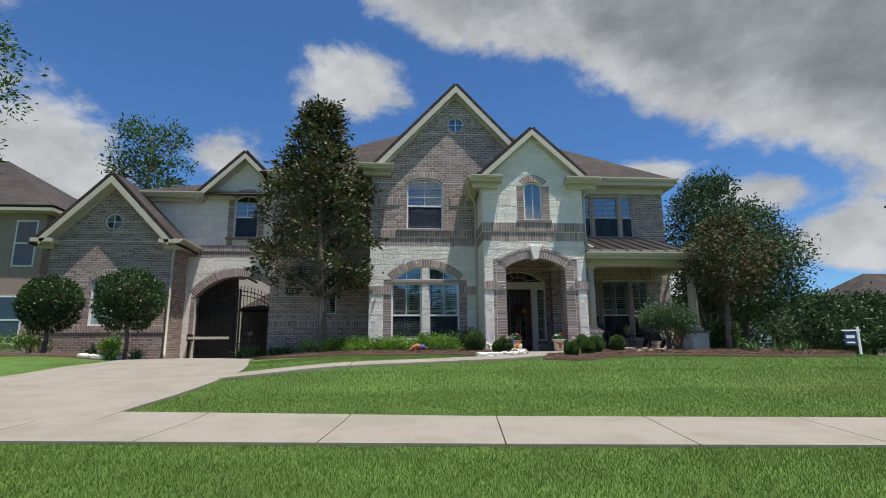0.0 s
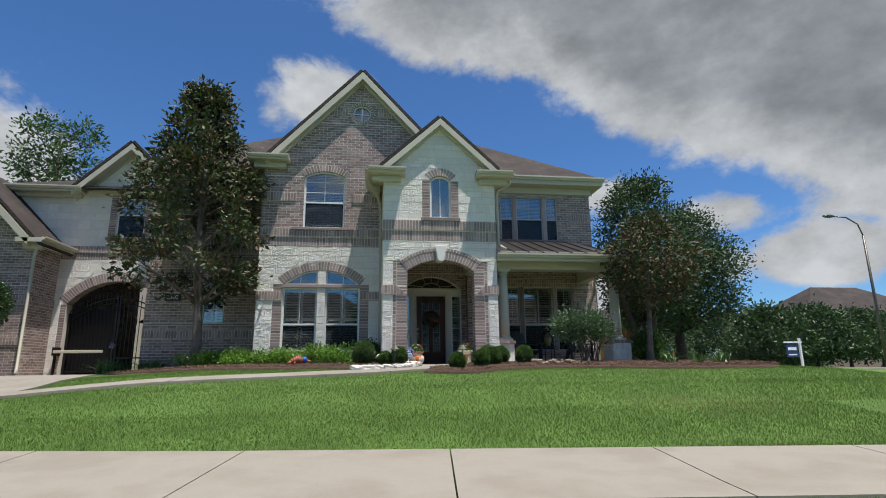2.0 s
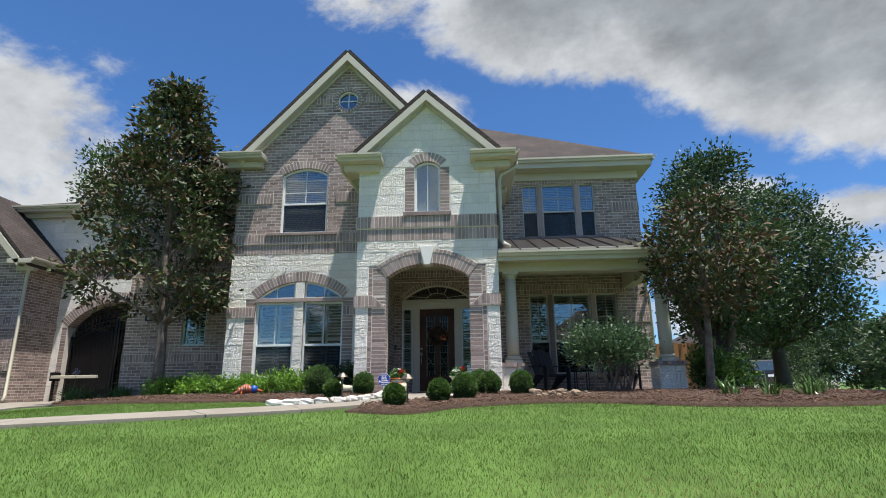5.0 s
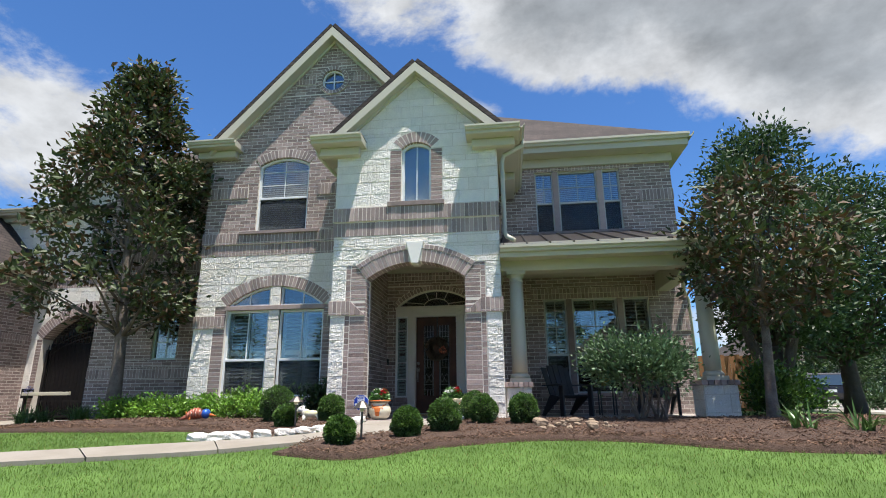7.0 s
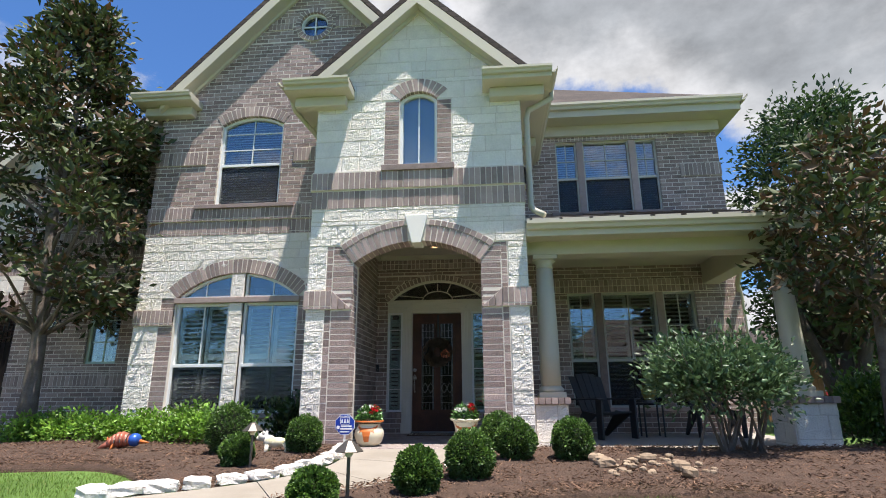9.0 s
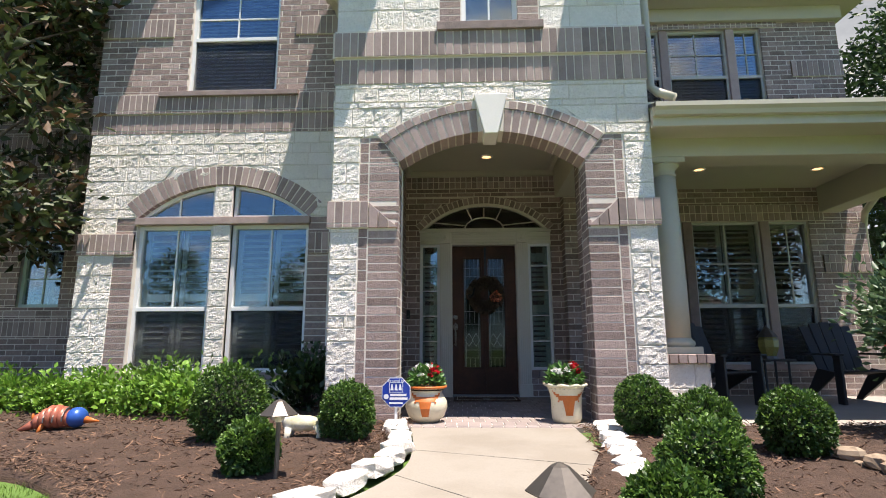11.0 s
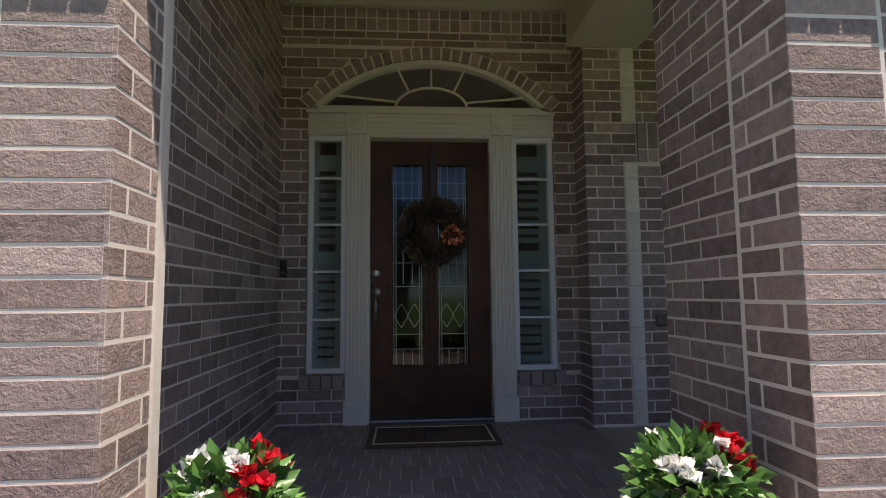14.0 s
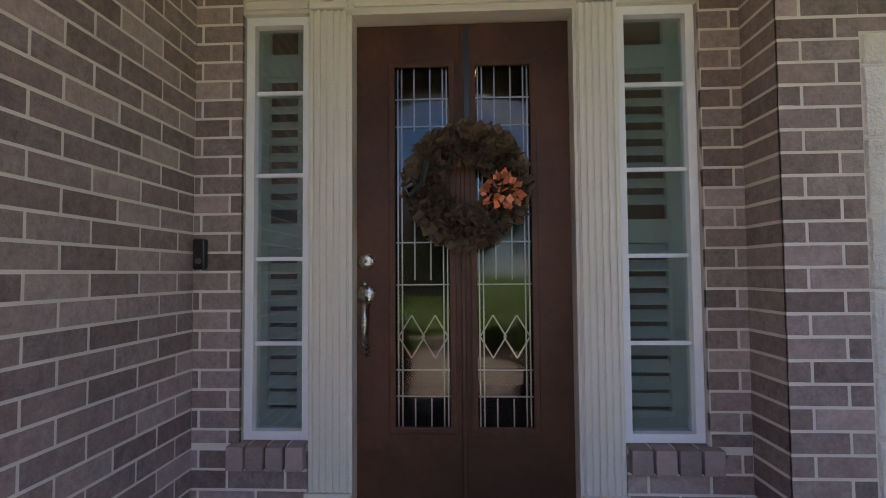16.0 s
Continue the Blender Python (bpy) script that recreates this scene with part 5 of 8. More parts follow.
porch = structure("floor_porch", Mesh().box(5.02, 9.35, 15.42, 18.3, 0.7, FLOOR - 0.004), PAINTGREY, "grey porch floor slab with a brick edge", 0.006, category="floor")
edge = Mesh()
x = 5.05
while x < 9.3:
    chamfered(edge, x + 0.005, x + 0.095, x + 0.005, x + 0.095, FLOOR - 0.13, FLOOR - 0.004, 0, 0.09, 0.004)
    x += 0.1
edge.v = [(a, b + 15.33, c) for a, b, c in edge.v]
part("porch_edge", edge, PAVER, porch, "rowlock brick edge")
structure("floor_porch_passage", Mesh().box(5.06, 5.6, 16.3, 18.0, 0.75, FLOOR - 0.006), PAVER, "brick floor between entry and porch", category="floor")


def pedestal(name, x0, x1, y0, y1, seed):
    c = core(name, region(x0, x1), 0.85, 1.55, y1 - y0, front_at(y0), label="square limestone pedestal with a brick cap")
    stones(c, region(x0, x1), 0.85, 1.55, 0.022, 0.2, 0.3, 0.2, 0.4, seed=seed)
    for sgn, xx in ((1, x1), (-1, x0)):
        side = core("wall_pedestal_side", region(y0 + 0.01, y1) if sgn > 0 else region(-y1, -y0 - 0.01), 0.85, 1.55, 0.03, pose(xx, 0, 0, 0, 0, 90 * sgn), label="limestone pedestal side", inset=0.002)
        stones(side, region(y0, y1) if sgn > 0 else region(-y1, -y0), 0.85, 1.55, 0.022, 0.2, 0.3, 0.2, 0.4, seed=seed + 5 + sgn)
    cap = Mesh()
    n = 6
    for i in range(n):
        a, b = x0 - 0.04 + (x1 - x0 + 0.08) * i / n, x0 - 0.04 + (x1 - x0 + 0.08) * (i + 1) / n
        cap.box(a + 0.004, b - 0.004, y0 - 0.05, y1 + 0.02, 1.55, 1.63)
    part("brick_cap", cap, BAND, c, "brown brick cap", bevel=0.005)


pedestal("wall_pedestal_one", 5.50, 5.92, 15.58, 16.14, 51)
pedestal("wall_pedestal_two", 8.70, 9.22, 15.58, 16.14, 53)


def column(x, y):
    e = thing("porch_column", x, y, 1.63, "tapered cream porch column on a square base", "column", "porch columns")
    part("plinth", Mesh().box(x - 0.18, x + 0.18, y - 0.18, y + 0.18, 1.63, 1.70), CREAM, e, bevel=0.006)
    part("base_ring", Mesh().lathe(x, y, [(0.16, 1.70), (0.172, 1.72), (0.172, 1.745), (0.15, 1.765), (0.14, 1.78)]), CREAM, e, smooth=True)
    part("shaft", Mesh().lathe(x, y, [(0.138, 1.775), (0.138, 2.2), (0.132, 2.7), (0.118, 3.42)], 28), CREAM, e, smooth=True)
    part("capital", Mesh().lathe(x, y, [(0.118, 3.42), (0.13, 3.435), (0.118, 3.45), (0.118, 3.49), (0.15, 3.52), (0.16, 3.54)]), CREAM, e, smooth=True)
    part("abacus", Mesh().box(x - 0.17, x + 0.17, y - 0.17, y + 0.17, 3.54, 3.595), CREAM, e, bevel=0.006)


column(5.75, 15.87)
column(8.98, 15.87)
pr = tagged(new("roof_porch"), "dark standing-seam metal porch roof", "roof", "", "structure")
slope = Mesh()
slab3(slope, [(5.48, 15.26, 3.97), (9.2, 15.26, 3.97), (8.7, 18.14, 5.0), (5.48, 18.14, 5.0)], 0.03)
part("metal_slope", slope, METALROOF, pr)
hip = Mesh()
slab3(hip, [(9.2, 15.26, 3.97), (9.2, 18.9, 3.97), (8.7, 18.14, 5.0)], 0.03)
part("metal_slope", hip, METALROOF, pr)
for i in range(9):
    x = 5.55 + i * 0.41
    t = min(max((9.2 - x) / 0.5, 0.0), 1.0) if x > 8.7 else 1.0
    part("standing_seam", Mesh().tube([(x, 15.27, 3.993), (x, 15.27 + 2.86 * t, 3.993 + 1.03 * t)], 0.016, 5), METALROOF, pr)
part("fascia_board", Mesh().box(5.48, 9.2, 15.31, 15.38, 3.76, 3.95), CREAM, pr, bevel=0.01)
part("fascia_board", Mesh().box(9.12, 9.2, 15.38, 18.6, 3.76, 3.95), CREAM, pr, bevel=0.01)
part("porch_beam", Mesh().box(5.48, 9.12, 15.70, 16.04, 3.595, 3.98), CREAM, pr, bevel=0.012)
part("beam_moulding", Mesh().box(5.48, 9.15, 15.66, 16.08, 3.84, 3.98), CREAM, pr, bevel=0.015)
part("porch_beam", Mesh().box(8.82, 9.115, 16.04, 18.14, 3.595, 3.98), CREAM, pr, bevel=0.012)
part("porch_soffit", Mesh().box(5.48, 9.14, 15.34, 15.72, 3.79, 3.83), CREAM, pr)
part("porch_soffit", Mesh().box(9.09, 9.14, 15.72, 18.2, 3.79, 3.83), CREAM, pr)
gutter_run(pr, (5.48, 15.31, 3.96), (9.28, 15.31, 3.96), (0, -1, 0), 0.11)
gutter_run(pr, (9.2, 15.2, 3.96), (9.2, 18.6, 3.96), (1, 0, 0), 0.09)


def downspout(pts, label, w=0.045):
    e = thing("downspout", *pts[-1], label, "downspout")
    part("pipe", Mesh().tube(pts, w, 8), CREAM, e, smooth=True)
    return e


downspout([(5.98, 15.6, 6.16), (5.98, 15.62, 6.05), (5.62, 15.6, 5.85), (5.58, 15.58, 5.7), (5.58, 15.58, 4.3), (5.62, 15.5, 4.2), (5.75, 15.42, 4.1)], "cream downspout on the tower running to the porch roof")
downspout([(1.93, 15.5, 6.16), (1.95, 15.6, 6.05), (2.26, 16.3, 5.75), (2.34, 16.6, 5.55), (2.36, 16.66, 4.0), (2.36, 16.66, 1.0)], "cream downspout in the corner by the tower", 0.04)
downspout([(-7.55, 18.25, 4.72), (-7.7, 18.3, 4.5), (-7.74, 18.32, 4.3), (-7.74, 18.32, 1.05), (-7.68, 18.2, 0.93)], "cream downspout on the garage corner")
downspout([(9.25, 17.5, 3.82), (9.25, 17.6, 3.7), (9.36, 18.0, 3.56), (9.5, 18.25, 3.4), (9.5, 18.3, 1.0)], "white downspout at the end of the porch")


dp = thing("drain_pipe", 2.36, 16.58, 0.93, "black corrugated drain pipe at the foot of a downspout", "pipe")
part("ribbed_hose", Mesh().lathe(2.34, 16.56, [(0.052 if k % 2 else 0.044, 0.95 + 0.018 * k) for k in range(22)], 14), IRON, dp)
part("outlet_bend", Mesh().tube([(2.34, 16.56, 0.99), (2.35, 16.5, 0.955), (2.36, 16.4, 0.95)], 0.05, 10), IRON, dp, smooth=True)

# ---- front door ----
DOORWOOD = material("dark_wood", (0.068, 0.027, 0.015), 0.5, var=0.3, scale=2, fine=30, bump=0.1, color2=(0.095, 0.038, 0.020), spec=0.3)
CAME = material("lead_came", (0.22, 0.22, 0.22), 0.35, metal=0.8, var=0.1, bump=0.0)
BRASS = material("satin_nickel", (0.42, 0.39, 0.34), 0.28, metal=1.0, var=0.1, bump=0.03)
BLACK = material("black_plastic", (0.012, 0.012, 0.013), 0.35, var=0.1, bump=0.02)
D0, D1, DZ0, DZ1, DFY = 3.51, 4.42, 1.06, 3.14, 18.10


def fluted(owner, x0, x1, y, z0, z1, name="pilaster"):
    me = Mesh()
    me.box(x0, x1, y, y + 0.08, z0, z1)
    n = 6
    w = (x1 - x0) / n
    for i in range(n):
        me.box(x0 + w * (i + 0.22), x0 + w * (i + 0.78), y - 0.012, y, z0 + 0.17, z1)
    me.box(x0 - 0.01, x1 + 0.01, y - 0.022, y, z0, z0 + 0.17)
    part(name, me, TRIMW, owner, "cream fluted pilaster", bevel=0.003)


casing = tagged(new("trim_door_surround"), "cream fluted door surround with corner rosettes", "door trim", "", "structure")
fluted(casing, 3.335, 3.50, 17.99, FLOOR, 3.16)
fluted(casing, 4.43, 4.595, 17.99, FLOOR, 3.16)
hd = Mesh().box(3.05, 4.92, 18.0, 18.1, 3.16, 3.33)
for i in range(4):
    hd.box(3.52, 4.41, 17.988, 18.0, 3.175 + i * 0.04, 3.2 + i * 0.04)
    hd.box(3.06, 3.33, 17.988, 18.0, 3.175 + i * 0.04, 3.2 + i * 0.04)
    hd.box(4.60, 4.91, 17.988, 18.0, 3.175 + i * 0.04, 3.2 + i * 0.04)
hd.box(3.04, 4.93, 17.97, 18.0, 3.325, 3.352)
part("door_header", hd, TRIMW, casing, bevel=0.003)
for x in (3.417, 4.512):
    part("rosette_block", Mesh().box(x - 0.078, x + 0.078, 17.972, 18.05, 3.165, 3.325), TRIMW, casing, bevel=0.006)
    me = Mesh().lathe(0, 0, [(0.055, 0), (0.055, 0.01), (0.042, 0.006), (0.03, 0.006), (0.022, 0.014), (0.0, 0.016)], 20)
    me.v = [(x + a, 17.972 - c, 3.245 + b) for a, b, c in me.v]
    part("rosette", me, TRIMW, casing, smooth=True)
part("door_stop", Mesh().box(3.50, 3.512, 18.0, 18.12, FLOOR, 3.16).box(4.418, 4.43, 18.0, 18.12, FLOOR, 3.16).box(3.5, 4.43, 18.0, 18.12, 3.145, 3.165), TRIMW, casing)
part("threshold", Mesh().box(3.48, 4.45, 17.97, 18.16, FLOOR + 0.002, 1.06), CAME, casing, "worn metal threshold", bevel=0.008)

door = thing("front_door", 3.965, 18.1, 1.06, "dark stained wooden front door with leaded glass panels", "door", kind="structure")
dd = Mesh()
G0, G1, H0, H1 = 3.67, 3.915, 4.015, 4.26
LZ0, LZ1 = 1.42, 2.96
y0, y1 = DFY, DFY + 0.045
for q in ((D0, G0, DZ0, DZ1), (G1, H0, DZ0, DZ1), (H1, D1, DZ0, DZ1), (G0, G1, DZ0, LZ0), (G0, G1, LZ1, DZ1), (H0, H1, DZ0, LZ0), (H0, H1, LZ1, DZ1)):
    dd.box(q[0], q[1], y0, y1, q[2], q[3])
part("slab", dd, DOORWOOD, door)
part("centre_stile", Mesh().box(3.955, 3.975, y0 - 0.012, y0, DZ0 + 0.02, DZ1 - 0.02), DOORWOOD, door, bevel=0.004)
for a, b in ((G0, G1), (H0, H1)):
    me = Mesh()
    frame_ring(me, [(a - 0.02, LZ0 - 0.02), (b + 0.02, LZ0 - 0.02), (b + 0.02, LZ1 + 0.02), (a - 0.02, LZ1 + 0.02)], 0.028, y0 - 0.014, y0 + 0.005)
    part("glass_bead", me, DOORWOOD, door, bevel=0.004)
    p = part("glass_panel", Mesh().box(a, b, y0 + 0.018, y0 + 0.022, LZ0, LZ1), DOORGLASS, door, "bevelled leaded glass")
    p.visible_shadow = False
    c, w = (a + b) / 2, b - a
    cm = Mesh()
    s = 0.004

    def line(x0, z0, x1, z1):
        cm.tube([(x0, y0 + 0.014, z0), (x1, y0 + 0.014, z1)], s, 4)
    for k in (0.07, 0.14, 0.86, 0.93):
        line(a + w * k, LZ0, a + w * k, LZ1)
    for k in (0.36, 0.64):
        line(a + w * k, LZ0, a + w * k, LZ0 + 0.12)
        line(a + w * k, LZ1 - 0.28, a + w * k, LZ1)
        line(a + w * k, LZ0 + 0.62, a + w * k, LZ0 + 0.95)
    for z in (LZ0 + 0.13, LZ0 + 0.24, LZ1 - 0.14, LZ1 - 0.26, LZ0 + 0.6, LZ0 + 0.78):
        line(a, z, b, z)
    for ct, hw, hh in ((LZ0 + 0.38, 0.055, 0.09), (LZ1 - 0.42, 0.06, 0.11)):
        for dx in (-0.05, 0.05) if ct < 2.2 else (0,):
            for sx in (-1, 1):
                for sz in (-1, 1):
                    line(c + dx + sx * hw, ct, c + dx, ct + sz * hh)
    part("lead_lines", cm, CAME, door)
me = Mesh().lathe(0, 0, [(0.034, 0), (0.034, 0.012), (0.026, 0.02), (0.014, 0.022), (0.0, 0.022)], 20)
me.v = [(3.555 + a, y0 - c, 2.12 + b) for a, b, c in me.v]
part("deadbolt", me, BRASS, door, "brushed metal deadbolt", smooth=True)
hs = Mesh().lathe(0, 0, [(0.036, 0), (0.036, 0.01), (0.022, 0.018), (0.0, 0.02)], 20)
hs.v = [(3.555 + a, y0 - c, 1.98 + b * 1.35) for a, b, c in hs.v]
hs.tube([(3.555, y0 - 0.01, 1.97), (3.555, y0 - 0.055, 1.94), (3.555, y0 - 0.06, 1.85), (3.555, y0 - 0.05, 1.78), (3.555, y0 - 0.015, 1.735), (3.555, y0, 1.735)], [0.01, 0.01, 0.013, 0.011, 0.01, 0.018], 8)
hs.tube([(3.555, y0 - 0.01, 2.01), (3.555, y0 - 0.05, 2.03)], [0.014, 0.009], 8)
part("door_handle", hs, BRASS, door, "brushed metal grip handle", smooth=True)
# added hall box; near-black walls paint in the dimness behind the door
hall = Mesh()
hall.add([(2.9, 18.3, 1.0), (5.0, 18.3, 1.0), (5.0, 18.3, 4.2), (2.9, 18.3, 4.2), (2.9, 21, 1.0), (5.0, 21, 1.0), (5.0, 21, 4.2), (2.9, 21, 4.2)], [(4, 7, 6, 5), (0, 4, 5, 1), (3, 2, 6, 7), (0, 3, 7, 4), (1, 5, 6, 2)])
structure("room_hall", hall, ROOM, "hall box behind the front door, coloured near black for its shade", category="room")


def sidelight(name, x0, x1):
    z0, z1 = 1.39, 3.16
    me = Mesh()
    frame_ring(me, outline(x0, x1, z0, z1), 0.035, 18.03, 18.1)
    win = structure(name, me, WINDOWW, "narrow sidelight with green shutters behind", category="window")
    bars = Mesh()
    for i in range(1, 5):
        z = z0 + (z1 - z0) * (i / 5 + 0.02)
        bars.box(x0 + 0.03, x1 - 0.03, 18.055, 18.07, z - 0.008, z + 0.008)
    part("glazing_bars", bars, WINDOWW, win)
    p = part("pane", Mesh().box(x0 + 0.02, x1 - 0.02, 18.072, 18.076, z0 + 0.02, z1 - 0.02), GLASS, win, "clear glass")
    p.visible_shadow = False
    sh = Mesh().box(x0, x0 + 0.06, 18.13, 18.16, z0, z1).box(x1 - 0.09, x1, 18.13, 18.16, z0, z1)
    for zz in (z0, z0 + 0.8, z1 - 0.22):
        sh.box(x0 + 0.06, x1 - 0.09, 18.13, 18.16, zz, zz + 0.1)
    s = part("shutter", sh, SASH, win, "grey-green interior shutter")
    sl = Mesh()
    z = z0 + 0.12
    while z < z1 - 0.25:
        if abs(z - z0 - 0.85) > 0.08:
            sl.add([(x0 + 0.06, 18.12, z), (x1 - 0.09, 18.12, z), (x1 - 0.09, 18.16, z + 0.04), (x0 + 0.06, 18.16, z + 0.04), (x0 + 0.06, 18.12, z + 0.008), (x1 - 0.09, 18.12, z + 0.008), (x1 - 0.09, 18.16, z + 0.048), (x0 + 0.06, 18.16, z + 0.048)],
                   [(0, 3, 2, 1), (4, 5, 6, 7), (0, 1, 5, 4), (3, 7, 6, 2)])
        z += 0.07
    part("louvre_slats", sl, SASH, s)


sidelight("window_sidelight_left", 3.055, 3.333)
sidelight("window_sidelight_right", 4.597, 4.915)
# fan light
fo = outline(3.06, 4.90, 3.355, 3.361, 0.398, 20)
me = Mesh()
frame_ring(me, [p for i, p in enumerate(fo)], 0.034, 18.0, 18.09)
fan = structure("window_fanlight", me, TRIMW, "arched fanlight above the front door", category="window")
p = part("pane", Mesh().prism(fo, 18.06, 18.064), GLASS, fan, "dark glass")
p.visible_shadow = False
fb = Mesh()
c0, z0 = 3.98, 3.385
arcp = [(c0 + 0.28 * math.cos(a), 18.045, z0 + 0.17 * math.sin(a)) for a in [math.pi * i / 12 for i in range(13)]]
fb.tube(arcp, 0.01, 6)
for a in (18, 52, 90, 128, 162):
    t = radians(a)
    rr = {18: 0.78, 52: 0.44, 90: 0.32, 128: 0.44, 162: 0.78}[a]
    fb.tube([(c0 + 0.28 * math.cos(t), 18.045, z0 + 0.17 * math.sin(t)), (c0 + rr * math.cos(t), 18.045, z0 + rr * math.sin(t) * (0.42 if a in (18, 162) else 0.98))], 0.009, 6)
part("glazing_bars", fb, TRIMW, fan)

# ---- plants ----
nrng = np.random.default_rng(5)


def leaf_mat(name, c1, c2, rough=0.45, trans=0.25, var=0.18):
    return material(name, c1, rough, var=var, scale=3, fine=30, bump=0.0, island=0.35, color2=c2, translucent=trans)


BOX_G = leaf_mat("boxwood_leaf", (0.055, 0.120, 0.022), (0.030, 0.075, 0.014))
BOX_T = leaf_mat("boxwood_tip", (0.12, 0.22, 0.035), (0.08, 0.16, 0.025))
LIME_G = leaf_mat("fresh_leaf", (0.23, 0.41, 0.055), (0.14, 0.29, 0.04), trans=0.35)
DARK_G = leaf_mat("dark_leaf", (0.030, 0.062, 0.018), (0.045, 0.085, 0.022), 0.3)
SAGE_G = leaf_mat("sage_leaf", (0.10, 0.17, 0.075), (0.065, 0.12, 0.05))
MAG_G = leaf_mat("magnolia_leaf", (0.052, 0.076, 0.022), (0.066, 0.088, 0.027), 0.55, 0.15)
MAG_B = leaf_mat("magnolia_underside", (0.125, 0.070, 0.032), (0.085, 0.052, 0.026), 0.7, 0.12)
OAK_G = leaf_mat("oak_leaf", (0.050, 0.095, 0.030), (0.034, 0.070, 0.022), 0.5, 0.25)
PINE_G = leaf_mat("tall_tree_leaf", (0.05, 0.10, 0.025), (0.07, 0.13, 0.03), 0.5, 0.3)
VINCA_G = leaf_mat("periwinkle_leaf", (0.11, 0.245, 0.055), (0.07, 0.17, 0.04), 0.4, 0.25)
STRAP_G = leaf_mat("strap_leaf", (0.06, 0.13, 0.03), (0.10, 0.19, 0.045), 0.35, 0.2)
BARK = material("bark", (0.20, 0.165, 0.135), 0.95, var=0.35, scale=6, fine=40, bump=0.9, bump_dist=0.02, color2=(0.11, 0.085, 0.07))
BARK_D = material("dark_bark", (0.075, 0.060, 0.05), 0.95, var=0.35, scale=6, fine=40, bump=0.9, bump_dist=0.02)
PETAL_W = leaf_mat("white_petal", (0.82, 0.80, 0.76), (0.74, 0.74, 0.70), 0.6, 0.2, 0.05)
PETAL_R = leaf_mat("red_petal", (0.62, 0.012, 0.022), (0.45, 0.008, 0.02), 0.5, 0.2, 0.1)
# near-black green that paints the shade deep inside clipped foliage
SHADE_CORE = material("twig_core", (0.020, 0.028, 0.010), 0.95, var=0.3, scale=20, bump=0.5)


def unit(v):
    return v / np.maximum(np.linalg.norm(v, axis=1, keepdims=True), 1e-9)


def leaf_mesh(name, pts, out, size, mat, aspect=0.5, spread=0.7, curl=0.15, vary=0.35):
    """Many small pointed leaves, each four corners folded along its rib. out: the way they grow."""
    n = len(pts)
    d = unit(out + spread * nrng.normal(size=(n, 3)))
    s = unit(np.cross(d, nrng.normal(size=(n, 3))))
    nrm = np.cross(d, s)
    L = size * (1 + vary * nrng.uniform(-1, 1, (n, 1)))
    W = L * aspect * 0.5
    v = np.empty((n, 4, 3))
    v[:, 0] = pts
    v[:, 1] = pts + d * L * 0.5 + s * W + nrm * L * curl
    v[:, 2] = pts + d * L
    v[:, 3] = pts + d * L * 0.5 - s * W + nrm * L * curl
    tri = np.arange(n)[:, None] * 4 + np.array([[0, 1, 2, 0, 2, 3]])
    me = bpy.data.meshes.new(name)
    me.vertices.add(n * 4)
    me.vertices.foreach_set("co", v.reshape(-1).astype(np.float32))
    me.loops.add(n * 6)
    me.loops.foreach_set("vertex_index", tri.reshape(-1).astype(np.int32))
    me.polygons.add(n * 2)
    me.polygons.foreach_set("loop_start", np.arange(0, n * 6, 3, dtype=np.int32))
    me.update(calc_edges=True)
    me.materials.append(mat)
    return me


def leaf_part(name, parent, *a, **k):
    label = k.pop("label", "")
    ob = part(name, leaf_mesh(name, *a, **k), None, parent, label)
    return tagged(ob, kind="stuff")


def blob_points(n, c, r, squash=(1, 1, 1), shell=0.75, lumps=0.12, seed=0, low=-0.95):
    """Points near the skin of an uneven ball."""
    g = np.random.default_rng(seed)
    d = unit(g.normal(size=(int(n * 1.5), 3)))
    d = d[d[:, 2] > low][:n]
    k = np.array([noise.noise(Vector(q) * 2.2 + Vector((seed, 0, 0))) + 0.5 * noise.noise(Vector(q) * 5 + Vector((0, seed, 0))) for q in d])
    rad = r * (1 + lumps * k) * (shell + (1 - shell) * g.random(len(d)) ** 0.5)
    p = np.array(c) + d * rad[:, None] * np.array(squash)
    return p, d


def lump(name, c, r, squash, mat, parent, lumps=0.12, seed=0, scale=0.82):
    me = Mesh()
    nu, nv = 16, 10
    for j in range(nv + 1):
        th = math.pi * j / nv
        for i in range(nu):
            ph = 2 * math.pi * i / nu
            q = Vector((math.sin(th) * math.cos(ph), math.sin(th) * math.sin(ph), math.cos(th)))
            k = 1 + lumps * (noise.noise(q * 2.2 + Vector((seed, 0, 0))) + 0.5 * noise.noise(q * 5 + Vector((0, seed, 0))))
            me.v.append(tuple(Vector(c) + Vector((q.x * squash[0], q.y * squash[1], q.z * squash[2])) * r * k * scale))
    for j in range(nv):
        for i in range(nu):
            a, b = j * nu + i, j * nu + (i + 1) % nu
            me.f.append((a, b, b + nu, a + nu)[::-1])
    return part(name, me, mat, parent, smooth=True)


def stems(parent, x, y, z, h, r, n, mat, seed, thick=0.008, name="stem_frame"):
    g = random.Random(seed)
    me = Mesh()
    for i in range(n):
        a = g.uniform(0, 6.28)
        q = r * g.uniform(0.2, 0.8)
        me.tube([(x + 0.04 * math.cos(a), y + 0.04 * math.sin(a), z - 0.05), (x + q * 0.4 * math.cos(a), y + q * 0.4 * math.sin(a), z + h * 0.45), (x + q * math.cos(a), y + q * math.sin(a), z + h * g.uniform(0.7, 0.95))], [thick, thick * 0.8, thick * 0.4], 5)
    part(name, me, mat, parent)


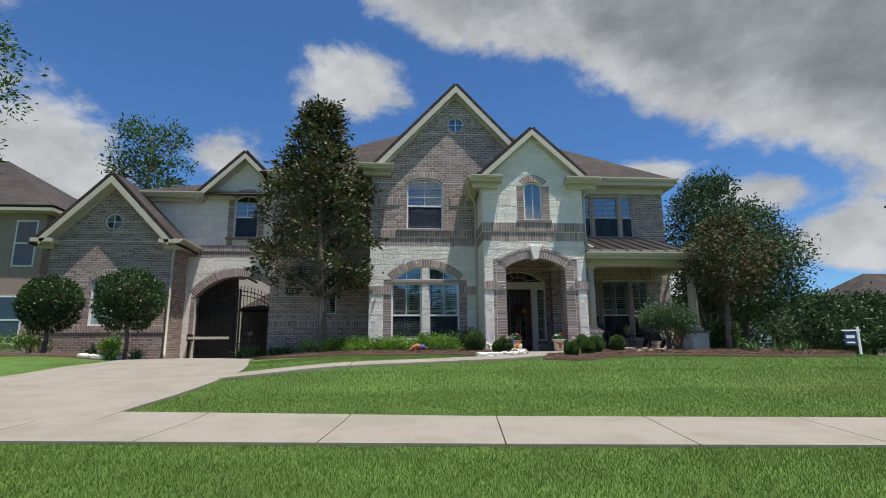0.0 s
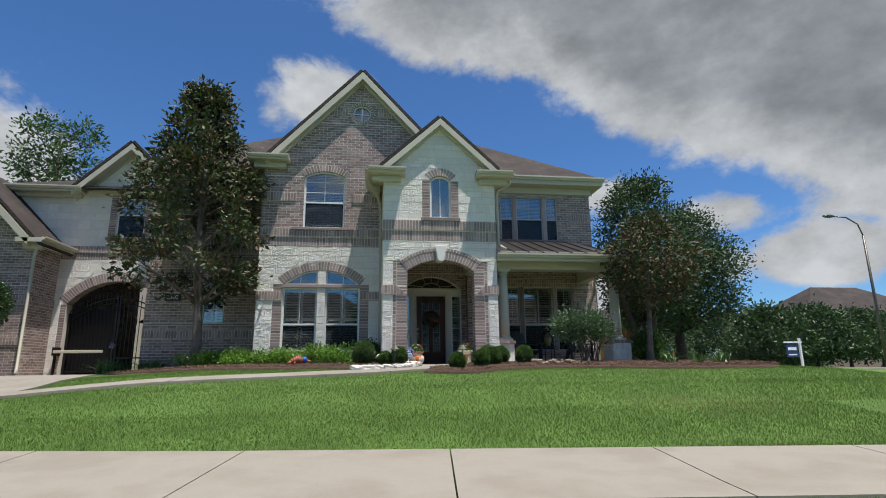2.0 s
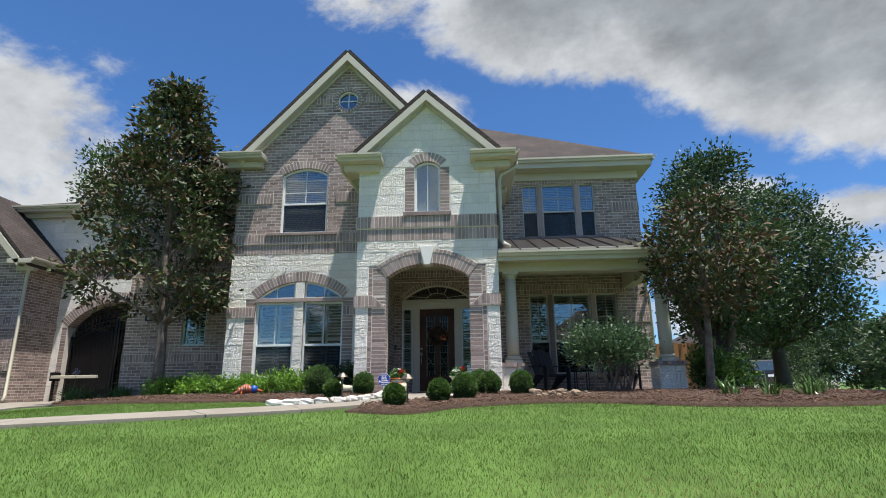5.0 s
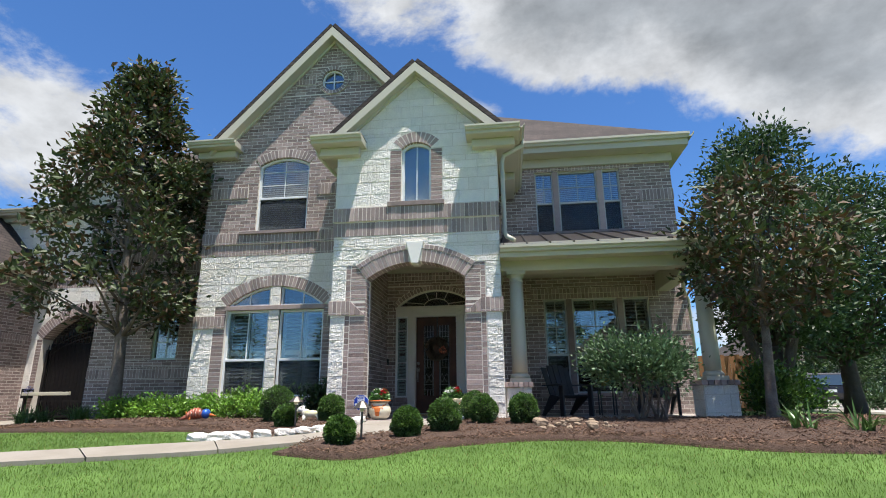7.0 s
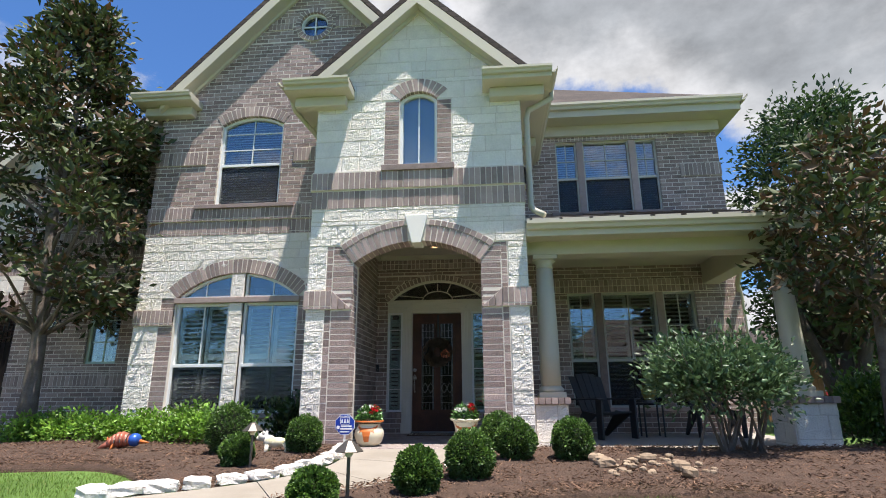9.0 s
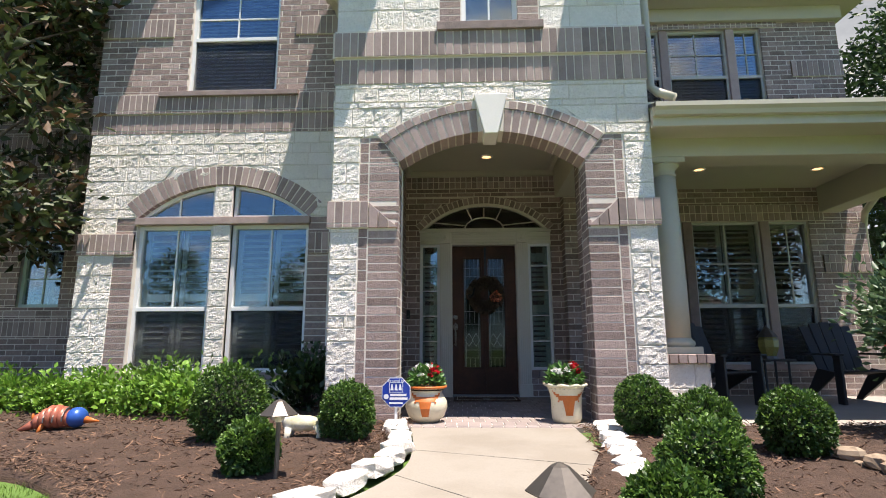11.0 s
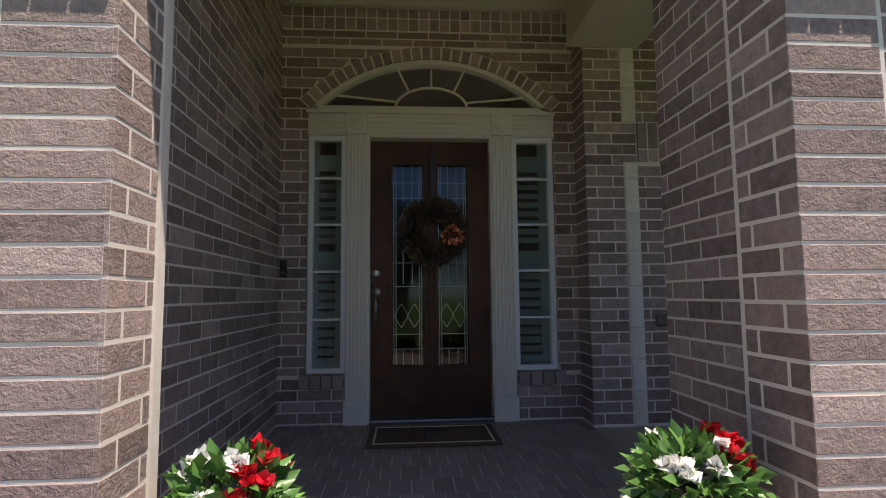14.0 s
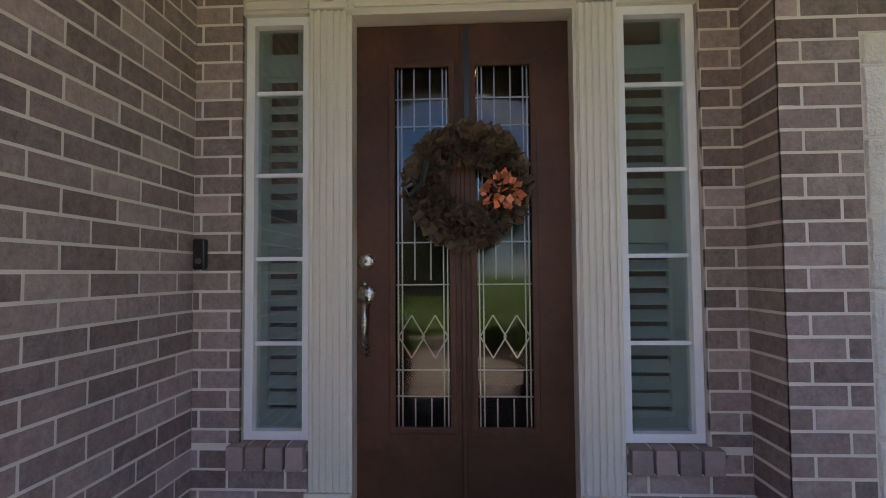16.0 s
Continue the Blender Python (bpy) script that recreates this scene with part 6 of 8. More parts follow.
# clipped box balls
def box_ball(x, y, r, seed):
    z = ground_z(x, y) + 0.05
    e = thing("boxwood_bush", x, y, z, "small clipped round green boxwood bush in mulch", "bush", "clipped box bushes")
    sq, c = (1, 1, 1.1), (x, y, z + r * 1.02)
    # added solid dark ball: stands for the shade between the inner leaves
    lump("twig_core", c, r, sq, SHADE_CORE, e, 0.1, seed, 0.78)
    p, d = blob_points(4800, c, r, sq, 0.78, 0.16, seed, -0.9)
    leaf_part("foliage", e, p, d, 0.026, BOX_G, aspect=0.62, spread=0.8)
    p, d = blob_points(1700, c, r * 1.02, sq, 0.93, 0.16, seed, -0.1)
    leaf_part("new_growth", e, p, d, 0.024, BOX_T, aspect=0.6, spread=0.7, label="lighter green shoot tips")
    stems(e, x, y, z, r, r * 0.4, 6, BARK_D, seed)
    return e


for i, (x, y, r) in enumerate(((2.45, 13.58, 0.15), (2.8, 14.5, 0.195), (4.37, 12.48, 0.165), (4.74, 13.05, 0.195), (5.01, 14.7, 0.205), (5.74, 14.05, 0.2), (3.78, 11.86, 0.15), (5.17, 14.05, 0.195), (1.97, 14.4, 0.26))):
    box_ball(x, y, r, i + 1)


def leafy_shrub(x, y, w, h, seed, mat, label, n=1500, size=0.06, name="leafy_shrub", group="shrubs under the window", clumps=16, tip=None, z=None):
    """A loose shrub of several leafy shoots."""
    g = np.random.default_rng(seed)
    z = ground_z(x, y) + 0.03 if z is None else z
    e = thing(name, x, y, z, label, "shrub", group)
    ps, ds = [], []
    for k in range(clumps):
        a, q = g.uniform(0, 6.28), math.sqrt(g.random()) * w * 0.75
        cz = z + h * (0.25 + 0.55 * g.random() * (1 - 0.5 * (q / w) ** 2))
        c = np.array((x + q * math.cos(a), y + q * math.sin(a) * 0.8, cz))
        m = n // clumps
        off = g.normal(size=(m, 3)) * np.array((w * 0.26, w * 0.26, h * 0.17))
        ps.append(c + off)
        ds.append(unit(off + np.array((0, -0.1, 0.25 * h)) + 0.4 * (c - np.array((x, y, z + h * 0.3)))))
    p, d = np.concatenate(ps), np.concatenate(ds)
    keep = p[:, 2] > z + 0.03
    p, d = p[keep], d[keep]
    cut = int(len(p) * 0.75) if tip else len(p)
    leaf_part("foliage", e, p[:cut], d[:cut], size, mat, aspect=0.6, spread=0.6)
    if tip:
        leaf_part("new_growth", e, p[cut:] + np.array((0, -0.02, 0.04)), d[cut:], size * 0.9, tip, aspect=0.6, spread=0.5, label="paler young leaves")
    stems(e, x, y, z, h * 0.8, w * 0.7, 12, BARK_D, seed)
    return e


for i, (x, y, w, h) in enumerate(((-2.0, 16.25, 0.42, 0.42), (-1.35, 16.15, 0.45, 0.44), (-0.65, 16.15, 0.42, 0.42), (0.0, 16.1, 0.45, 0.46), (0.6, 15.9, 0.45, 0.5), (1.2, 15.6, 0.48, 0.54))):
    leafy_shrub(x, y, w, h, 40 + i, LIME_G, "leafy bright green shrub below the tall windows", 1700, 0.065, tip=BOX_T)
leafy_shrub(2.0, 16.25, 0.36, 0.66, 53, DARK_G, "dark glossy evergreen shrub against the wall", 1300, 0.075, group="")
leafy_shrub(-2.95, 17.2, 0.35, 0.6, 54, LIME_G, "loose young rose bush by the wall", 420, 0.06, name="rose_bush", group="")
for i, (x, y, w, h) in enumerate(((-13.6, 17.2, 0.6, 0.7), (-12.4, 17.2, 0.6, 0.75), (-11.2, 17.2, 0.55, 0.7), (-9.0, 17.6, 0.4, 0.6))):
    leafy_shrub(x, y, w, h, 60 + i, LIME_G, "leafy green shrub beside the garage wing", 900, 0.07, group="shrubs by the garage")


def big_shrub():
    x, y = 7.45, 14.6
    z = ground_z(x, y) + 0.04
    e = thing("flowering_shrub", x, y, z, "broad grey-green shrub on several thin stems", "shrub")
    g = np.random.default_rng(9)
    ps, ds = [], []
    for k in range(46):
        a, el = g.uniform(0, 6.28), g.uniform(-0.15, 1.0)
        q = (0.55 + 0.45 * g.random())
        c = np.array((x + 0.80 * q * math.cos(a) * math.sqrt(1 - max(el, 0) ** 2 * 0.8), y + 0.62 * q * math.sin(a) * math.sqrt(1 - max(el, 0) ** 2 * 0.8), z + 0.72 + 0.46 * el * q))
        off = g.normal(size=(150, 3)) * 0.125
        ps.append(c + off)
        ds.append(unit(off + 0.3 * (c - np.array((x, y, z + 0.3)))))
    p, d = np.concatenate(ps), np.concatenate(ds)
    leaf_part("foliage", e, p, d, 0.075, SAGE_G, aspect=0.45, spread=0.6)
    me = Mesh()
    r = random.Random(3)
    for k in range(16):
        a, q = r.uniform(0, 6.28), r.uniform(0.3, 0.75)
        b = (x + r.choice((-0.35, 0, 0.3)) + r.uniform(-0.08, 0.08), y + r.uniform(-0.12, 0.12))
        me.tube([(b[0], b[1], z - 0.06), (b[0] + 0.2 * math.cos(a), b[1] + 0.2 * math.sin(a), z + 0.45), (x + q * math.cos(a), y + q * 0.8 * math.sin(a), z + 1.05)], [0.02, 0.014, 0.005], 6)
    part("stem_frame", me, BARK, e)


big_shrub()


def strap_plant(x, y, r, h, n, seed, group, label="clump of long arching green strap leaves", scapes=0):
    z = ground_z(x, y) + 0.02
    e = thing("strap_leaf_plant", x, y, z, label, "plant", group)
    g = random.Random(seed)
    me = Mesh()
    for k in range(n):
        a, lean = g.uniform(0, 6.28), g.uniform(0.15, 1.0)
        L, w = h * g.uniform(0.7, 1.15), g.uniform(0.010, 0.018)
        bx, by = x + g.uniform(-0.3, 0.3) * r, y + g.uniform(-0.3, 0.3) * r
        dx, dy = math.cos(a), math.sin(a)
        n0 = len(me.v)
        for s in range(5):
            t = s / 4
            out = lean * r * t ** 1.5
            zz = z + L * (t - 0.55 * lean * t * t)
            ww = w * (1 - t ** 3) + 0.001
            me.v += [(bx + dx * out - dy * ww, by + dy * out + dx * ww, zz), (bx + dx * out, by + dy * out, zz - 0.006), (bx + dx * out + dy * ww, by + dy * out - dx * ww, zz)]
        for s in range(4):
            i = n0 + s * 3
            me.f += [(i, i + 1, i + 4, i + 3), (i + 1, i + 2, i + 5, i + 4)]
    ob = part("leaves", me, STRAP_G, e)
    for k in range(scapes):
        sx = x + 0.05 * k
        part("flower_stalk", Mesh().tube([(sx, y, z), (sx + 0.02, y - 0.02, z + h * 1.5)], 0.006, 5), STRAP_G, e)
        p, d = blob_points(60, (sx + 0.02, y - 0.02, z + h * 1.5), 0.06, seed=seed)
        leaf_part("flower_head", e, p, d, 0.035, BLOOM, label="pale violet round flower head")


BLOOM = leaf_mat("violet_petal", (0.32, 0.30, 0.55), (0.42, 0.40, 0.62), 0.5, 0.2, 0.1)
for i, (x, y) in enumerate(((-5.0, 17.2), (-4.4, 17.0), (-3.8, 17.3), (-4.6, 16.7), (-3.5, 16.9), (-4.1, 17.6))):
    strap_plant(x, y, 0.45, 0.5, 46, 70 + i, "strap plants by the gate", scapes=1 if i == 3 else 0)
for i, (x, y) in enumerate(((9.0, 13.3), (9.5, 13.0), (10.0, 12.9), (10.4, 13.4))):
    strap_plant(x, y, 0.35, 0.42, 26, 80 + i, "iris clumps at the end of the bed", "clump of upright green iris leaves in mulch")
for i, (x, y) in enumerate(((-8.9, 16.3), (-8.2, 16.0), (-7.9, 16.8))):
    strap_plant(x, y, 0.4, 0.45, 40, 90 + i, "strap plants below the standard tree")


# standards with round heads by the garage
def standard_tree(x, y, zc, r, seed):
    z = ground_z(x, y)
    e = thing("topiary_tree", x, y, z, "round-headed clipped evergreen tree on a thin trunk", "tree", "round-headed trees")
    part("trunk", Mesh().tube([(x, y, z - 0.05), (x + 0.03, y, z + 0.5), (x - 0.02, y, zc - r * 0.6), (x, y, zc)], [0.07, 0.055, 0.05, 0.03], 10), BARK, e, smooth=True)
    # dark ball added inside the crown, its colour standing for inner shade
    lump("twig_core", (x, y, zc), r, (1, 1, 1), SHADE_CORE, e, 0.14, seed, 0.72)
    p, d = blob_points(5200, (x, y, zc), r, (1, 1, 1.02), 0.72, 0.16, seed)
    leaf_part("crown", e, p, d, 0.085, DARK_G, aspect=0.5, spread=0.9)
    p, d = blob_points(1500, (x, y, zc), r * 1.03, (1, 1, 1.02), 0.9, 0.16, seed, 0.0)
    leaf_part("new_growth", e, p, d, 0.08, BOX_G, aspect=0.5, spread=0.9)


standard_tree(-10.35, 16.5, 2.45, 0.80, 3)
standard_tree(-8.09, 16.5, 2.58, 0.90, 4)


# ---- trees ----
def branch_path(g, a, b, bend):
    a, b = Vector(a), Vector(b)
    m = (a + b) / 2 + Vector((g.uniform(-1, 1), g.uniform(-1, 1), g.uniform(-0.2, 0.8))) * bend
    return [tuple(a), tuple(a.lerp(m, 0.6)), tuple(m.lerp(b, 0.35)), tuple(b)]


def tree(name, x, y, label, trunk_h, profile, n_clump, per, leaf, mats, bark, seed, clump_r=0.35, trunk_r=0.12, group="", aspect=0.45, lean=(0, 0), flat=0.75, z=None, forks=None, shares=(1.0,), category="tree", spread=0.7):
    """Tapered trunk with limbs; a crown of leafy clumps inside an outline given as (height, radius)."""
    g = random.Random(seed)
    z0 = ground_z(x, y) if z is None else z
    e = thing(name, x, y, z0, label, category, group)
    top = profile[-1][0]
    cx, cy = x + lean[0], y + lean[1]
    me = Mesh()
    pts, rad = [], []
    for k in range(9):
        t = k / 8
        zz = z0 - 0.1 + (top - 0.4 - z0) * t
        pts.append((x + lean[0] * t + 0.06 * noise.noise(Vector((seed, t * 3, 0))), y + lean[1] * t + 0.06 * noise.noise(Vector((0, t * 3, seed))), zz))
        rad.append(trunk_r * (1.35 if k == 0 else 1) * (1 - 0.9 * t) + 0.006)
    if forks:
        pts, rad = pts[:1 + max(2, int(9 * (trunk_h - z0) / (top - z0)))], rad
    me.tube(pts, rad[:len(pts)], 10)
    part("trunk", me, bark, e, smooth=True)
    limb = Mesh()
    P, D = [], []
    ng = np.random.default_rng(seed)
    z_lo = profile[0][0]
    for k in range(n_clump):
        zz = z_lo + (top - z_lo) * g.random() ** 0.9
        R = lerp_table(zz, profile)
        a = g.uniform(0, 2 * math.pi)
        q = R * (0.35 + 0.65 * math.sqrt(g.random())) * (1 + 0.18 * noise.noise(Vector((math.cos(a) * 1.5, math.sin(a) * 1.5, zz * 0.7 + seed))))
        c = Vector((cx + q * math.cos(a), cy + q * math.sin(a), zz))
        if k % 3 == 0:
            base_z = max(trunk_h * 0.85 + 0.15 * z0, zz - R * 0.55)
            t = min(max((base_z - z0) / (top - z0), 0), 0.95)
            start = (x + lean[0] * t, y + lean[1] * t, base_z) if not forks else pts[-1]
            limb.tube(branch_path(g, start, c, 0.12 * R + 0.05), [trunk_r * 0.34 * (1 - t * 0.6), trunk_r * 0.24 * (1 - t * 0.6), trunk_r * 0.15, 0.008], 6)
        off = ng.normal(size=(per, 3)) * clump_r * np.array((1, 1, flat)) * 0.45
        P.append(np.array(c) + off)
        out = unit(off + 1e-6) + 0.5 * np.array((math.cos(a), math.sin(a), 0.4))
        D.append(out)
    if limb.v:
        part("limb_frame", limb, bark, e, smooth=True)
    P, D = np.concatenate(P), unit(np.concatenate(D))
    order = ng.permutation(len(P))
    at = 0
    for k, (mt, share) in enumerate(zip(mats, shares)):
        n = int(len(P) * share)
        idx = order[at:at + n]
        at += n
        leaf_part("crown" if k == 0 else "brown_leaves" if k == 1 else "blossoms", e, P[idx], D[idx], leaf if k < 2 else 0.16, mt, aspect=aspect if k < 2 else 0.9, spread=spread)
    return e


tree("magnolia_tree", -2.42, 16.44, "tall narrow magnolia with dark glossy leaves and white blooms", 2.9,
     [(2.95, 0.9), (3.4, 1.7), (4.0, 1.95), (5.0, 1.55), (6.2, 1.4), (7.2, 1.0), (8.0, 0.7), (8.85, 0.25)], 190, 66, 0.16, (MAG_G, MAG_B, PETAL_W), BARK, 11, 0.40, 0.13, lean=(-0.25, 0.0), shares=(0.74, 0.259, 0.0006), flat=0.6)
tree("small_magnolia_tree", 9.42, 14.95, "young magnolia with browning leaves and a pale slender trunk", 2.5,
     [(2.6, 0.45), (3.0, 0.9), (3.5, 1.15), (4.0, 1.2), (4.45, 0.9), (4.8, 0.3)], 92, 44, 0.145, (MAG_G, MAG_B), BARK, 12, 0.34, 0.085, lean=(0.25, 0.1), shares=(0.6, 0.4), flat=0.65)
tree("oak_tree", 11.2, 18.6, "dense dark green oak on several trunks beside the house", 2.7,
     [(2.6, 0.9), (3.4, 1.5), (4.8, 1.75), (6.2, 1.5), (7.0, 0.9), (7.5, 0.3)], 190, 70, 0.13, (OAK_G,), BARK_D, 14, 0.55, 0.17, lean=(0.55, 0.5), forks=True)
for i, (dx, dy) in enumerate(((-0.5, 0.1), (0.55, -0.15))):
    part("trunk", Mesh().tube([(11.2, 18.6, 0.85), (11.2 + dx * 0.35, 18.6 + dy, 1.9), (11.2 + dx, 18.6 + dy * 2, 3.2), (11.4 + dx * 1.4, 18.8 + dy * 2, 4.4)], [0.16, 0.12, 0.09, 0.04], 9), BARK_D, bpy.data.objects["oak_tree"], smooth=True)
tree("oak_tree", 14.3, 21.5, "broad live oak with dark trunk and small leaves", 2.6,
     [(2.4, 1.5), (3.2, 2.2), (5.0, 2.4), (6.3, 1.7), (7.2, 0.6)], 250, 80, 0.14, (OAK_G,), BARK_D, 13, 0.62, 0.22, forks=True)
tree("tall_tree", -15.7, 32.6, "tall sparse tree rising behind the roof", 9.0,
     [(8.0, 1.6), (9.5, 2.4), (11.0, 1.6), (12.2, 2.2), (13.8, 2.4), (15.0, 1.0)], 70, 60, 0.24, (PINE_G,), BARK_D, 15, 0.7, 0.2)
tree("street_tree", -13.6, 12.6, "leafy street tree at the edge of the lawn", 3.6,
     [(4.6, 2.2), (6.2, 3.4), (8.2, 3.5), (10.0, 2.6), (11.2, 0.9)], 210, 60, 0.15, (PINE_G,), BARK, 16, 0.6, 0.18)

# ---- grass and mulch litter ----
BLADE = leaf_mat("grass_blade", (0.098, 0.178, 0.022), (0.135, 0.212, 0.032), 0.6, 0.3)

STRAW = leaf_mat("straw_blade", (0.30, 0.27, 0.10), (0.22, 0.22, 0.07), 0.7, 0.25)


def inside(px, py, poly):
    c = np.zeros(len(px), bool)
    j = len(poly) - 1
    for i in range(len(poly)):
        xi, yi = poly[i]
        xj, yj = poly[j]
        hit = ((yi > py) != (yj > py)) & (px < (xj - xi) * (py - yi) / (yj - yi + 1e-12) + xi)
        c ^= hit
        j = i
    return c


BED_L = curve_pts([(-4.5, 16.3), (-3.6, 14.9), (-1.8, 13.8), (-0.2, 13.6), (0.9, 13.7), (1.75, 13.15), (2.1, 12.55), (2.9, 13.1)], 40) + [(3.2, 15.4), (2.4, 16.7), (-1.1, 17.8), (-4.4, 18.0)]
BED_R = curve_pts([(3.12, 11.72), (4.0, 11.5), (4.84, 12.2), (5.9, 12.75), (7.0, 12.6), (8.2, 11.95), (10.6, 12.1), (12.2, 14.0)], 50) + [(11.8, 17.0), (10.2, 16.5), (9.1, 15.36), (4.62, 15.2), (4.5, 13.9), (4.0, 13.0), (3.3, 12.4)]
DRIVE = curve_pts([(-4.4, 19.9), (-4.45, 17.6), (-3.8, 14), (-3.1, 11), (-3.1, 8.6), (-3.4, 6.45)], 40) + curve_pts([(-9.2, 6.42), (-7.9, 8.5), (-7.2, 11), (-7.2, 14), (-7.75, 17.4), (-7.8, 19.9)], 40)
PATH = curve_pts([(-3.1, 9.5), (-1.0, 10.55), (1.35, 11.34), (2.5, 11.77), (3.3, 12.4), (4.0, 13.0), (4.5, 13.9), (4.6, 15.25)], 40) + curve_pts([(-3.2, 10.2), (-1.0, 11.2), (0.85, 11.83), (2.09, 12.41), (2.9, 13.05), (3.25, 13.7), (3.3, 14.3), (3.2, 15.25)], 40)[::-1]


def on_lawn(x, y):
    bad = inside(x, y, BED_L) | inside(x, y, BED_R) | inside(x, y, DRIVE) | inside(x, y, PATH)
    bad |= (y < 6.50 - 0.113 * x + 0.005) & (y > 5.02 - 0.113 * x - 0.005)
    bad |= (y > 15.2) & (x > -12)
    return ~bad


def ground_many(x, y):
    return np.array([ground_z(a, b) for a, b in zip(x, y)])


def lawn_blades():
    g = np.random.default_rng(21)
    xs, ys = [], []
    for x0, x1, y0, y1, dens in ((-5.5, 6.5, 1.8, 5.6, 5000), (-3.5, 8.0, 5.4, 8.0, 4000), (-3.5, 11.0, 8.0, 10.0, 2600), (-5.0, 12.0, 10.0, 13.6, 1800), (8.0, 14.0, 4.5, 10.0, 700), (-12, -7, 8, 15.2, 350)):
        n = int((x1 - x0) * (y1 - y0) * dens)
        xs.append(g.uniform(x0, x1, n))
        ys.append(g.uniform(y0, y1, n))
    x, y = np.concatenate(xs), np.concatenate(ys)
    # bare, drier patches are thin
    ok = on_lawn(x, y)
    x, y = x[ok], y[ok]
    z = ground_many(x, y)
    n = len(x)
    patch_d = np.hypot((x - 6.3) / 1.5, (y - 8.1) / 0.8)
    dry = g.random(n) < np.clip(0.85 - 0.75 * patch_d, 0.035, 0.75)
    a = g.uniform(0, 2 * np.pi, n)
    h = g.uniform(0.016, 0.038, n)
    w = g.uniform(0.002, 0.004, n)
    lean = g.uniform(0.1, 0.9, n) * h
    b = g.uniform(0, 2 * np.pi, n)
    v = np.empty((n, 3, 3), np.float32)
    v[:, 0] = np.stack((x - np.cos(a) * w, y - np.sin(a) * w, z - 0.005), 1)
    v[:, 1] = np.stack((x + np.cos(a) * w, y + np.sin(a) * w, z - 0.005), 1)
    v[:, 2] = np.stack((x + np.cos(b) * lean, y + np.sin(b) * lean, z + h), 1)
    for nm, keep, mat, label in (("lawn_grass", ~dry, BLADE, "short dense green lawn grass"), ("dry_grass", dry, STRAW, "straw-coloured dry blades in the lawn")):
        q = v[keep]
        k = len(q)
        me = bpy.data.meshes.new(nm)
        me.vertices.add(k * 3)
        me.vertices.foreach_set("co", q.reshape(-1))
        me.loops.add(k * 3)
        me.loops.foreach_set("vertex_index", np.arange(k * 3, dtype=np.int32))
        me.polygons.add(k)
        me.polygons.foreach_set("loop_start", np.arange(0, k * 3, 3, dtype=np.int32))
        me.update(calc_edges=True)
        me.materials.append(mat)
        tagged(new(nm, me), label, "grass", "", "stuff")


lawn_blades()
CHIP = material("bark_chip", (0.215, 0.125, 0.078), 0.9, var=0.3, scale=20, bump=0.3, island=0.45, color2=(0.125, 0.072, 0.046))


def litter():
    g = np.random.default_rng(33)
    for nm, poly, box, n in (("bark_chips", BED_L, (-4.5, 3.4, 12.3, 17.9), 70000), ("bark_chips", BED_R, (3.3, 12, 11.2, 16.9), 105000)):
        x, y = g.uniform(box[0], box[1], n), g.uniform(box[2], box[3], n)
        ok = inside(x, y, poly)
        x, y = x[ok], y[ok]
        z = ground_many(x, y) + 0.075
        m = len(x)
        pts = np.stack((x, y, z + g.uniform(-0.01, 0.02, m)), 1)
        a = g.uniform(0, 2 * np.pi, m)
        d = np.stack((np.cos(a), np.sin(a), g.normal(0, 0.25, m)), 1)
        ob = new(nm, leaf_mesh(nm, pts, d, 0.042, CHIP, aspect=0.17, spread=0.2, curl=0.1, vary=0.6))
        tagged(ob, "loose shreds of brown bark mulch", "mulch", "", "stuff")


litter()

# ---- loose things in the garden and at the door ----
CERAMIC = material("cream_glaze", (0.74, 0.68, 0.50), 0.3, var=0.06, scale=6, fine=40, bump=0.05)
ORANGE = material("burnt_orange_paint", (0.58, 0.155, 0.03), 0.45, var=0.18, scale=14, fine=60, bump=0.05)
SOIL = material("soil", (0.035, 0.024, 0.017), 0.95, var=0.3, bump=0.6)
BLUEP = material("sign_blue", (0.012, 0.045, 0.32), 0.35, var=0.04, bump=0.0)
WHITEP = material("white_paint", (0.80, 0.80, 0.80), 0.45, var=0.04, bump=0.02)
STEEL = material("weathered_bronze", (0.13, 0.115, 0.10), 0.45, metal=0.7, var=0.15, bump=0.05)
PLASTER = material("painted_plaster", (0.78, 0.75, 0.68), 0.7, var=0.1, scale=7, bump=0.2, color2=(0.55, 0.50, 0.28))
RESIN = material("dark_resin", (0.028, 0.026, 0.027), 0.5, var=0.12, scale=4, bump=0.05)
BURLAP = material("burlap", (0.15, 0.10, 0.065), 0.95, var=0.25, scale=20, bump=0.4, island=0.3, color2=(0.11, 0.075, 0.05))
CORAL = leaf_mat("coral_petal", (0.75, 0.20, 0.11), (0.80, 0.34, 0.20), 0.6, 0.2, 0.1)
MATM = material("coir_mat", (0.115, 0.065, 0.042), 0.95, var=0.25, scale=12, fine=150, bump=0.8)
AMBER = material("lantern_glass", (0.26, 0.22, 0.06), 0.25, var=0.2, bump=0.05)
REDROCK = material("brown_fieldstone", (0.25, 0.18, 0.12), 0.9, var=0.2, scale=6, bump=0.5, color2=(0.33, 0.25, 0.17))


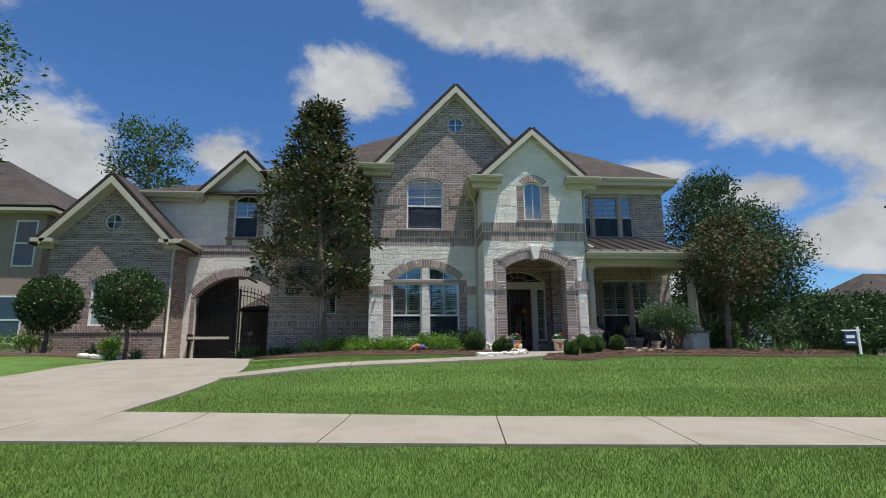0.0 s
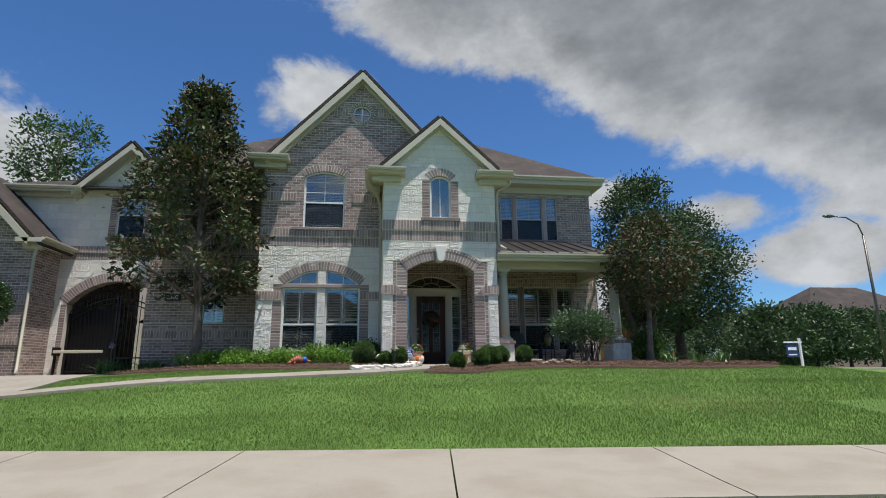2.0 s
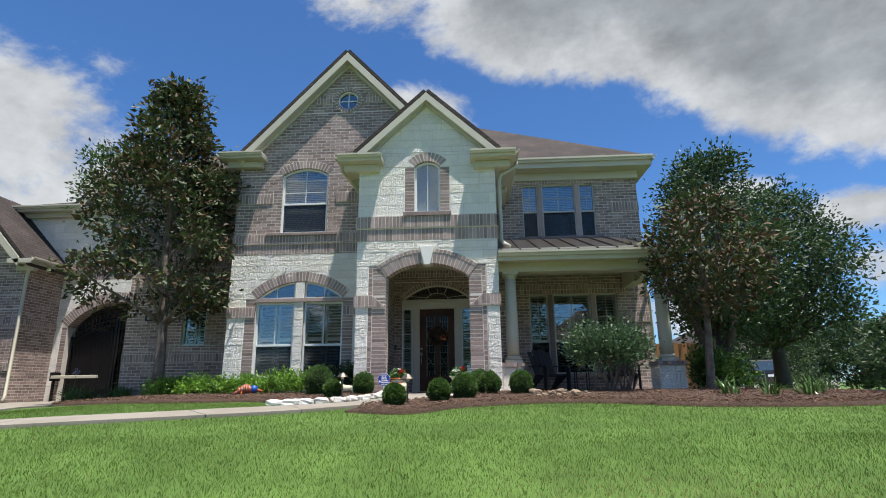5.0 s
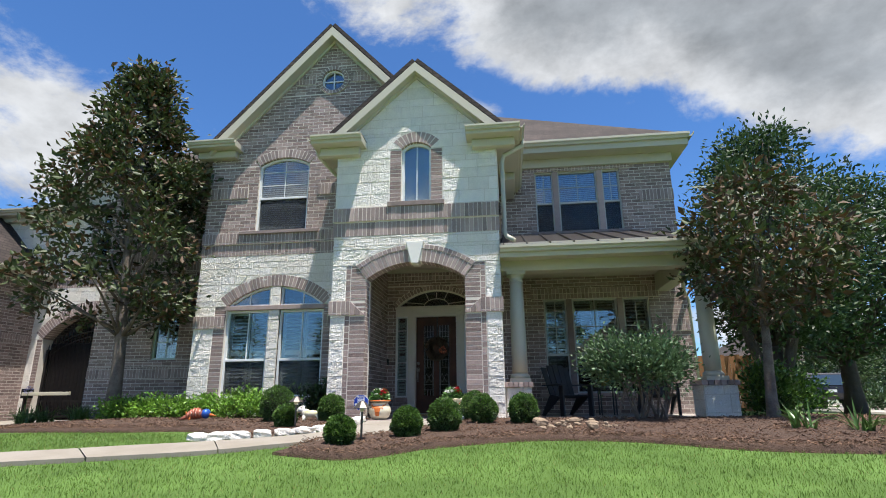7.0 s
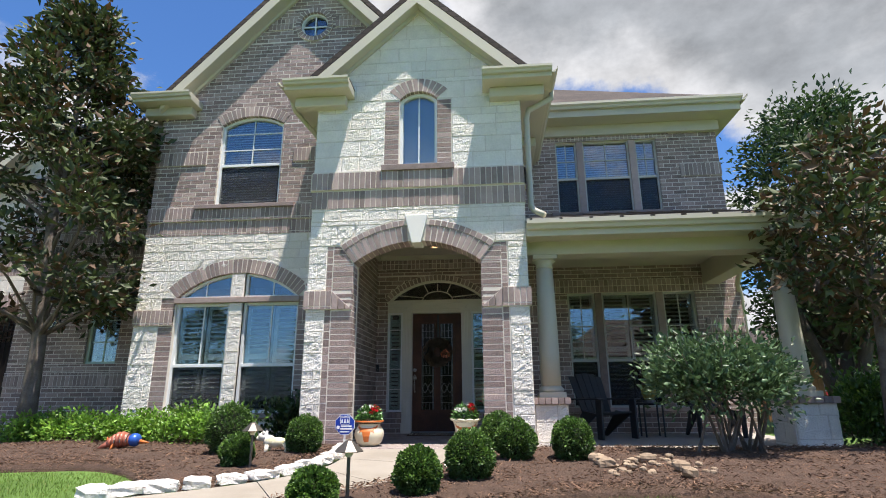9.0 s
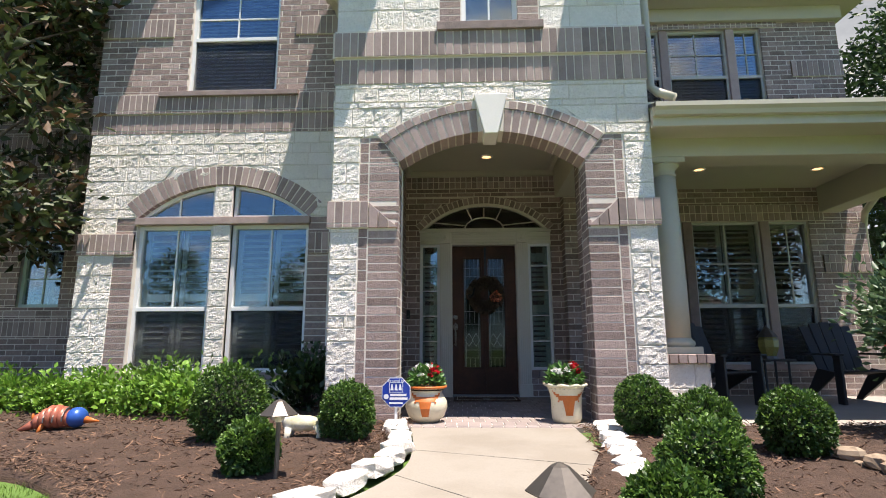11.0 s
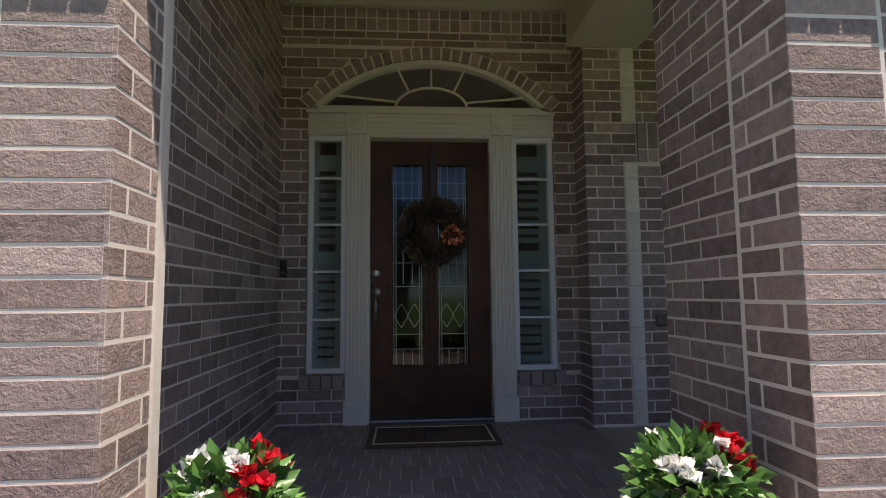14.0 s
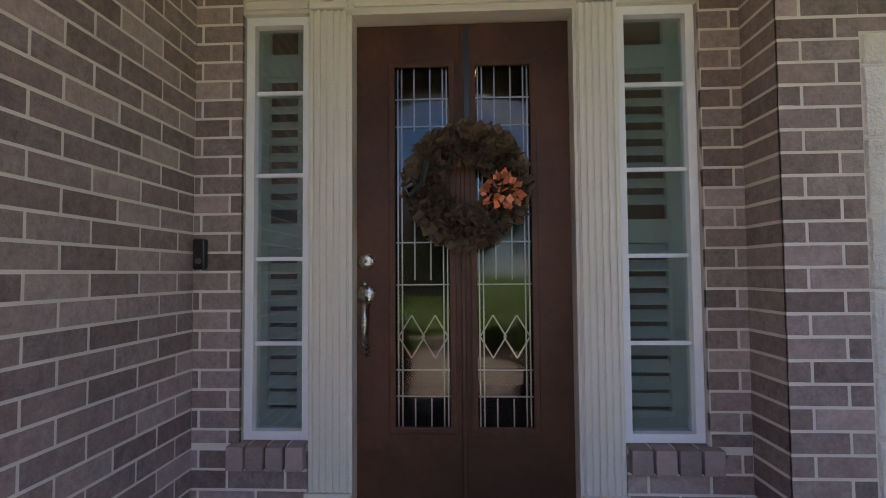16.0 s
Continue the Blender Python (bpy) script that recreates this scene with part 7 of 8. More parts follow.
def rock(x, y, z, sx, sy, sz, seed, mat, name, label, group, rot=0.0, square=0.0):
    """A rough block with broken faces."""
    me = Mesh()
    n = 6
    for j in range(n + 1):
        th = math.pi * j / n
        for i in range(10):
            ph = 2 * math.pi * i / 10
            q = Vector((math.sin(th) * math.cos(ph), math.sin(th) * math.sin(ph), math.cos(th)))
            k = 1 / max(abs(q.x), abs(q.y), abs(q.z))
            s = q * (1 + (k - 1) * square) * (1 + 0.22 * noise.noise(q * 1.7 + Vector((seed * 3.1, 0, 0))) + 0.1 * noise.noise(q * 4 + Vector((0, seed, 0))))
            me.v.append((s.x * sx, s.y * sy, s.z * sz))
    for j in range(n):
        for i in range(10):
            a, b = j * 10 + i, j * 10 + (i + 1) % 10
            me.f.append((a, a + 10, b + 10, b))
    ob = new(name, me.data(name, mat))
    ob.matrix_basis = pose(x, y, z, rng.uniform(-6, 6), rng.uniform(-6, 6), rot)
    return tagged(ob, label, "stone", group)


def edging(line, n, seed, size=(0.17, 0.11, 0.085)):
    for i, (x, y) in enumerate(curve_pts(line, n)):
        a, b = curve_pts(line, n)[max(i - 1, 0)], curve_pts(line, n)[min(i + 1, n)]
        ang = math.degrees(math.atan2(b[1] - a[1], b[0] - a[0]))
        rock(x, y, ground_z(x, y) + 0.07, size[0] * rng.uniform(0.8, 1.15), size[1] * rng.uniform(0.85, 1.15), size[2], seed + i, STONE, "edging_stone", "rough white limestone block edging the walk", "limestone walk edging", ang + rng.uniform(-9, 9), 0.92)


edging([(1.85, 12.5), (2.35, 12.75), (2.85, 13.15), (3.14, 13.8), (3.2, 14.4), (3.08, 15.1)], 12, 100, (0.135, 0.095, 0.05))
edging([(4.58, 13.6), (4.70, 14.3), (4.84, 15.12)], 6, 130, (0.13, 0.10, 0.05))
edging([(-8.75, 15.65), (-8.3, 16.2), (-7.92, 17.2)], 7, 150, (0.14, 0.1, 0.07))
for i in range(46):
    x, y = 6.35 + rng.uniform(-0.45, 0.55), 13.6 + rng.uniform(-0.45, 0.4)
    k = rng.uniform(0.018, 0.036) if i % 9 else 0.06
    rock(x, y, ground_z(x, y) + 0.095 + (0.03 if i % 3 == 0 else 0), k * 1.35, k, k * 0.75, 200 + i, REDROCK, "field_stone", "brown rough field stone on a small heap", "heap of field stones", rng.uniform(0, 180), 0.45)


def path_lamp(x, y, h):
    z = ground_z(x, y) + 0.03
    e = thing("path_light", x, y, z, "bronze path light with a conical shade on a stake", "garden light", "path lights")
    part("stake", Mesh().tube([(x, y, z - 0.1), (x, y, z + h - 0.06)], 0.013, 8), STEEL, e)
    n = 8
    me = Mesh()
    me.lathe(x, y, [(0.10, z + h - 0.085), (0.105, z + h - 0.08), (0.03, z + h - 0.012), (0.012, z + h - 0.004), (0.002, z + h)], n)
    part("shade", me, STEEL, e, "faceted bronze cone")
    part("lens", Mesh().lathe(x, y, [(0.02, z + h - 0.12), (0.028, z + h - 0.1), (0.028, z + h - 0.075)], 12), CERAMIC, e)


path_lamp(3.93, 12.16, 0.47)
path_lamp(2.65, 13.45, 0.47)


def pot(x, y, profile, label, wavy):
    z = FLOOR + 0.004
    e = thing("flower_pot", x, y, z, label, "flower pot", "pots beside the entrance")
    body = Mesh().lathe(x, y, [(r, z + h) for r, h in profile], 36)
    rim_r, rim_z = profile[-1][0], z + profile[-1][1]
    part("body", body, CERAMIC, e, smooth=True)
    rim = Mesh()
    ring = []
    for i in range(37):
        a = 2 * math.pi * i / 36
        k = 0.012 * math.sin(a * 9) if wavy else 0
        ring.append((x + (rim_r + 0.008 + k) * math.cos(a), y + (rim_r + 0.008 + k) * math.sin(a), rim_z + k * 0.6))
    rim.tube(ring, 0.012, 6, False)
    part("rim", rim, CERAMIC if wavy else ORANGE, e, "" if wavy else "orange painted rim", smooth=True)
    part("soil", Mesh().lathe(x, y, [(rim_r - 0.012, rim_z - 0.03), (rim_r - 0.012, rim_z + 0.006)], 24), SOIL, e)

    def rad(h):
        return lerp_table(h, [(b, a) for a, b in profile])
    # a painted horned head, laid on the glaze facing the walk
    shape = [(-0.165, 0.10), (-0.12, 0.075), (-0.06, 0.055), (0.06, 0.055), (0.12, 0.075), (0.165, 0.10), (0.14, 0.06), (0.09, 0.03), (0.105, 0.005), (0.055, 0.01), (0.04, -0.06), (0.03, -0.115), (-0.03, -0.115), (-0.04, -0.06), (-0.055, 0.01), (-0.105, 0.005), (-0.09, 0.03), (-0.14, 0.06)]
    hm = profile[-1][1] * 0.56
    me = Mesh()
    for row in range(15):
        v0, v1 = -0.115 + 0.215 * row / 15, -0.115 + 0.215 * (row + 1) / 15
        vm = (v0 + v1) / 2
        xs = []
        for k in range(len(shape)):
            (xa, za), (xb, zb) = shape[k], shape[(k + 1) % len(shape)]
            if (za > vm) != (zb > vm):
                xs.append(xa + (xb - xa) * (vm - za) / (zb - za))
        xs.sort()
        for a, b in zip(xs[::2], xs[1::2]):
            m = max(1, int((b - a) / 0.02))
            for q in range(m):
                u0, u1 = a + (b - a) * q / m, a + (b - a) * (q + 1) / m
                quad = []
                for u, v in ((u0, v0), (u1, v0), (u1, v1), (u0, v1)):
                    r = rad(hm + v) + 0.003
                    ang = -math.pi / 2 + u / r
                    quad.append((x + r * math.cos(ang), y + r * math.sin(ang), z + hm + v))
                me.add(quad, [(0, 1, 2, 3)])
    part("painted_emblem", me, ORANGE, e, "burnt orange painted horned head")
    g = np.random.default_rng(int(x * 100))
    p, d = blob_points(430, (x, y, rim_z + 0.05), rim_r * 0.82, (1, 1, 0.8), 0.6, 0.25, int(x * 10), -0.3)
    leaf_part("leaves", e, p, d, 0.06, VINCA_G, aspect=0.5, spread=0.5)
    for nm, mt, cnt, seed in (("red_flower", PETAL_R, 10, 1), ("white_flower", PETAL_W, 8, 2)):
        for k in range(cnt):
            a = g.uniform(0, 6.28)
            el = g.uniform(0.25, 1.0)
            if nm == "red_flower":
                a = g.uniform(-1.3, 1.0)
            else:
                a = g.uniform(2.0, 5.2)
            c = np.array((x + rim_r * 0.8 * math.cos(a) * math.sqrt(1 - el * el * 0.7), y + rim_r * 0.8 * math.sin(a) * math.sqrt(1 - el * el * 0.7), rim_z + 0.055 + rim_r * 0.74 * el))
            m = 14
            t = np.linspace(0, 2 * np.pi, m, endpoint=False)
            d = np.stack((np.cos(t), np.sin(t), 0.4 + 0 * t), 1)
            d = d + np.array((0, -0.5, 0.2))
            ob = leaf_part(nm, e, np.repeat(c[None], m, 0), unit(d), 0.035, mt, aspect=0.95, spread=0.25)


pot(3.31, 15.57, [(0.112, 0.0), (0.165, 0.05), (0.195, 0.13), (0.187, 0.19), (0.148, 0.25), (0.143, 0.268), (0.172, 0.31)], "round cream pot with orange emblem and red and white flowers", False)
pot(4.59, 15.55, [(0.12, 0.0), (0.135, 0.04), (0.138, 0.17), (0.143, 0.24), (0.16, 0.29), (0.176, 0.327)], "tall cream pot with orange emblem, wavy rim and white flowers", True)


def text_part(word, size, x, y, z, mat, parent, name="lettering", extrude=0.001):
    cu = bpy.data.curves.new(name, "FONT")
    cu.body, cu.size, cu.align_x, cu.align_y, cu.extrude = word, size, "CENTER", "CENTER", extrude
    ob = new("tmp", cu)
    me = bpy.data.meshes.new_from_object(ob.evaluated_get(bpy.context.evaluated_depsgraph_get()))
    bpy.data.objects.remove(ob)
    bpy.data.curves.remove(cu)
    me.transform(pose(x, y, z, 90, 0, 0))
    me.materials.clear()
    me.materials.append(mat)
    return part(name, me, None, parent)


def yard_sign():
    x, y, z = 3.07, 15.22, 1.32
    e = thing("security_sign", x, y, ground_z(x, y), "blue octagonal security sign on a white stake", "sign")
    part("stake", Mesh().box(x - 0.012, x + 0.012, y + 0.008, y + 0.016, ground_z(x, y) - 0.05, z + 0.1), WHITEP, e)
    r = 0.135
    octo = lambda q: [(x + q * math.cos(math.pi / 8 + k * math.pi / 4), z + q * math.sin(math.pi / 8 + k * math.pi / 4)) for k in range(8)]
    part("rim", Mesh().prism(octo(r), y, y + 0.006), WHITEP, e, "white border")
    part("panel", Mesh().prism(octo(r * 0.95), y - 0.003, y), BLUEP, e, "blue panel")
    text_part("Secured by", 0.032, x, y - 0.005, z + 0.10, WHITEP, e)
    bars = Mesh()
    frame_ring(bars, [(x - 0.06, z + 0.0), (x + 0.06, z + 0.0), (x + 0.06, z + 0.085), (x - 0.06, z + 0.085)], 0.004, y - 0.006, y - 0.003)
    for a in (-0.036, 0.0, 0.036):
        bars.prism([(x + a - 0.014, z + 0.018), (x + a + 0.014, z + 0.018), (x + a + 0.005, z + 0.068), (x + a - 0.005, z + 0.068)], y - 0.006, y - 0.003)
    part("plain_mark", bars, WHITEP, e)
    ln = Mesh().box(x - 0.05, x + 0.09, y - 0.006, y - 0.003, z - 0.03, z - 0.012).box(x - 0.055, x + 0.1, y - 0.006, y - 0.003, z - 0.062, z - 0.042).box(x - 0.06, x + 0.06, y - 0.006, y - 0.003, z - 0.095, z - 0.083)
    part("print_line", ln, WHITEP, e)
    badge = [(x - 0.085 + 0.022 * math.cos(k * math.pi / 8), z - 0.035 + 0.022 * math.sin(k * math.pi / 8)) for k in range(16)]
    part("badge", Mesh().prism(badge, y - 0.006, y - 0.003), WHITEP, e)


yard_sign()


def ball(me, c, r, seg=12, rings=8):
    n0 = len(me.v)
    rx, ry, rz = r if isinstance(r, tuple) else (r, r, r)
    for j in range(rings + 1):
        th = math.pi * j / rings
        for i in range(seg):
            ph = 2 * math.pi * i / seg
            me.v.append((c[0] + rx * math.sin(th) * math.cos(ph), c[1] + ry * math.sin(th) * math.sin(ph), c[2] + rz * math.cos(th)))
    for j in range(rings):
        for i in range(seg):
            a, b = n0 + j * seg + i, n0 + j * seg + (i + 1) % seg
            me.f.append((a, a + seg, b + seg, b))
    return me


def dog_statue():
    x, y = 2.48, 14.5
    z = ground_z(x, y) + 0.05
    me = Mesh()
    ball(me, (x, y, z + 0.16), (0.17, 0.075, 0.07))
    ball(me, (x - 0.10, y, z + 0.17), (0.085, 0.08, 0.085))
    ball(me, (x - 0.19, y - 0.01, z + 0.235), (0.07, 0.065, 0.065))
    ball(me, (x - 0.245, y - 0.015, z + 0.215), (0.04, 0.045, 0.035))
    for s in (-1, 1):
        ball(me, (x - 0.17, y + s * 0.055, z + 0.285), (0.022, 0.015, 0.03), 8, 6)
        me.tube([(x - 0.11, y + s * 0.05, z + 0.13), (x - 0.12, y + s * 0.06, z + 0.06), (x - 0.13, y + s * 0.06, z)], [0.035, 0.026, 0.03], 8)
        me.tube([(x + 0.13, y + s * 0.04, z + 0.15), (x + 0.16, y + s * 0.05, z + 0.08), (x + 0.14, y + s * 0.05, z)], [0.04, 0.025, 0.028], 8)
    ball(me, (x + 0.18, y, z + 0.2), 0.02, 8, 6)
    me.v = [(x + (a - x) * 0.85, y + (b - y) * 0.85, z + (c - z) * 0.82) for a, b, c in me.v]
    ob = new("dog_statue", me.data("dog_statue", PLASTER, smooth=True))
    tagged(ob, "small white painted bulldog statue standing in mulch", "statue")


dog_statue()


def armadillo():
    x, y = 0.0, 0.0
    z = 0.0
    me = Mesh()
    for k in range(6):
        t = k / 5
        ball(me, (x - 0.16 + 0.3 * t, y, z + 0.10 + 0.035 * math.sin(t * 3.1)), (0.06, 0.10 + 0.03 * math.sin(t * 3.1), 0.085 + 0.04 * math.sin(t * 3.1)))
    me.tube([(x - 0.18, y, z + 0.09), (x - 0.28, y - 0.02, z + 0.05), (x - 0.36, y - 0.03, z + 0.03)], [0.06, 0.035, 0.008], 8)
    e = thing("metal_animal_ornament", x, y, z, "painted metal armadillo ornament, orange and blue, on mulch", "ornament")
    part("body", me, RUSTP, e, "banded red-orange metal body", smooth=True)
    part("hind_shell", ball(Mesh(), (x + 0.20, y, z + 0.11), (0.10, 0.12, 0.105)), BLUEP2, e, "blue painted hind shell", smooth=True)
    part("tail", Mesh().tube([(x + 0.28, y, z + 0.08), (x + 0.42, y, z + 0.05)], [0.04, 0.008], 8), ORANGE, e, smooth=True)
    for s in (-1, 1):
        part("leg", Mesh().tube([(x - 0.08, y + s * 0.08, z + 0.08), (x - 0.12, y + s * 0.12, z - 0.02)], [0.025, 0.018], 6), ORANGE, e, smooth=True)
        part("ear", ball(Mesh(), (x - 0.2, y + s * 0.05, z + 0.15), (0.012, 0.02, 0.04), 8, 6), ORANGE, e, smooth=True)
    for k in range(3):
        part("shell_band", Mesh().tube([(x - 0.06 + 0.09 * k, y + 0.135 * math.cos(t * math.pi / 8), z + 0.09 + 0.125 * math.sin(t * math.pi / 8)) for t in range(9)], 0.008, 5), STEEL, e, "dark gap between shell plates")
    e.matrix_basis = pose(0.42, 14.78, ground_z(0.42, 14.78) + 0.09, 0, -4, 8) @ Matrix.Diagonal((0.76, 0.76, 0.76, 1))


RUSTP = material("red_metal_paint", (0.40, 0.13, 0.08), 0.4, metal=0.2, var=0.2, scale=12, bump=0.05)
BLUEP2 = material("blue_metal_paint", (0.03, 0.11, 0.42), 0.35, metal=0.2, var=0.15, bump=0.03)
armadillo()


# door furnishings
def wreath():
    x, y, z = 3.985, 18.045, 2.43
    e = thing("door_wreath", x, y, z, "brown burlap wreath with a coral flower hung on the door", "wreath")
    g = np.random.default_rng(4)
    n = 1500
    a, b = g.uniform(0, 2 * np.pi, n), g.uniform(0, 2 * np.pi, n)
    R, r = 0.175, 0.05
    p = np.stack((x + (R + r * np.cos(b)) * np.cos(a), y + 0.0 - 0.8 * r * np.abs(np.sin(b)), z + (R + r * np.cos(b)) * np.sin(a)), 1)
    d = np.stack((np.cos(b) * np.cos(a), -np.abs(np.sin(b)) - 0.2, np.cos(b) * np.sin(a)), 1)
    leaf_part("burlap_ruffle", e, p, unit(d), 0.05, BURLAP, aspect=1.0, spread=0.5, curl=0.3)
    ring = [(x + R * math.cos(t * math.pi / 12), y, z + R * math.sin(t * math.pi / 12)) for t in range(25)]
    part("ring", Mesh().tube(ring, 0.04, 8, False), BURLAP, e)
    p, d = blob_points(150, (x + 0.135, y - 0.075, z - 0.045), 0.06, seed=3)
    leaf_part("coral_flower", e, p, d, 0.035, CORAL, aspect=0.8, spread=0.5, label="coral silk flower")
    part("initial_letter", Mesh().tube([(x - 0.16, y - 0.08, z + 0.09), (x - 0.18, y - 0.09, z), (x - 0.23, y - 0.08, z - 0.05), (x - 0.25, y - 0.08, z - 0.02), (x - 0.22, y - 0.08, z)], 0.012, 6), BLACK, e, "black scrolled metal letter")
    part("ribbon", Mesh().box(x - 0.012, x + 0.012, y + 0.035, y + 0.039, z + 0.2, 3.12), BLACK, e, "dark hanging ribbon")


wreath()
e = thing("doorbell", 2.9, 17.98, 2.15, "black video doorbell on the brick wall", "doorbell")
part("body", Mesh().box(2.868, 2.918, 17.955, 17.988, 2.09, 2.215), BLACK, e, bevel=0.006)
me = Mesh().lathe(0, 0, [(0.013, 0), (0.013, 0.004), (0.009, 0.006)], 16)
me.v = [(2.893 + a, 17.955 - c, 2.125 + b) for a, b, c in me.v]
part("button", me, STEEL, e)
e = thing("doormat", 3.95, 17.62, FLOOR, "brown coir doormat with a pale border before the door", "doormat")
part("mat", Mesh().box(3.53, 4.37, 17.36, 17.86, FLOOR + 0.004, FLOOR + 0.018), MATM, e, bevel=0.004)
bm_ = Mesh()
for q in ((3.57, 4.33, 17.40, 17.412), (3.57, 4.33, 17.808, 17.82), (3.57, 3.582, 17.412, 17.808), (4.318, 4.33, 17.412, 17.808)):
    bm_.box(*q, FLOOR + 0.018, FLOOR + 0.021)
part("border", bm_, CERAMIC, e, "thin pale border")
part("emblem", Mesh().plate([(3.7, 17.75), (3.9, 17.62), (3.92, 17.46), (3.98, 17.46), (4.0, 17.62), (4.2, 17.75), (4.0, 17.7), (3.9, 17.7)][::1], FLOOR + 0.018, FLOOR + 0.021), STEEL, e, "grey printed emblem")
LAMPGLOW = lamp_material("warm_bulb", (1.0, 0.55, 0.22), 1.6)
for x, y, z in ((4.0, 17.34, 4.23), (6.75, 17.23, 3.97), (8.28, 17.26, 3.97)):
    e = thing("recessed_light", x, y, z, "small recessed ceiling light, lit warm", "ceiling light", "recessed lights")
    me = Mesh()
    ring = [(x + 0.07 * math.cos(t * math.pi / 10), y + 0.07 * math.sin(t * math.pi / 10), z - 0.004) for t in range(21)]
    part("trim_ring", me.tube(ring, 0.012, 6, False), WHITEP, e, smooth=True)
    part("bulb", Mesh().lathe(x, y, [(0.055, z - 0.004), (0.06, z - 0.001)], 16), LAMPGLOW, e)
e = thing("wall_outlet", 5.6, 17.73, 1.75, "grey weatherproof outlet cover on brick", "outlet")
part("cover", Mesh().box(5.55, 5.67, 17.715, 17.74, 1.72, 1.80), STEEL, e, bevel=0.006)
e = thing("hall_lamp", 3.99, 19.6, 3.5, "glowing globe lamp in the hall", "lamp")
part("globe", ball(Mesh(), (3.99, 19.6, 3.5), 0.06), LAMPGLOW, e, smooth=True)
part("cord", Mesh().tube([(3.99, 19.6, 3.56), (3.99, 19.6, 4.2)], 0.006, 6), BLACK, e)

# house number plaque
e = thing("house_number", -3.65, 17.98, 3.05, "dark plaque with the house number on brick", "sign")
part("plate", Mesh().box(-3.87, -3.43, 17.955, 17.985, 2.95, 3.15), BLACK, e, bevel=0.005)
text_part("2302", 0.17, -3.65, 17.953, 3.05, CERAMIC, e, "number")


def adirondack(px, py, rz):
    """Plastic slat-back garden chair, built facing -y at the origin."""
    e = thing("garden_chair", 0, 0, 0, "dark plastic slat-back garden chair on the porch", "chair", "porch chairs")
    me = Mesh()
    for k in range(5):
        x = -0.22 + k * 0.11
        topz = 0.98 - 0.5 * x * x * 2.2
        fan = 1 + 0.18
        me2 = Mesh().add([(x - 0.054, 0.10, 0.34), (x + 0.054, 0.10, 0.34), (x * fan + 0.06, 0.36, topz), (x * fan - 0.06, 0.36, topz), (x - 0.054, 0.125, 0.33), (x + 0.054, 0.125, 0.33), (x * fan + 0.06, 0.385, topz), (x * fan - 0.06, 0.385, topz)],
                        [(0, 1, 2, 3), (7, 6, 5, 4), (0, 4, 5, 1), (1, 5, 6, 2), (2, 6, 7, 3), (3, 7, 4, 0)])
        part("back_slat", me2, RESIN, e, bevel=0.008)
    part("back_rail", Mesh().box(-0.27, 0.27, 0.25, 0.275, 0.62, 0.69), RESIN, e, bevel=0.008)
    for k in range(5):
        y0 = -0.36 + k * 0.095
        part("seat_slat", Mesh().box(-0.27, 0.27, y0, y0 + 0.085, 0.37 - k * 0.012, 0.392 - k * 0.012), RESIN, e, bevel=0.008)
    for s in (-1, 1):
        x0, x1 = (0.28, 0.40) if s > 0 else (-0.40, -0.28)
        part("armrest", Mesh().box(x0, x1, -0.42, 0.24, 0.56, 0.585), RESIN, e, bevel=0.01)
        xa, xb = (0.30, 0.335) if s > 0 else (-0.335, -0.30)
        part("front_leg", Mesh().prism([(xa, 0.0), (xb, 0.0), (xb, 0.56), (xa, 0.56)], -0.40, -0.27), RESIN, e, bevel=0.006)
        lg = Mesh().add([(xa, 0.30, 0), (xb, 0.30, 0), (xb, 0.40, 0), (xa, 0.40, 0), (xa, -0.30, 0.36), (xb, -0.30, 0.36), (xb, 0.05, 0.40), (xa, 0.05, 0.40)], [(0, 3, 2, 1), (4, 5, 6, 7), (0, 1, 5, 4), (1, 2, 6, 5), (2, 3, 7, 6), (3, 0, 4, 7)])
        part("rear_leg", lg, RESIN, e, bevel=0.006)
    e.matrix_basis = pose(px, py, FLOOR - 0.002, 0, 0, rz)
    return e


c1 = adirondack(8.4, 17.38, -2)
copy_thing(c1, pose(6.64, 17.1, FLOOR - 0.002, 0, 0, 28))
e = thing("side_table", 7.45, 17.35, FLOOR, "dark metal side table on the porch", "table")
part("tabletop", Mesh().lathe(7.45, 17.35, [(0.27, FLOOR + 0.49), (0.28, FLOOR + 0.50), (0.27, FLOOR + 0.515)], 24), RESIN, e)
for a in (45, 135, 225, 315):
    cx, cy = 7.45 + 0.2 * math.cos(radians(a)), 17.35 + 0.2 * math.sin(radians(a))
    part("leg", Mesh().tube([(cx, cy, FLOOR - 0.004), (cx, cy, FLOOR + 0.5)], 0.014, 8), RESIN, e)
e = thing("table_lantern", 7.45, 17.35, FLOOR + 0.515, "old metal lantern with amber glass on the table", "lantern")
part("base", Mesh().lathe(7.45, 17.35, [(0.10, FLOOR + 0.515), (0.085, FLOOR + 0.55)], 8), STEEL, e)
part("glass_body", Mesh().lathe(7.45, 17.35, [(0.08, FLOOR + 0.55), (0.12, FLOOR + 0.66), (0.12, FLOOR + 0.74), (0.10, FLOOR + 0.78)], 8), AMBER, e)
part("cap", Mesh().lathe(7.45, 17.35, [(0.125, FLOOR + 0.78), (0.06, FLOOR + 0.86), (0.02, FLOOR + 0.90), (0.012, FLOOR + 0.93)], 8), STEEL, e)


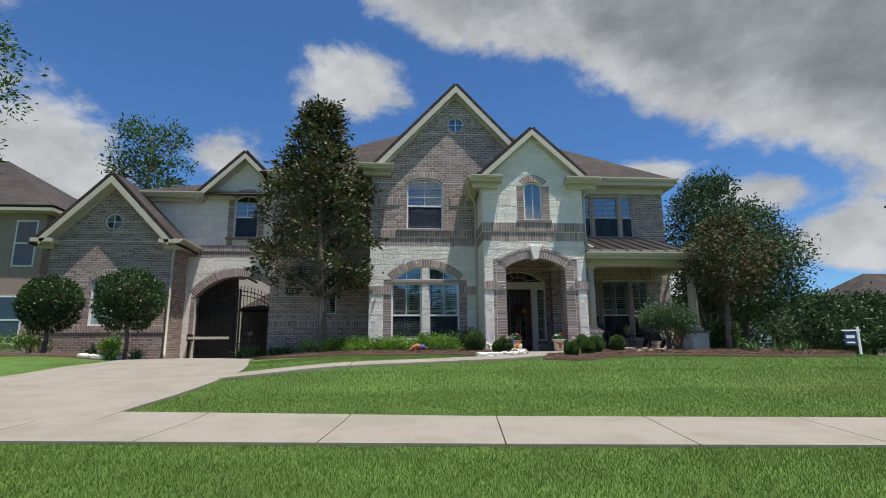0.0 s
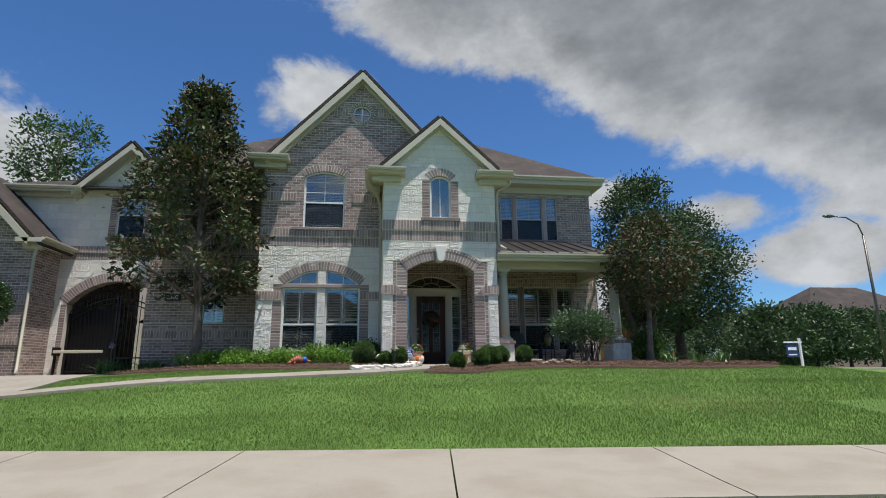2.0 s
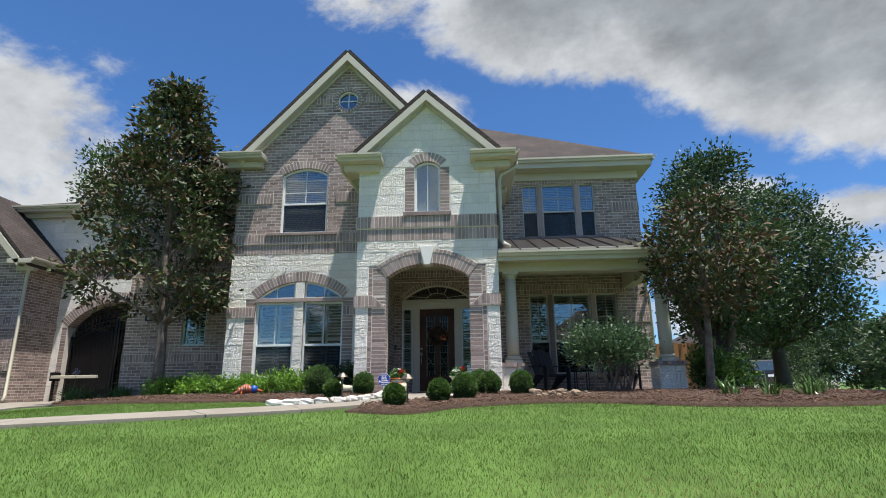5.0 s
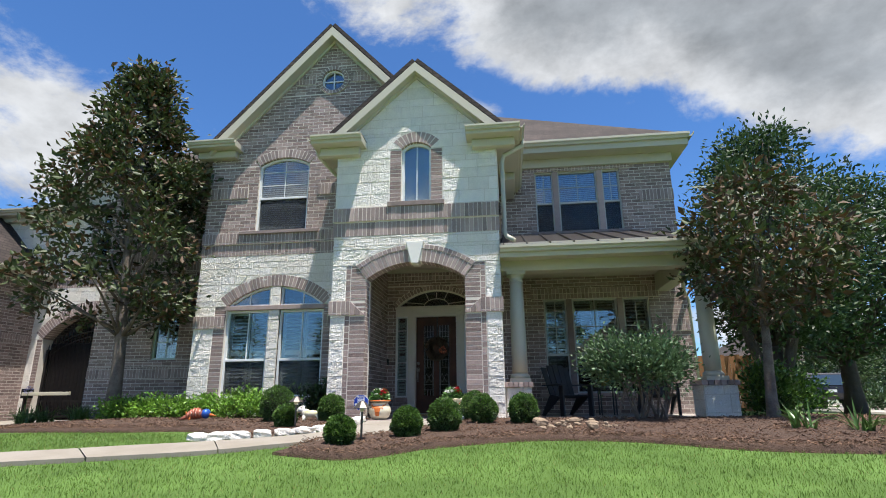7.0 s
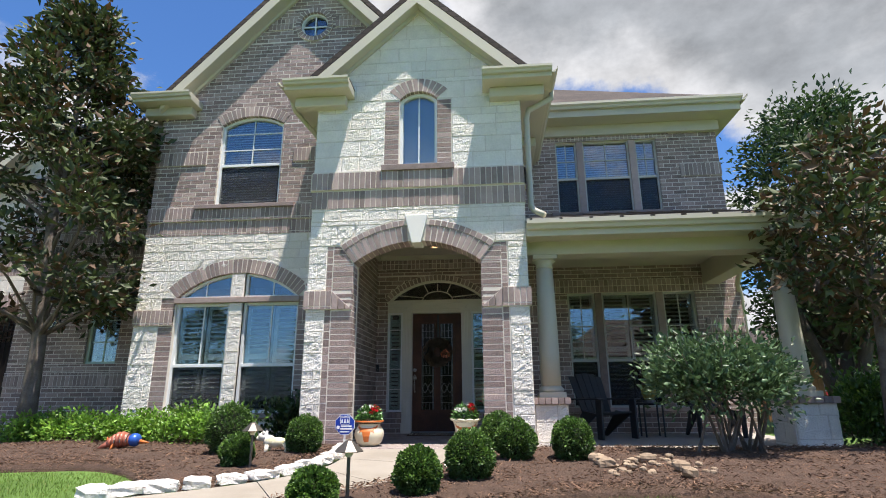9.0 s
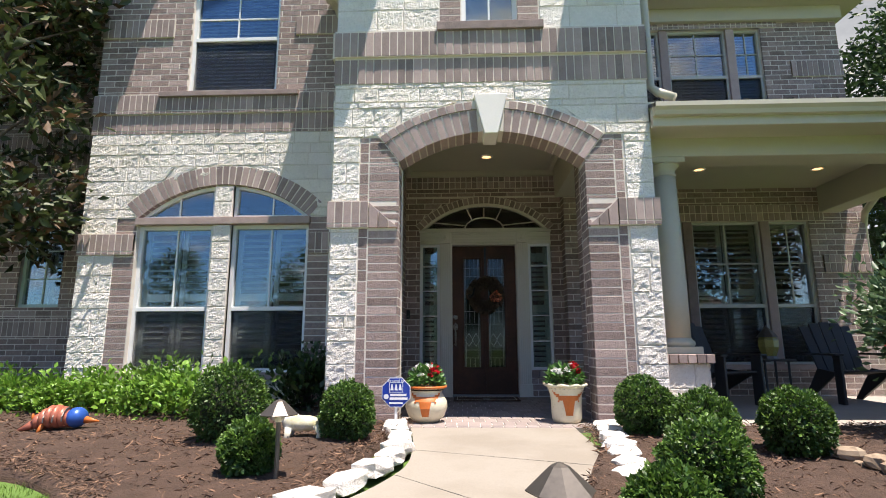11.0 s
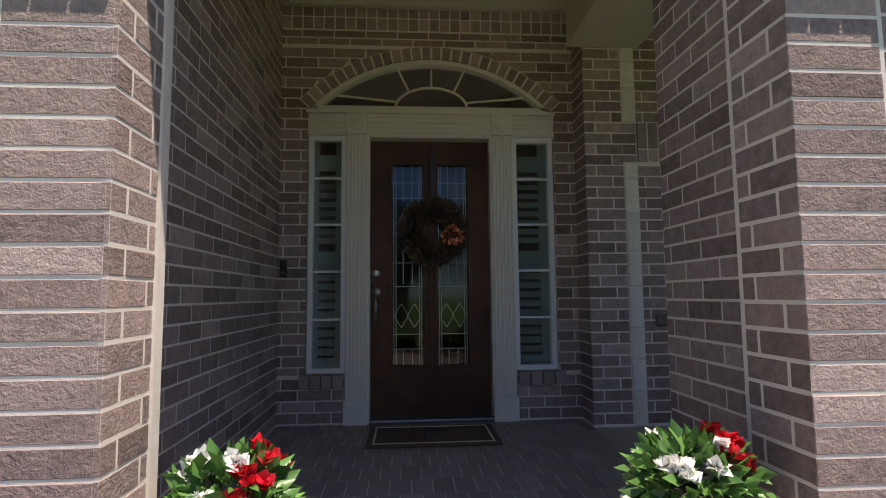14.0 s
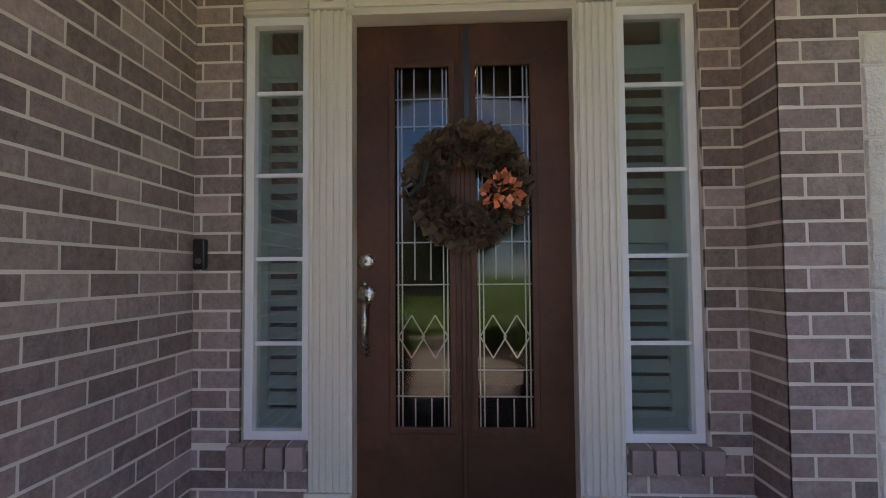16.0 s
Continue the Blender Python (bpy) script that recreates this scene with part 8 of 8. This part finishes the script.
# ---- gate ----
def gate_leaf(x0, x1, y, rising, open_deg, hinge):
    e = thing("iron_gate_leaf", hinge, y, 0.8, "black iron gate leaf with spear points", "gate", "driveway gate leaves")
    m = Matrix.Translation((hinge, y, 0)) @ pose(0, 0, 0, 0, 0, open_deg) @ Matrix.Translation((-hinge, -y, 0))
    span = 2.95
    topz = lambda x: 2.78 + 0.62 * (1 - ((x - (-5.975)) / (span / 2)) ** 2)
    obs = []
    n = int((x1 - x0) / 0.115)
    for k in range(n + 1):
        x = x0 + (x1 - x0) * k / n
        t = topz(x)
        me = Mesh().box(x - 0.009, x + 0.009, y - 0.009, y + 0.009, 0.92, t)
        me.add([(x - 0.022, y, t), (x, y - 0.012, t), (x + 0.022, y, t), (x, y + 0.012, t), (x, y, t + 0.12)], [(0, 1, 4), (1, 2, 4), (2, 3, 4), (3, 0, 4), (3, 2, 1, 0)])
        obs.append(part("bar", me, IRON, e))
    for off in (-0.12, -0.28):
        pts = [(x0 + (x1 - x0) * i / 12, y, topz(x0 + (x1 - x0) * i / 12) + off) for i in range(13)]
        obs.append(part("top_rail", Mesh().tube(pts, 0.018, 6), IRON, e))
    for z in (0.95, 1.35):
        obs.append(part("rail", Mesh().box(x0, x1, y - 0.02, y + 0.02, z, z + 0.045), IRON, e))
    for x in (x0, x1):
        obs.append(part("stile", Mesh().box(x - 0.03, x + 0.03, y - 0.03, y + 0.03, 0.88, topz(x) - 0.05), IRON, e))
    e.matrix_basis = m @ e.matrix_basis
    return e


gate_leaf(-7.40, -6.02, 20.0, True, 0, -7.40)
gate_leaf(-5.93, -4.56, 20.0, False, 0, -4.56)
e = thing("gate_screen", -6.7, 20.06, 0.85, "dark solid panel behind one gate leaf", "gate")
part("panel", Mesh().box(-7.38, -6.06, 20.05, 20.065, 0.92, 2.95), IRON, e)
e = thing("gate_operator", -6.9, 19.55, 1.5, "pale grey gate opener arm", "gate opener")
part("arm", Mesh().box(-7.5, -6.1, 19.50, 19.58, 1.52, 1.61), CREAM, e, bevel=0.012)
part("bracket", Mesh().box(-7.54, -7.42, 19.52, 19.8, 1.45, 1.7), IRON, e, bevel=0.008)
part("post", Mesh().box(-7.52, -7.46, 19.6, 19.66, 0.7, 1.5), IRON, e, bevel=0.006)
# court behind the gate
structure("court_floor", Mesh().box(-7.8, -4.4, 19.95, 30, 0.72, 0.80), CONCRETE, "pale concrete court behind the gate", category="paving")
court = core("wall_court", region(-7.9, -4.3, (rect_hole(-6.1, -4.6, 0.8, 2.5),)), 0.75, 3.1, 0.2, front_at(27.0), label="brick garage wall at the back of the court")
bricks(court, region(-7.9, -4.3, (rect_hole(-6.1, -4.6, 0.8, 2.5),)), 0.75, 3.1, None)
gd = tagged(new("door_garage"), "beige sectional garage door", "garage door", "", "structure")
for i in range(4):
    part("panel", Mesh().box(-6.1, -4.6, 27.05, 27.1, 0.8 + i * 0.425, 0.8 + i * 0.425 + 0.41), CREAM, gd, bevel=0.015)
roof("roof_court", [[(-8, 26.6, 3.1), (-4.2, 26.6, 3.1), (-4.2, 29, 4.8), (-6.1, 29, 4.8)], [(-8, 31, 3.1), (-8, 26.6, 3.1), (-6.1, 29, 4.8)]], "brown shingle roof of the rear garage")

# ---- neighbours, street and distance ----
PALEBRICK = material("pale_brick_house", (0.36, 0.27, 0.23), 0.9, var=0.15, scale=3, fine=30, bump=0.3)
FENCE = material("cedar_fence", (0.30, 0.15, 0.07), 0.85, var=0.25, scale=4, fine=30, bump=0.3, island=0.2)
CARPAINT = material("dark_car_paint", (0.012, 0.013, 0.02), 0.2, var=0.05, bump=0.0)
TYRE = material("tyre_rubber", (0.02, 0.02, 0.02), 0.8, bump=0.1)
REDLAMP = material("red_lamp", (0.35, 0.01, 0.01), 0.3, bump=0.0)


def house(name, x0, x1, y0, y1, zb, h, rise, mat, label, wins, over=0.5):
    e = thing(name, (x0 + x1) / 2, (y0 + y1) / 2, zb, label, "house")
    part("wall", Mesh().box(x0, x1, y0, y1, zb - 0.3, zb + h), mat, e)
    z = zb + h
    a, b, c, d = x0 - over, x1 + over, y0 - over, y1 + over
    k = min(b - a, d - c) / 2
    me = Mesh()
    if b - a > d - c:
        r0, r1 = (a + k, (c + d) / 2, z + rise), (b - k, (c + d) / 2, z + rise)
        for p in ([(a, c, z), (b, c, z), r1, r0], [(b, d, z), (a, d, z), r0, r1], [(a, d, z), (a, c, z), r0], [(b, c, z), (b, d, z), r1]):
            slab3(me, p, 0.12)
    else:
        r0, r1 = ((a + b) / 2, c + k, z + rise), ((a + b) / 2, d - k, z + rise)
        for p in ([(a, c, z), (b, c, z), r0], [(b, c, z), (b, d, z), r1, r0], [(b, d, z), (a, d, z), r1], [(a, d, z), (a, c, z), r0, r1]):
            slab3(me, p, 0.12)
    part("roof", me, SHINGLE, e, "brown shingle roof")
    part("eave", Mesh().box(a + 0.02, b - 0.02, c + 0.02, d - 0.02, z - 0.22, z - 0.1), CREAM, e)
    for side, u0, u1, w0, w1 in wins:
        if side == "front":
            f = part("window", Mesh().box(u0, u1, y0 - 0.03, y0 + 0.02, w0, w1), WINDOWW, e)
            part("pane", Mesh().box(u0 + 0.06, u1 - 0.06, y0 - 0.035, y0 - 0.03, w0 + 0.06, w1 - 0.06), FARGLASS, f)
            part("rail", Mesh().box(u0, u1, y0 - 0.05, y0 - 0.03, (w0 + w1) / 2 - 0.03, (w0 + w1) / 2 + 0.03), WINDOWW, f)
        else:
            xx = x1 if side == "right" else x0
            s = 1 if side == "right" else -1
            f = part("window", Mesh().box(min(xx, xx + 0.03 * s), max(xx, xx + 0.03 * s), u0, u1, w0, w1), WINDOWW, e)
            part("pane", Mesh().box(min(xx + 0.03 * s, xx + 0.035 * s), max(xx + 0.03 * s, xx + 0.035 * s), u0 + 0.06, u1 - 0.06, w0 + 0.06, w1 - 0.06), FARGLASS, f)
    return e


FARGLASS = material("far_glass", (0.03, 0.05, 0.075), 0.08, var=0.05, bump=0.0, spec=0.8)
house("brick_house", -27, -13.7, 21.0, 34, 0.9, 5.7, 4.2, PALEBRICK, "two-storey brown brick house next door", [("front", -14.75, -13.95, 4.3, 6.1), ("front", -15.1, -14.1, 1.4, 3.2), ("front", -17.4, -16.4, 1.4, 3.2)])
house("brick_house", 46, 66, 50, 64, 0.5, 4.2, 5.0, PALEBRICK, "brick house with a broad brown roof across the side street", [("front", 50, 51.4, 1.4, 3.4), ("front", 54, 55.4, 1.4, 3.4)])
house("brick_house", 70, 92, 52, 68, 0.5, 4.0, 5.2, PALEBRICK, "brick house with a brown hipped roof far off", [("front", 74, 75.4, 1.4, 3.4)])
house("white_brick_house", 25, 38, 56, 70, 0.5, 3.6, 4.2, STONE, "pale stone house behind trees", [("front", 27.5, 28.7, 1.2, 3.0)])
house("brick_house", -14, 4, -38, -26, 0.0, 5.6, 4.2, PALEBRICK, "brown brick house across the street", [("front", -3, -2, 1, 3)])
house("brick_house", 12, 30, -38, -27, 0.0, 5.4, 4.4, PALEBRICK, "brown brick house across the street", [("front", 14, 15, 1, 3)])
for i, (x, y) in enumerate(((-7.5, -15.0), (2.8, -16.5), (9.5, -15.0), (20.0, -17.0), (-18, -16))):
    tree("street_tree", x, y, "leafy tree across the street", 2.6, [(2.4, 1.6), (4.0, 2.9), (6.0, 2.9), (7.6, 1.9), (8.6, 0.5)], 90, 50, 0.24, (OAK_G,), BARK, 300 + i, 0.75, 0.16, group="trees across the street", z=0.0)
for i, (x, y, r, h) in enumerate(((27.5, 33, 2.6, 4.3), (32.5, 35.0, 2.9, 4.6), (38, 38, 3.0, 4.7), (45, 42, 3.0, 5.0), (23, 40, 2.6, 5.2), (30, 48, 3.2, 6), (53, 44, 3, 5.2), (30.3, 41.5, 3.0, 5.0), (34.5, 39.5, 2.8, 4.6))):
    tree("round_tree", x, y, "low round-headed tree across the side street", 1.6, [(1.3, r * 0.5), (2.0, r * 0.9), (h * 0.6, r), (h * 0.85, r * 0.65), (h, r * 0.2)], 130, 50, 0.26, (OAK_G,), BARK_D, 320 + i, 0.75, 0.14, group="trees across the side street", z=0.5)
for i, (x, y) in enumerate(((22, 33.5), (29.5, 40), (34.5, 41), (39.5, 43.5), (42, 46))):
    leafy_shrub(x, y, 1.3, 1.1, 340 + i, OAK_G, "low clipped hedge before a far house", 700, 0.2, "hedge_shrub", "far hedges", z=0.52)
leafy_shrub(9.75, 15.75, 0.42, 0.95, 350, BOX_G, "bright green hedge shrub beside the porch", 2600, 0.075, "hedge_shrub", "", 30, tip=BOX_T)
leafy_shrub(11.2, 18.2, 0.6, 0.9, 351, BOX_G, "bright green hedge shrub beside the house", 2400, 0.08, "hedge_shrub", "", 30, tip=BOX_T)
# side street
sr = structure("road_side", Mesh().plate([(19.5, -3.3), (25.5, -3.3), (24.5, 20), (28.5, 60), (35, 120), (28, 120), (21.5, 62), (17.8, 21)], 0.3, 0.67), ASPHALT, "pale concrete side street", category="road")


def kerb_line(pts):
    me = Mesh()
    me.tube([(x, y, 0.67) for x, y in pts], 0.09, 6)
    return structure("kerb_side", me, CONCRETE, "concrete kerb of the side street", category="kerb")


kerb_line([(17.8, 21), (21.5, 62), (28, 120)])
kerb_line([(24.5, 20), (28.5, 60), (35, 120)])
fence = thing("wooden_fence", 12.5, 24, 0.8, "orange-brown cedar plank fence behind the house", "fence")
for i in range(26):
    x = 9.9 + i * 0.155
    part("plank", Mesh().box(x, x + 0.145, 24.0, 24.02, 0.5, 2.55 + 0.02 * (i % 3)), FENCE, fence)
part("rail", Mesh().box(9.9, 13.9, 24.02, 24.06, 1.9, 2.0), FENCE, fence)


def street_lamp(x, y, h):
    e = thing("street_lamp", x, y, 0.5, "tall grey steel street lamp with a curved arm", "street lamp")
    part("pole", Mesh().tube([(x, y, 0.3), (x, y, h - 1.0)], [0.09, 0.055], 10), STEEL, e, smooth=True)
    part("arm", Mesh().tube([(x, y, h - 1.0), (x - 0.2, y, h - 0.4), (x - 0.8, y, h - 0.05), (x - 1.6, y, h)], 0.035, 8), STEEL, e, smooth=True)
    part("lamp_head", ball(Mesh(), (x - 1.85, y, h), (0.34, 0.13, 0.09)), STEEL, e, "grey cobra-head lamp", smooth=True)


street_lamp(27.7, 25.5, 8.5)


def sale_sign(x, y):
    z = ground_z(x, y)
    e = thing("sale_sign", x, y, z, "white post with a hanging dark blue sign", "sign")
    part("post", Mesh().box(x - 0.05, x + 0.05, y - 0.05, y + 0.05, z - 0.2, z + 1.75), WHITEP, e, bevel=0.008)
    part("arm", Mesh().box(x - 0.95, x + 0.12, y - 0.04, y + 0.04, z + 1.5, z + 1.58), WHITEP, e, bevel=0.006)
    b = part("board", Mesh().box(x - 0.85, x - 0.15, y - 0.012, y + 0.012, z + 0.75, z + 1.42), BLUED, e, "dark blue board")
    part("print_bar", Mesh().box(x - 0.75, x - 0.25, y - 0.018, y - 0.012, z + 1.12, z + 1.28).box(x - 0.75, x - 0.25, y - 0.018, y - 0.012, z + 0.85, z + 0.92), WHITEP, b)


BLUED = material("sign_navy", (0.02, 0.04, 0.13), 0.4, var=0.04, bump=0.0)
sale_sign(25.2, 28.0)


def suv(x, y, z, rz):
    e = thing("parked_car", 0, 0, 0, "dark sport utility car parked in the side street", "car")
    body = Mesh().prism([(-2.3, 0.45), (2.3, 0.45), (2.35, 0.75), (2.2, 1.0), (1.2, 1.1), (0.55, 1.62), (-1.9, 1.68), (-2.3, 1.05), (-2.38, 0.75)], -0.92, 0.92)
    part("body", body, CARPAINT, e, bevel=0.07, smooth=False)
    part("rear_glass", Mesh().add([(-2.28, -0.7, 1.1), (-2.28, 0.7, 1.1), (-1.96, 0.62, 1.58), (-1.96, -0.62, 1.58), (-2.30, -0.7, 1.1), (-2.30, 0.7, 1.1), (-1.98, 0.62, 1.58), (-1.98, -0.62, 1.58)], [(4, 7, 6, 5), (0, 1, 2, 3), (0, 4, 5, 1), (2, 6, 7, 3)]), FARGLASS, e)
    for s in (-1, 1):
        part("side_glass", Mesh().prism([(-1.7, 1.15), (0.9, 1.15), (0.5, 1.55), (-1.65, 1.58)], s * 0.925 - 0.005, s * 0.925 + 0.005), FARGLASS, e)
        part("tail_light", Mesh().box(-2.36, -2.3, s * 0.75 - 0.1, s * 0.75 + 0.1, 0.9, 1.1), REDLAMP, e, bevel=0.01)
        for xx in (-1.45, 1.45):
            me = Mesh().lathe(0, 0, [(0.2, -0.12), (0.36, -0.12), (0.37, -0.1), (0.37, 0.1), (0.36, 0.12), (0.2, 0.12)], 20)
            me.v = [(xx + a, s * 0.85 + c, 0.37 + b) for a, b, c in me.v]
            w = part("wheel", me, TYRE, e, smooth=True)
            rim = Mesh().lathe(0, 0, [(0.2, -0.11), (0.22, 0.0), (0.2, 0.11)], 16)
            rim.v = [(xx + a, s * 0.85 + c, 0.37 + b) for a, b, c in rim.v]
            part("rim", rim, STEEL, w)
    part("number_plate", Mesh().box(-2.39, -2.375, -0.17, 0.17, 0.78, 0.9), WHITEP, e)
    e.matrix_basis = pose(x, y, z, 0, 0, rz)


suv(20.7, 36.0, 0.67, 82)
